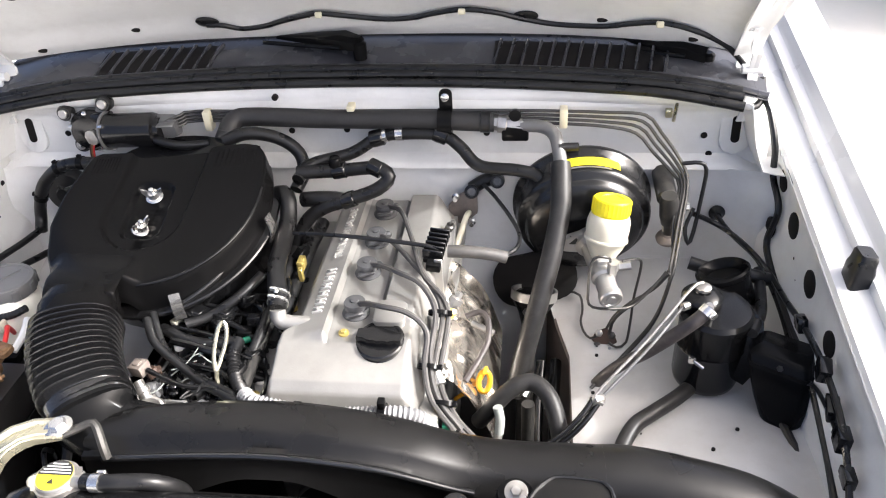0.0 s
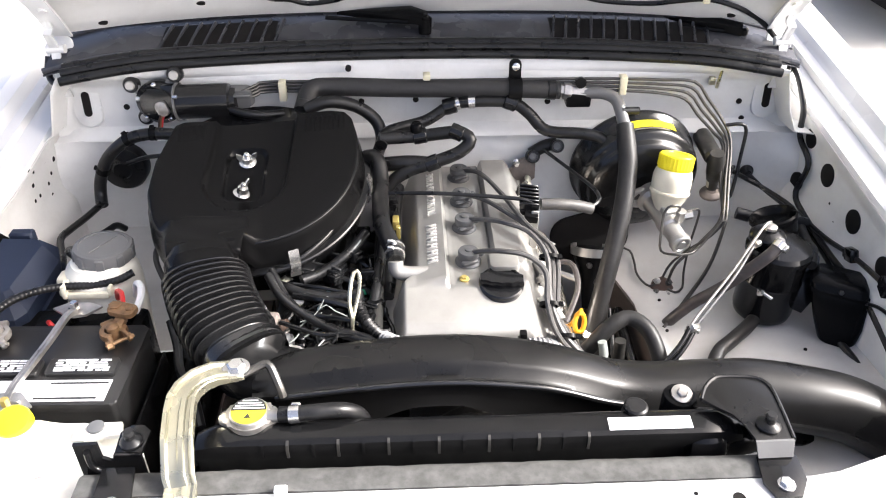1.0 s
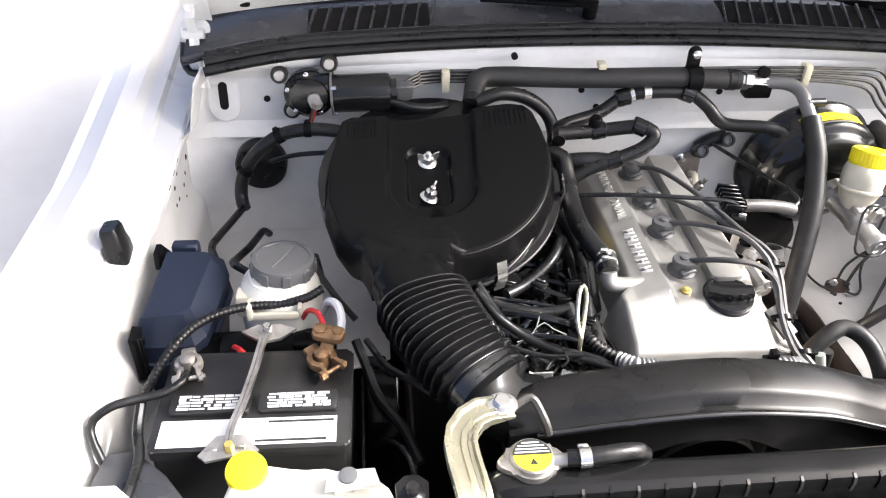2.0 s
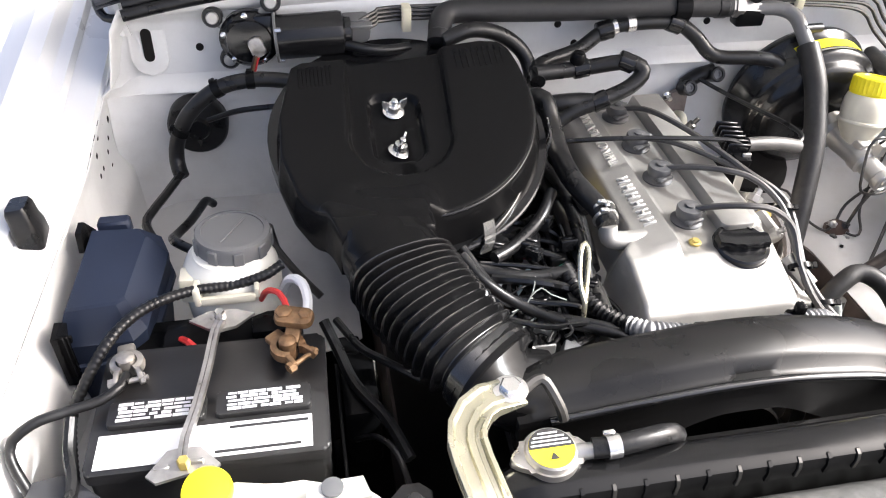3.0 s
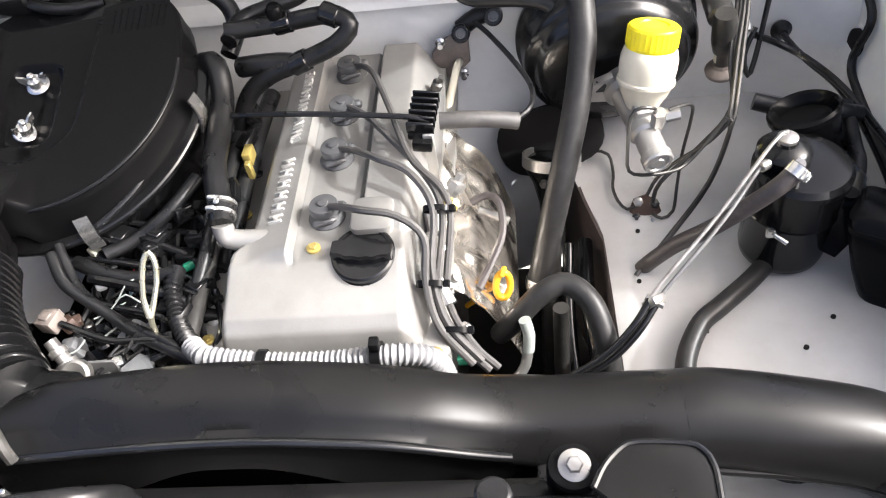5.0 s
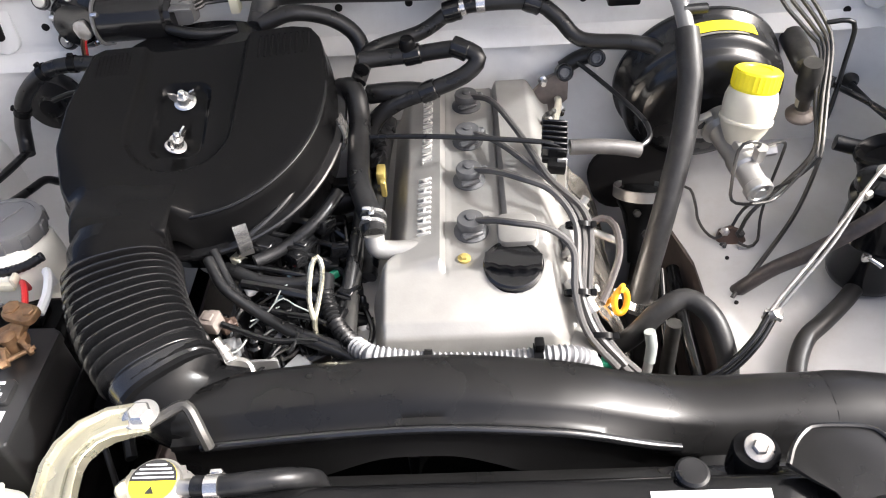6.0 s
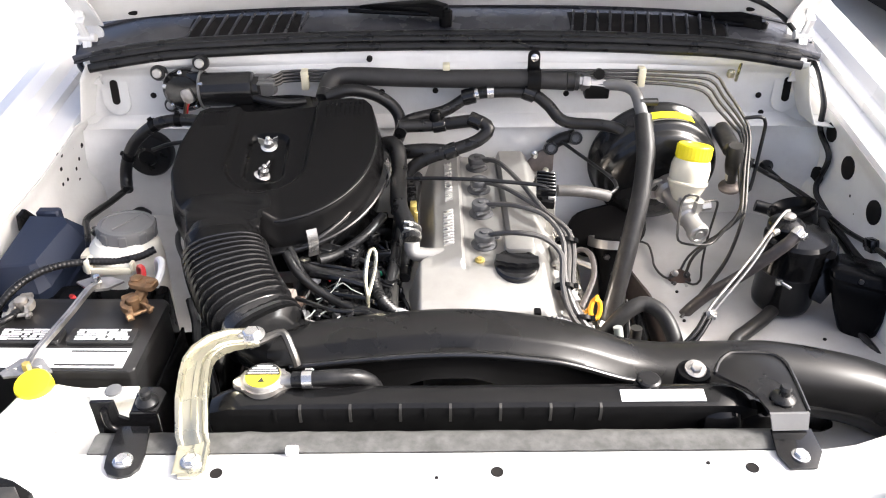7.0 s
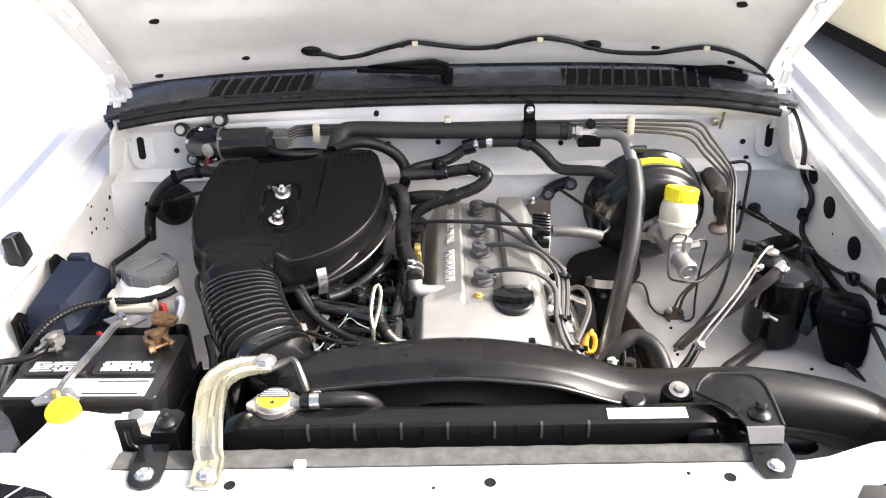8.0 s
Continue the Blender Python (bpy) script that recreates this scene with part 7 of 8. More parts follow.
lathe(bm, [(0.007, 0), (0.007, 0.006), (0.004, 0.007)], mat_to((0.159, 1.103, 1.122), (0.159, 0.5, 1.2)), 14)
part("eye_bolt", bm, STEEL, hb)
bm = bmesh.new()
box(bm, (0.275, 1.095, 1.064), (0.045, 0.026, 0.030), None, 0.004)
lathe(bm, [(0.010, 0), (0.010, 0.008)], mat_to((0.275, 1.09, 1.096), (0.275, 0.9, 1.12)), 14)
alone("union_bracket", bm, PLASTIC, "black clamp bracket at the pipe union", "bracket")
for x, z in ((-0.547, 1.045), (-0.12, 1.050), (-0.02, 1.052), (0.225, 1.045), (0.588, 1.040), (0.60, 1.005), (-0.14, 1.113), (0.01, 1.02)):
    bm = bmesh.new()
    lathe(bm, [(0.0055, -0.004), (0.0055, 0.003), (0.004, 0.004)], mat_to((x, 1.124 if z > 0.99 else 1.110, z), (x, 0, z)), 14)
    part("grommet_plug", bm, HOLE, body)
bm = bmesh.new()
box(bm, (0.525, 1.116, 1.085), (0.012, 0.012, 0.016), None, 0.003)
rod(bm, (0.532, 1.105, 1.075), (0.534, 1.10, 1.115), 0.003, 8)
alone("bleed_fitting", bm, ZINC, "small brass fitting on the firewall", "fitting")

# wiper arms resting on the cowl
for pts in ([(-0.165, 1.262, 1.166), (-0.08, 1.235, 1.168), (-0.03, 1.215, 1.170), (0.0, 1.205, 1.168)], [(0.425, 1.262, 1.150), (0.50, 1.225, 1.153), (0.55, 1.195, 1.155), (0.585, 1.175, 1.152)]):
    bm = bmesh.new()
    rings = []
    for (x, y, z), w, h in zip(pts, (0.006, 0.030, 0.040, 0.034), (0.006, 0.016, 0.022, 0.018)):
        rings.append([(x + w * 0.35 * a, y + w * a, z + b * h) for a, b in ((-0.5, 0), (-0.5, 0.7), (-0.3, 1), (0.3, 1), (0.5, 0.6), (0.5, 0))])
    loft(bm, rings)
    rod(bm, (pts[0][0] - 0.02, pts[0][1] - 0.020, pts[0][2]), (pts[2][0], pts[2][1] - 0.026, pts[2][2] + 0.004), 0.004, 8)
    t = part("wiper_arm", bm, PLASTIC, body, "black wiper arm resting on the cowl panel")
    bm = bmesh.new()
    lathe(bm, [(0.012, -0.02), (0.013, 0.008), (0.008, 0.012)], Matrix.Translation(pts[-1]), 18)
    part("pivot_cap", bm, PLASTIC, t)

# battery leads
hose("battery_lead", [(-0.610, 0.622, BZ + 0.010), (-0.613, 0.606, BZ + 0.012), (-0.630, 0.592, BZ + 0.010), (-0.656, 0.582, BZ + 0.012), (-0.688, 0.568, BZ + 0.014), (-0.708, 0.552, 0.915), (-0.69, 0.52, 0.88), (-0.67, 0.50, 0.80)], 0.0052, RUBBER, "black battery earth lead with a lug", "cable", "cables", 10)
hose("battery_harness", [(-0.676, 0.56, 0.82), (-0.672, 0.605, 0.880), (-0.656, 0.630, 0.909), (-0.634, 0.656, 0.934), (-0.612, 0.682, 0.944), (-0.585, 0.702, 0.947), (-0.550, 0.720, 0.943), (-0.508, 0.729, 0.938), (-0.472, 0.735, 0.942), (-0.450, 0.746, 0.948)], 0.0058, RUBBER, "black corrugated battery harness behind the battery", "wiring loom", "wiring looms", 10, ripple=0.0004, pitch=0.0060)
bm = bmesh.new()
box(bm, (-0.512, 0.717, 0.928), (0.062, 0.007, 0.012), pose(0, 0, 0), 0.003)
box(bm, (-0.545, 0.723, 0.936), (0.008, 0.022, 0.024), None, 0.003)
box(bm, (-0.480, 0.722, 0.934), (0.006, 0.014, 0.014), None, 0.002)
alone("harness_holder", bm, CREAM, "milky plastic harness holder behind the battery", "clip")
hose("battery_wire", [(-0.480, 0.735, 0.905), (-0.468, 0.716, 0.936), (-0.454, 0.698, 0.946), (-0.447, 0.678, 0.942), (-0.446, 0.662, 0.936)], 0.0036, RED, "red battery wire to the corroded clamp", "wire", "loose wires", 8)
hose("battery_wire", [(-0.455, 0.745, 0.905), (-0.442, 0.728, 0.940), (-0.429, 0.710, 0.948), (-0.424, 0.685, 0.944), (-0.427, 0.664, 0.938)], 0.0055, LABELW, "white sleeved battery wire to the corroded clamp", "wire", "loose wires", 8)
hose("steering_line", [(-0.466, 0.94, 0.80), (-0.472, 0.92, 0.87), (-0.467, 0.880, 0.872), (-0.440, 0.830, 0.862), (-0.41, 0.80, 0.84)], 0.005, DARKSTEEL, "thin dark fluid line beside the air cleaner", "pipe", "fluid lines", 8)

# ---- small fittings of the intake side ----
hose("corrugated_sleeve", [(-0.116, 0.720, 0.918), (-0.113, 0.692, 0.918), (-0.101, 0.660, 0.914), (-0.084, 0.632, 0.915), (-0.069, 0.615, 0.918)], 0.0086, RUBBER, "black corrugated wiring sleeve joining the grey loom", "loom tube", seg=12, ripple=0.0020, pitch=0.0065)
el = thing("alloy_elbow", (-0.205, 0.60, 0.87), "bare alloy water elbow with a hexagon plug", "pipe elbow")
bm = bmesh.new()
lathe(bm, [(0.007, 0), (0.007, 0.010), (0.010, 0.011), (0.010, 0.018), (0.0075, 0.019), (0.0075, 0.026), (0.0115, 0.027), (0.0115, 0.040), (0.009, 0.042), (0.009, 0.050), (0.013, 0.052), (0.013, 0.062), (0.010, 0.064)], mat_to((-0.226, 0.628, 0.925), (-0.197, 0.598, 0.890)), 12)
part("elbow", bm, TIE, el)
bm = bmesh.new()
lathe(bm, [(0.015, 0), (0.016, 0.002), (0.016, 0.012), (0.013, 0.014), (0.012, 0.0135)], mat_to((-0.198, 0.604, 0.898), (-0.19, 0.56, 0.95)), 24)
part("end_plug", bm, TIE, el)
bm = bmesh.new()
box(bm, (-0.176, 0.612, 0.888), (0.036, 0.003, 0.040), pose(0, 0, 0), 0.001, 1)
part("plate", bm, DULL, el, "pale folded bracket plate")
rnd = random.Random(12)
for k in range(26):
    x, y = rnd.uniform(-0.225, -0.075), rnd.uniform(0.62, 0.80)
    at = (x, y, 0.862 + rnd.uniform(0, 0.03))
    bm = bmesh.new()
    m = mat_to(at, Vector(at) + Vector((rnd.uniform(-0.5, 0.5), rnd.uniform(-0.8, 0.2), 1)))
    r = rnd.uniform(0.0035, 0.007)
    lathe(bm, [(r * 1.4, -0.02), (r * 1.4, 0), (r, 0.001), (r, 0.006), (r * 0.7, 0.008)], m, 8)
    part("intake_bolt", bm, rnd.choice((STEEL, DARKSTEEL, DARKSTEEL, ALLOYD)), engine)
for k in range(12):
    x, y = rnd.uniform(-0.21, -0.10), rnd.uniform(0.63, 0.76)
    p = Vector((x, y, 0.885 + rnd.uniform(0, 0.02)))
    pts = [p]
    for j in range(4):
        p = p + Vector((rnd.uniform(-0.028, 0.028), rnd.uniform(-0.03, 0.03), rnd.uniform(-0.012, 0.010)))
        pts.append(p)
    hose("wire", pts, rnd.uniform(0.0016, 0.0036), rnd.choice((RUBBER, RUBBER, RUBBER, GREYHOSE)), "thin black wire tangled on the intake side", "wire", "loose wires", 6)
for k, (at, s) in enumerate((((-0.165, 0.68, 0.895), (0.045, 0.03, 0.03)), ((-0.12, 0.64, 0.885), (0.04, 0.03, 0.024)), ((-0.09, 0.70, 0.90), (0.026, 0.03, 0.03)), ((-0.20, 0.77, 0.925), (0.05, 0.03, 0.02)), ((-0.15, 0.77, 0.92), (0.03, 0.04, 0.024)))):
    bm = bmesh.new()
    m = pose(*at, rnd.uniform(-15, 15), rnd.uniform(-15, 15), rnd.uniform(-30, 30))
    box(bm, (0, 0, 0), s, m, 0.003, 2)
    box(bm, (0, 0, s[2] * 0.5), (s[0] * 0.7, s[1] * 0.7, 0.006), m, 0.001, 1)
    alone("plug_connector", bm, GLOSS, "glossy black plastic wiring connector", "connector", "wiring connectors")

# tape junction behind the cam cover
bm = bmesh.new()
tube(bm, [(-0.075, 0.99, 0.99), (-0.05, 0.985, 0.995), (-0.02, 0.985, 0.995), (0.0, 0.98, 0.995)], 0.013, 10)
alone("taped_junction", bm, RUBBER, "black taped junction of hoses behind the cover", "hose joint")

# plate and cable by the battery's front
lb = thing("lamp_bracket", (-0.66, 0.47, 0.84), "dull grey headlamp bracket ahead of the battery", "bracket")
bm = bmesh.new()
prism(bm, [(-0.705, 0.450), (-0.690, 0.530), (-0.660, 0.535), (-0.618, 0.498), (-0.582, 0.452), (-0.582, 0.425), (-0.66, 0.425)], 0.80, 0.895, 0.003)
part("plate", bm, SLAT, lb)
hose("lamp_cable", [(-0.655, 0.575, 0.925), (-0.655, 0.545, 0.912), (-0.648, 0.515, 0.905), (-0.650, 0.475, 0.902), (-0.655, 0.44, 0.898)], 0.006, RUBBER, "black cable hanging over the headlamp bracket", "cable", "cables", 8)
hose("latch_cable", [(-0.625, 0.435, 0.935), (-0.616, 0.405, 0.968), (-0.601, 0.373, 0.968), (-0.588, 0.350, 0.967), (-0.577, 0.325, 0.964)], 0.0018, GREYHOSE, "thin grey wire lying on the support panel", "wire", "loose wires", 6)

# dark harness mass behind the canister
hose("wing_harness", [(0.560, 0.965, 0.892), (0.590, 0.955, 0.888), (0.620, 0.945, 0.893), (0.650, 0.93, 0.895), (0.676, 0.93, 0.888)], 0.011, RUBBER, "thick black taped harness behind the canister", "wiring loom", "wiring looms", 10)
hose("wing_harness", [(0.665, 0.95, 0.89), (0.655, 0.88, 0.885), (0.640, 0.83, 0.90), (0.62, 0.79, 0.90)], 0.009, RUBBER, "black harness running down to the bracket", "wiring loom", "wiring looms", 10)
hose("steering_line", [(0.432, 0.925, 0.775), (0.446, 0.935, 0.800), (0.470, 0.930, 0.835), (0.500, 0.920, 0.870), (0.522, 0.918, 0.905)], 0.0024, DARKSTEEL, "thin dark line from the valve to the pipe bundle", "pipe", "fluid lines", 8)

# harness and connectors low on the inner wing
bm = bmesh.new()
lathe(bm, [(0.013, 0), (0.014, 0.004), (0.008, 0.010), (0.006, 0.016)], mat_to((0.624, 1.098, 0.903), (0.618, 0.9, 0.93)), 20)
alone("grommet", bm, RUBBER, "small black rubber grommet in the firewall corner", "grommet")
hose("wing_harness", [(0.622, 1.085, 0.905), (0.630, 1.058, 0.902), (0.646, 1.038, 0.891), (0.676, 1.00, 0.875), (0.686, 0.930, 0.868), (0.688, 0.860, 0.862), (0.688, 0.80, 0.85)], 0.0042, RUBBER, "thin black harness from the firewall grommet", "wiring loom", "wiring looms", 8)
hose("wing_harness", [(0.686, 0.960, 0.880), (0.689, 0.880, 0.890), (0.690, 0.800, 0.910), (0.689, 0.729, 0.922), (0.686, 0.665, 0.928), (0.683, 0.610, 0.925), (0.680, 0.560, 0.905), (0.676, 0.520, 0.880), (0.67, 0.49, 0.84)], 0.0045, RUBBER, "black taped harness low on the inner wing", "wiring loom", "wiring looms", 8)
hose("wing_harness", [(0.690, 0.728, 0.868), (0.686, 0.690, 0.890), (0.684, 0.650, 0.900), (0.682, 0.615, 0.905)], 0.003, RUBBER, "thin black harness branch with a connector", "wiring loom", "wiring looms", 8)
rnd = random.Random(31)
for at, sz in (((0.688, 0.800, 0.912), (0.014, 0.026, 0.022)), ((0.685, 0.640, 0.912), (0.016, 0.028, 0.022)), ((0.682, 0.592, 0.912), (0.016, 0.030, 0.024)), ((0.684, 0.690, 0.930), (0.016, 0.026, 0.024)), ((0.680, 0.548, 0.895), (0.014, 0.022, 0.020))):
    bm = bmesh.new()
    m = pose(*at, rnd.uniform(-20, 20), rnd.uniform(-10, 10), rnd.uniform(-15, 15))
    box(bm, (0, 0, 0), sz, m, 0.002, 2)
    box(bm, (-0.002, sz[1] * 0.5, 0), (sz[0] * 0.7, sz[1] * 0.4, sz[2] * 0.65), m, 0.001, 1)
    alone("plug_connector", bm, GLOSS, "glossy black connector clipped to the inner wing", "connector", "wiring connectors")

# crowded fittings between the air cleaner and the head
rnd = random.Random(77)
for k in range(46):
    x, y = rnd.uniform(-0.235, -0.065), rnd.uniform(0.605, 0.80)
    at = (x, y, 0.868 + rnd.uniform(0, 0.026))
    m = pose(*at, rnd.uniform(-25, 25), rnd.uniform(-25, 25), rnd.uniform(-60, 60))
    bm = bmesh.new()
    if k % 3:
        sz = (rnd.uniform(0.010, 0.028), rnd.uniform(0.008, 0.020), rnd.uniform(0.010, 0.020))
        box(bm, (0, 0, 0), sz, m, 0.0015, 2)
        box(bm, (sz[0] * 0.2, 0, sz[2] * 0.5), (sz[0] * 0.4, sz[1] * 0.6, 0.006), m, 0.001, 1)
    else:
        r = rnd.uniform(0.004, 0.009)
        lathe(bm, [(r, -0.02), (r, 0.0), (r * 1.3, 0.001), (r * 1.3, 0.006), (r * 0.9, 0.008), (r * 0.8, 0.016), (r * 0.5, 0.018)], m, 14)
    part("intake_fitting", bm, rnd.choice((GLOSS, GLOSS, PLASTIC, GLOSS, ALLOYD, DARKSTEEL, GLOSS)), engine)
for k in range(8):
    x = -0.225 + 0.018 * k
    pts = [(x, 0.80, 0.915 + rnd.uniform(-0.01, 0.01)), (x + rnd.uniform(-0.01, 0.02), 0.76, 0.905), (x + rnd.uniform(-0.01, 0.03), 0.71, 0.90 + rnd.uniform(-0.008, 0.008)), (x + rnd.uniform(0, 0.04), 0.66, 0.89), (x + rnd.uniform(0, 0.05), 0.62, 0.875)]
    hose("wiring_loom", pts, rnd.uniform(0.003, 0.0055), GLOSS if k % 2 else RUBBER, "thin black wiring loom between the runners", "wiring loom", "wiring looms", 8)
# black boxes added to keep the gap between the battery and the bellows dark, with cables
bm = bmesh.new()
box(bm, (-0.375, 0.665, 0.775), (0.045, 0.10, 0.10), pose(0, 0, 0), 0.008)
box(bm, (-0.385, 0.735, 0.80), (0.035, 0.03, 0.03), None, 0.004)
alone("relay_box", bm, PLASTIC, "black filler box added low beside the bellows", "relay")
bm = bmesh.new()
box(bm, (-0.535, 0.700, 0.83), (0.20, 0.075, 0.12), pose(0, 0, 0), 0.010)
box(bm, (-0.56, 0.695, 0.895), (0.05, 0.04, 0.02), None, 0.004)
box(bm, (-0.47, 0.700, 0.895), (0.04, 0.03, 0.016), None, 0.004)
alone("relay_box", bm, PLASTIC, "black filler box added low beside the battery", "relay")
hose("battery_cable", [(-0.41, 0.735, 0.86), (-0.395, 0.70, 0.84), (-0.38, 0.65, 0.835), (-0.35, 0.60, 0.83), (-0.33, 0.55, 0.82)], 0.007, RUBBER, "black taped cable beside the battery", "cable", "cables", 8)
hose("battery_cable", [(-0.395, 0.745, 0.85), (-0.37, 0.70, 0.845), (-0.345, 0.67, 0.85), (-0.30, 0.64, 0.84)], 0.005, RUBBER, "thin black cable below the bellows", "cable", "cables", 8)
hose("battery_cable", [(-0.385, 0.60, 0.80), (-0.365, 0.57, 0.84), (-0.345, 0.54, 0.845), (-0.33, 0.50, 0.80)], 0.0035, RUBBER, "thin looping black cable ahead of the bellows", "cable", "cables", 8)

hose("sensor_lead", [(0.205, 0.845, 0.868), (0.226, 0.850, 0.874), (0.240, 0.835, 0.874), (0.242, 0.800, 0.860), (0.228, 0.765, 0.848), (0.212, 0.735, 0.838)], 0.0048, VAPOUR, "grey-brown sleeved sensor lead beside the heat shield", "lead", "ignition leads", 8)
bm = bmesh.new()
lathe(bm, [(0.0128, -0.005), (0.0145, -0.005), (0.0145, 0.005), (0.0128, 0.005)], mat_to((0.120, 0.597, 0.916), (0.20, 0.597, 0.922)), 20)
box(bm, (0.120, 0.597, 0.936), (0.010, 0.012, 0.012), None, 0.002)
alone("loom_clip", bm, PLASTIC, "black clip round the grey loom tube", "clip")
bm = bmesh.new()
lathe(bm, [(0.0128, -0.004), (0.0140, -0.004), (0.0140, 0.004), (0.0128, 0.004)], mat_to((0.005, 0.596, 0.914), (0.08, 0.596, 0.912)), 20)
alone("loom_clip", bm, PLASTIC, "black clip round the grey loom tube", "clip")
for pts, r in (([(0.35, 0.90, 0.72), (0.345, 0.80, 0.72), (0.35, 0.70, 0.70), (0.352, 0.60, 0.68)], 0.010), ([(0.325, 0.88, 0.74), (0.32, 0.78, 0.70), (0.325, 0.68, 0.66)], 0.008)):
    hose("steering_hose", pts, r, GLOSS, "black hose low beside the chassis rail", "hose", "hoses", 10)
# dirt holes of the wheel arch floor
for x, y in ((0.415, 0.875), (0.47, 0.70), (0.405, 0.79), (0.56, 0.66), (0.60, 0.70), (0.43, 0.66)):
    bm = bmesh.new()
    z = 0.762 + 0.045 * math.exp(-((x - 0.60) / 0.14) ** 2 - ((y - 0.60) / 0.2) ** 2)
    lathe(bm, [(0.0028, -0.006), (0.0028, 0.0025), (0.002, 0.003)], Matrix.Translation((x, y, z)), 12)
    part("floor_plug", bm, HOLE, body)

# small pieces along the support panel
bm = bmesh.new()
box(bm, (-0.176, 0.335, 0.957), (0.014, 0.010, 0.008), None, 0.002)
alone("panel_clip", bm, LABELW, "small white clip on the support panel's edge", "clip")
comb = thing("white_comb", (0.085, 0.385, 0.91), "small white comb-shaped clip below the radiator tank", "clip")
bm = bmesh.new()
box(bm, (0.085, 0.386, 0.914), (0.044, 0.004, 0.004), None, 0.001)
part("back", bm, LABELW, comb)
for k in range(6):
    bm = bmesh.new()
    box(bm, (0.066 + 0.0076 * k, 0.382, 0.914), (0.003, 0.010, 0.003), None, 0.0005, 1)
    part("tooth", bm, LABELW, comb)
# tape wraps and clips on the hoses behind the engine
for at, way, r in (((0.041, 1.085, 1.055), (0.08, 0.0, 0.02), 0.0145), ((0.151, 1.085, 1.061), (0.06, -0.01, -0.02), 0.0145), ((0.05, 1.010, 1.040), (0.03, -0.01, -0.01), 0.0135), ((-0.014, 1.020, 1.029), (0.06, 0, 0.01), 0.0135), ((0.006, 0.980, 0.997), (-0.05, 0, -0.02), 0.0135)):
    bm = bmesh.new()
    lathe(bm, [(r * 0.9, -0.012), (r, -0.011), (r * 1.04, -0.003), (r, 0.004), (r * 1.03, 0.010), (r * 0.9, 0.012)], mat_to(at, Vector(at) + Vector(way)), 20)
    part("tape_wrap", bm, GLOSS, clipped if r > 0.014 else looped, "black tape wrapped round the hose")
bm = bmesh.new()
lathe(bm, [(0.011, -0.012), (0.011, 0.004), (0.008, 0.008), (0.004, 0.009)], mat_to((-0.02, 1.02, 1.046), (-0.02, 1.0, 1.2)), 16)
alone("hose_clip", bm, PLASTIC, "black clip standing on the heater hose", "clip")
# fittings between head and firewall
for at, b, r, mt in (((0.158, 1.0, 0.915), (0.175, 0.99, 0.95), 0.006, DARKSTEEL), ((0.175, 0.80, 0.905), (0.195, 0.785, 0.93), 0.007, BRASS), ((0.160, 0.745, 0.915), (0.178, 0.735, 0.935), 0.006, ALLOYD), ((0.182, 0.82, 0.90), (0.20, 0.835, 0.925), 0.009, ALLOYD), ((0.175, 0.70, 0.89), (0.195, 0.695, 0.91), 0.008, ALLOYD), ((0.19, 0.66, 0.86), (0.205, 0.65, 0.88), 0.007, DARKSTEEL)):
    bm = bmesh.new()
    h = (Vector(b) - Vector(at)).length
    lathe(bm, [(r * 0.8, 0), (r * 0.8, h * 0.4), (r * 1.25, h * 0.42), (r * 1.25, h * 0.7), (r * 0.6, h * 0.75), (r * 0.6, h)], mat_to(at, b), 8)
    part("head_fitting", bm, mt, engine)
bm = bmesh.new()
tube(bm, [(0.192, 1.088, 0.902), (0.190, 1.062, 0.912), (0.183, 1.035, 0.900), (0.172, 1.00, 0.872), (0.165, 0.985, 0.85)], 0.0055, 10)
alone("heater_pipe", bm, CREAM, "short pale heater pipe from the flange", "pipe", "fluid lines")
bm = bmesh.new()
box(bm, (0.200, 0.622, 0.868), (0.016, 0.012, 0.012), pose(0, 0, 0), 0.002)
alone("plug_connector", bm, GREEN, "small green plastic wiring connector", "connector", "wiring connectors")
# slack loom along the head's intake side
hose("wiring_loom", [(-0.085, 0.93, 0.93), (-0.078, 0.86, 0.935), (-0.082, 0.78, 0.93), (-0.088, 0.72, 0.915), (-0.095, 0.67, 0.90)], 0.0085, RUBBER, "black taped loom along the cam cover", "wiring loom", "wiring looms", 10)

for at, way in (((-0.522, 1.030, 1.026), (-0.04, 0, -0.02)), ((-0.477, 1.030, 1.036), (-0.05, 0, 0)), ((-0.580, 1.030, 0.965), (-0.02, 0, -0.04))):
    bm = bmesh.new()
    lathe(bm, [(0.0105, -0.006), (0.0122, -0.005), (0.0122, 0.005), (0.0105, 0.006)], mat_to(at, Vector(at) + Vector(way)), 18)
    box(bm, (0.0, 0.013, 0), (0.006, 0.006, 0.008), mat_to(at, Vector(at) + Vector(way)), 0.001, 1)
    alone("hose_clip", bm, PLASTIC, "black clip on the vacuum hose", "clip", "hose clips")
hose("reservoir_hose", [(-0.553, 0.800, 0.935), (-0.580, 0.830, 0.930), (-0.582, 0.860, 0.915), (-0.570, 0.900, 0.905), (-0.562, 0.940, 0.895), (-0.556, 0.968, 0.888), (-0.550, 0.985, 0.870)], 0.0060, RUBBER, "short black return hose behind the reservoir", "hose", "hoses", 10)
hose("wire", [(-0.565, 0.685, 0.905), (-0.555, 0.672, 0.912), (-0.548, 0.668, 0.905)], 0.004, RED, "short red wire end behind the battery", "wire", "loose wires", 6)
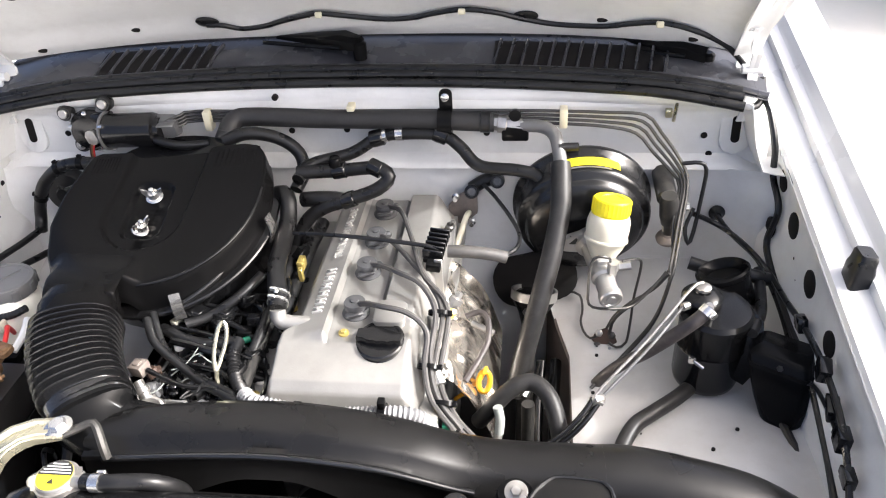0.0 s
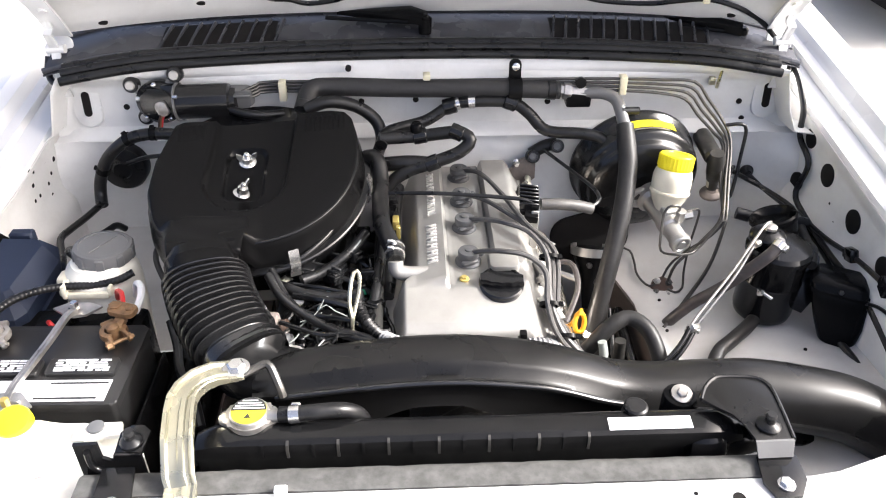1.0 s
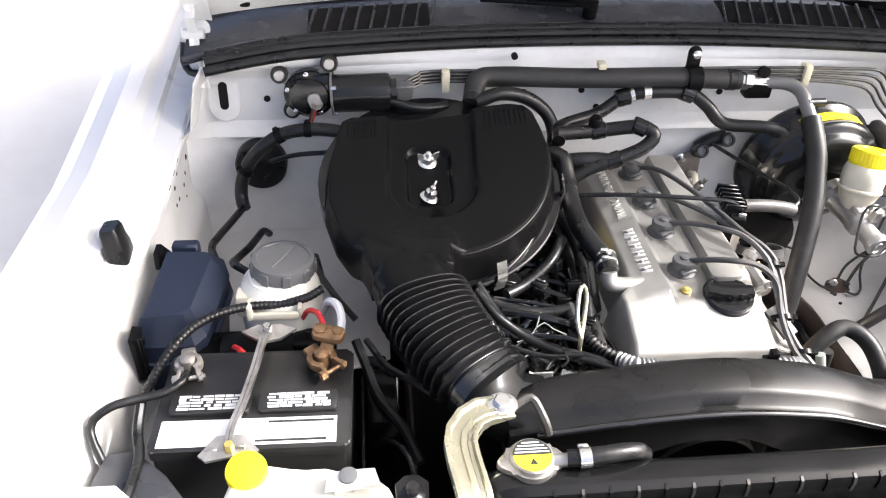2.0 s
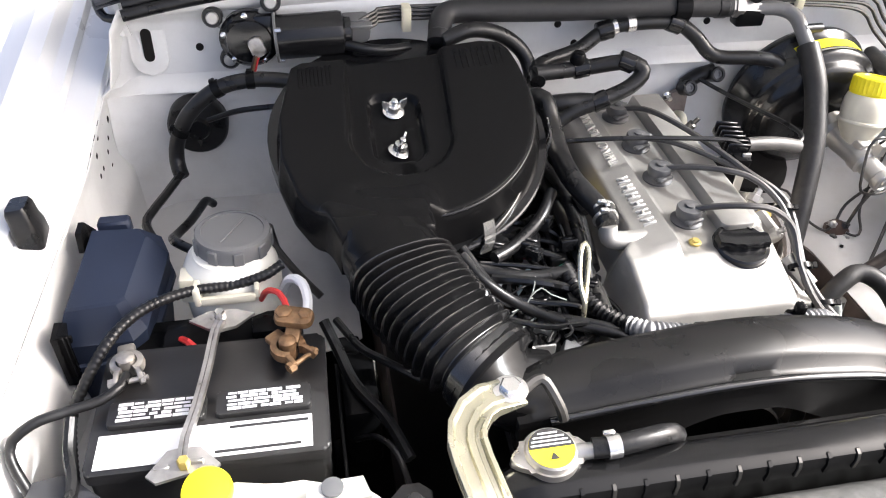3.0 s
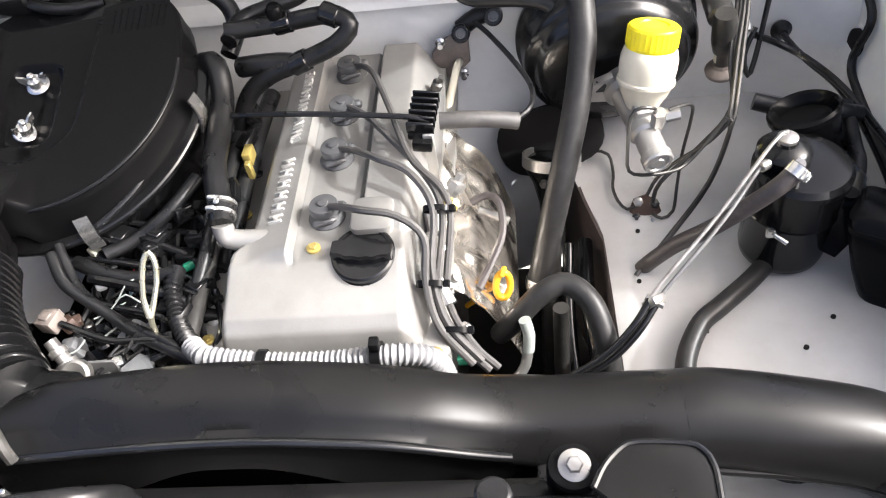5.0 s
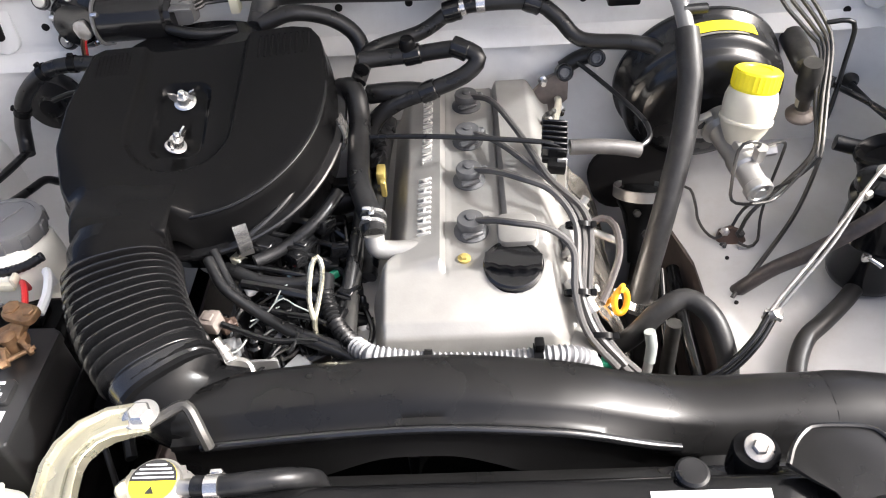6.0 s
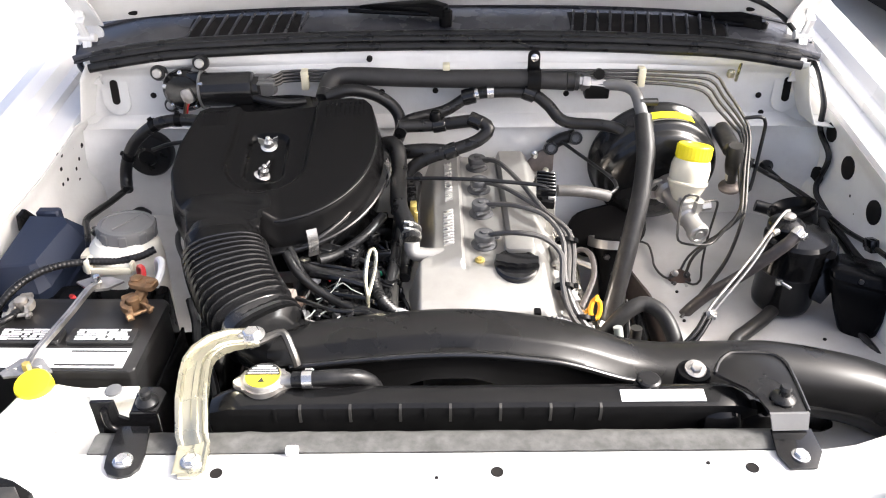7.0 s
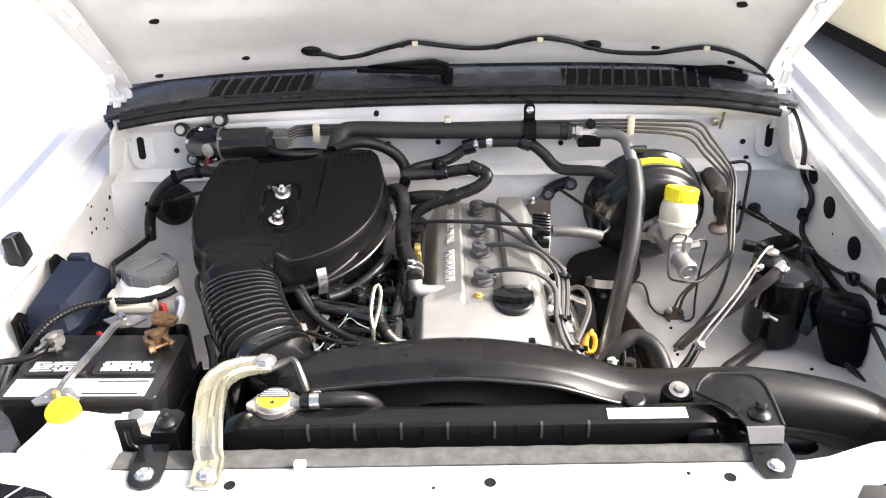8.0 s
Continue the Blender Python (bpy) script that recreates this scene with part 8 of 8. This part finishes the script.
# crossing looms and a bright bracket beside the runners
hose("wiring_loom", [(-0.235, 0.735, 0.925), (-0.19, 0.715, 0.922), (-0.15, 0.712, 0.918), (-0.115, 0.715, 0.920)], 0.0085, RUBBER, "black taped loom crossing the runners", "wiring loom", "wiring looms", 10)
hose("vacuum_pipe", [(-0.235, 0.745, 0.945), (-0.20, 0.760, 0.958), (-0.165, 0.795, 0.972), (-0.145, 0.83, 0.985)], 0.0052, GLOSS, "glossy black vacuum pipe below the air cleaner", "pipe", "fluid lines", 10)
hose("wire", [(-0.158, 0.705, 0.925), (-0.162, 0.695, 0.930), (-0.168, 0.680, 0.924), (-0.180, 0.668, 0.916), (-0.196, 0.664, 0.912)], 0.0009, WIREWHITE, "loose thin white wire on the intake side", "wire", "loose wires", 6)
hose("wire", [(-0.170, 0.676, 0.924), (-0.158, 0.681, 0.929), (-0.146, 0.678, 0.920), (-0.128, 0.672, 0.914)], 0.0009, WIREWHITE, "loose thin white wire on the intake side", "wire", "loose wires", 6)
hose("wire", [(-0.222, 0.628, 0.912), (-0.212, 0.622, 0.908), (-0.200, 0.626, 0.912), (-0.194, 0.634, 0.916)], 0.0010, WIREWHITE, "loose thin white wire on the intake side", "wire", "loose wires", 6)

# looms and pipes crowding the head's intake side
rnd = random.Random(202)
for k in range(7):
    y = 0.83 - 0.03 * k
    hose("wiring_loom", [(-0.215 + rnd.uniform(-0.01, 0.01), y, 0.925), (-0.165, y - 0.012 + rnd.uniform(-0.01, 0.01), 0.922 + rnd.uniform(-0.008, 0.006)), (-0.12, y - 0.02, 0.915), (-0.09, y - 0.03 + rnd.uniform(-0.01, 0.01), 0.90)], rnd.uniform(0.003, 0.006), rnd.choice((GLOSS, RUBBER)), "thin black loom crossing to the injectors", "wiring loom", "wiring looms", 8)
for at, sz, mt, lb in (((-0.205, 0.800, 0.935), (0.03, 0.022, 0.018), GLOSS, "black"), ((-0.125, 0.795, 0.935), (0.022, 0.026, 0.018), GLOSS, "black"), ((-0.150, 0.742, 0.930), (0.02, 0.016, 0.014), GLOSS, "black"), ((-0.10, 0.76, 0.925), (0.022, 0.016, 0.016), GLOSS, "black"), ((-0.228, 0.765, 0.905), (0.017, 0.015, 0.022), CREAM, "cream"), ((-0.235, 0.653, 0.925), (0.022, 0.020, 0.018), FLANGE, "brown")):
    bm = bmesh.new()
    m = pose(*at, rnd.uniform(-20, 20), rnd.uniform(-20, 20), rnd.uniform(-50, 50))
    box(bm, (0, 0, 0), sz, m, 0.002, 2)
    box(bm, (0, sz[1] * 0.55, 0), (sz[0] * 0.6, sz[1] * 0.3, sz[2] * 0.6), m, 0.001, 1)
    box(bm, (0, 0, sz[2] * 0.5), (sz[0] * 0.5, sz[1] * 0.5, 0.004), m, 0.0008, 1)
    alone("plug_connector", bm, mt, "small %s plastic wiring connector" % lb, "connector", "wiring connectors")
# pale blue twisted pair and a sleeved plug beside the runners
for k in (0, 1):
    hose("wire", [(-0.158 - 0.004 * k, 0.729, 0.917), (-0.163 + 0.004 * k, 0.722, 0.912), (-0.169 - 0.003 * k, 0.717, 0.906), (-0.174 + 0.003 * k, 0.712, 0.900), (-0.181 - 0.002 * k, 0.706, 0.890)], 0.0019, PALEBLUE, "pale blue twisted wire beside the intake runners", "wire", "loose wires", 6)
hose("plug_sleeve", [(-0.222, 0.760, 0.907), (-0.205, 0.752, 0.909), (-0.185, 0.745, 0.908), (-0.165, 0.742, 0.902)], 0.0078, GLOSS, "glossy black sleeve behind a cream plug", "sleeve", "wiring looms", 10)
# headlamp housings showing at the front corners of the support panel
for sx, out in ((-1, [(-0.62, 0.302), (-0.506, 0.299), (-0.478, 0.296), (-0.450, 0.287), (-0.425, 0.272), (-0.418, 0.20), (-0.62, 0.20)]), (1, [(0.62, 0.288), (0.472, 0.283), (0.447, 0.273), (0.434, 0.262), (0.428, 0.20), (0.62, 0.20)])):
    lamp = thing("headlamp", (sx * 0.52, 0.25, 0.88), "black headlamp housing ahead of the white support panel", "headlamp", "headlamps")
    bm = bmesh.new()
    prism(bm, out, 0.88, 0.9715, 0.003)
    part("housing", bm, PLASTIC, lamp)
    bm = bmesh.new()
    prism(bm, [(sx * 0.474, 0.262), (sx * 0.462, 0.272), (sx * 0.440, 0.273), (sx * 0.428, 0.258), (sx * 0.424, 0.228), (sx * 0.470, 0.226)], 0.968, 0.979, 0.003)
    part("adjuster_bracket", bm, DARKSTEEL, lamp, "dark grey adjuster bracket")
hose("wire", [(-0.482, 0.268, 0.980), (-0.472, 0.290, 0.976), (-0.456, 0.322, 0.973), (-0.440, 0.346, 0.972), (-0.424, 0.353, 0.970)], 0.0010, TIE, "thin grey wire lying on the support panel", "wire", "loose wires", 6)
# taped looms and plugs lying in the gap beside the cam cover
hose("wiring_loom", [(-0.055, 1.01, 0.930), (-0.061, 0.94, 0.926), (-0.064, 0.87, 0.920), (-0.067, 0.80, 0.908), (-0.072, 0.74, 0.895)], 0.0115, RUBBER, "thick black taped loom close beside the cam cover", "wiring loom", "wiring looms", 10)
hose("wiring_loom", [(-0.076, 1.00, 0.905), (-0.080, 0.90, 0.905), (-0.080, 0.82, 0.898), (-0.084, 0.74, 0.888)], 0.010, GLOSS, "glossy black loom low beside the cam cover", "wiring loom", "wiring looms", 10)
for y, turn in ((0.955, 12), (0.905, -18), (0.815, 8)):
    bm = bmesh.new()
    m = pose(-0.066, y, 0.940, 8, -12, turn)
    box(bm, (0, 0, 0), (0.018, 0.026, 0.014), m, 0.002, 2)
    box(bm, (0, 0.015, 0), (0.012, 0.010, 0.010), m, 0.001, 1)
    alone("plug_connector", bm, GLOSS, "glossy black connector clipped beside the cam cover", "connector", "wiring connectors")
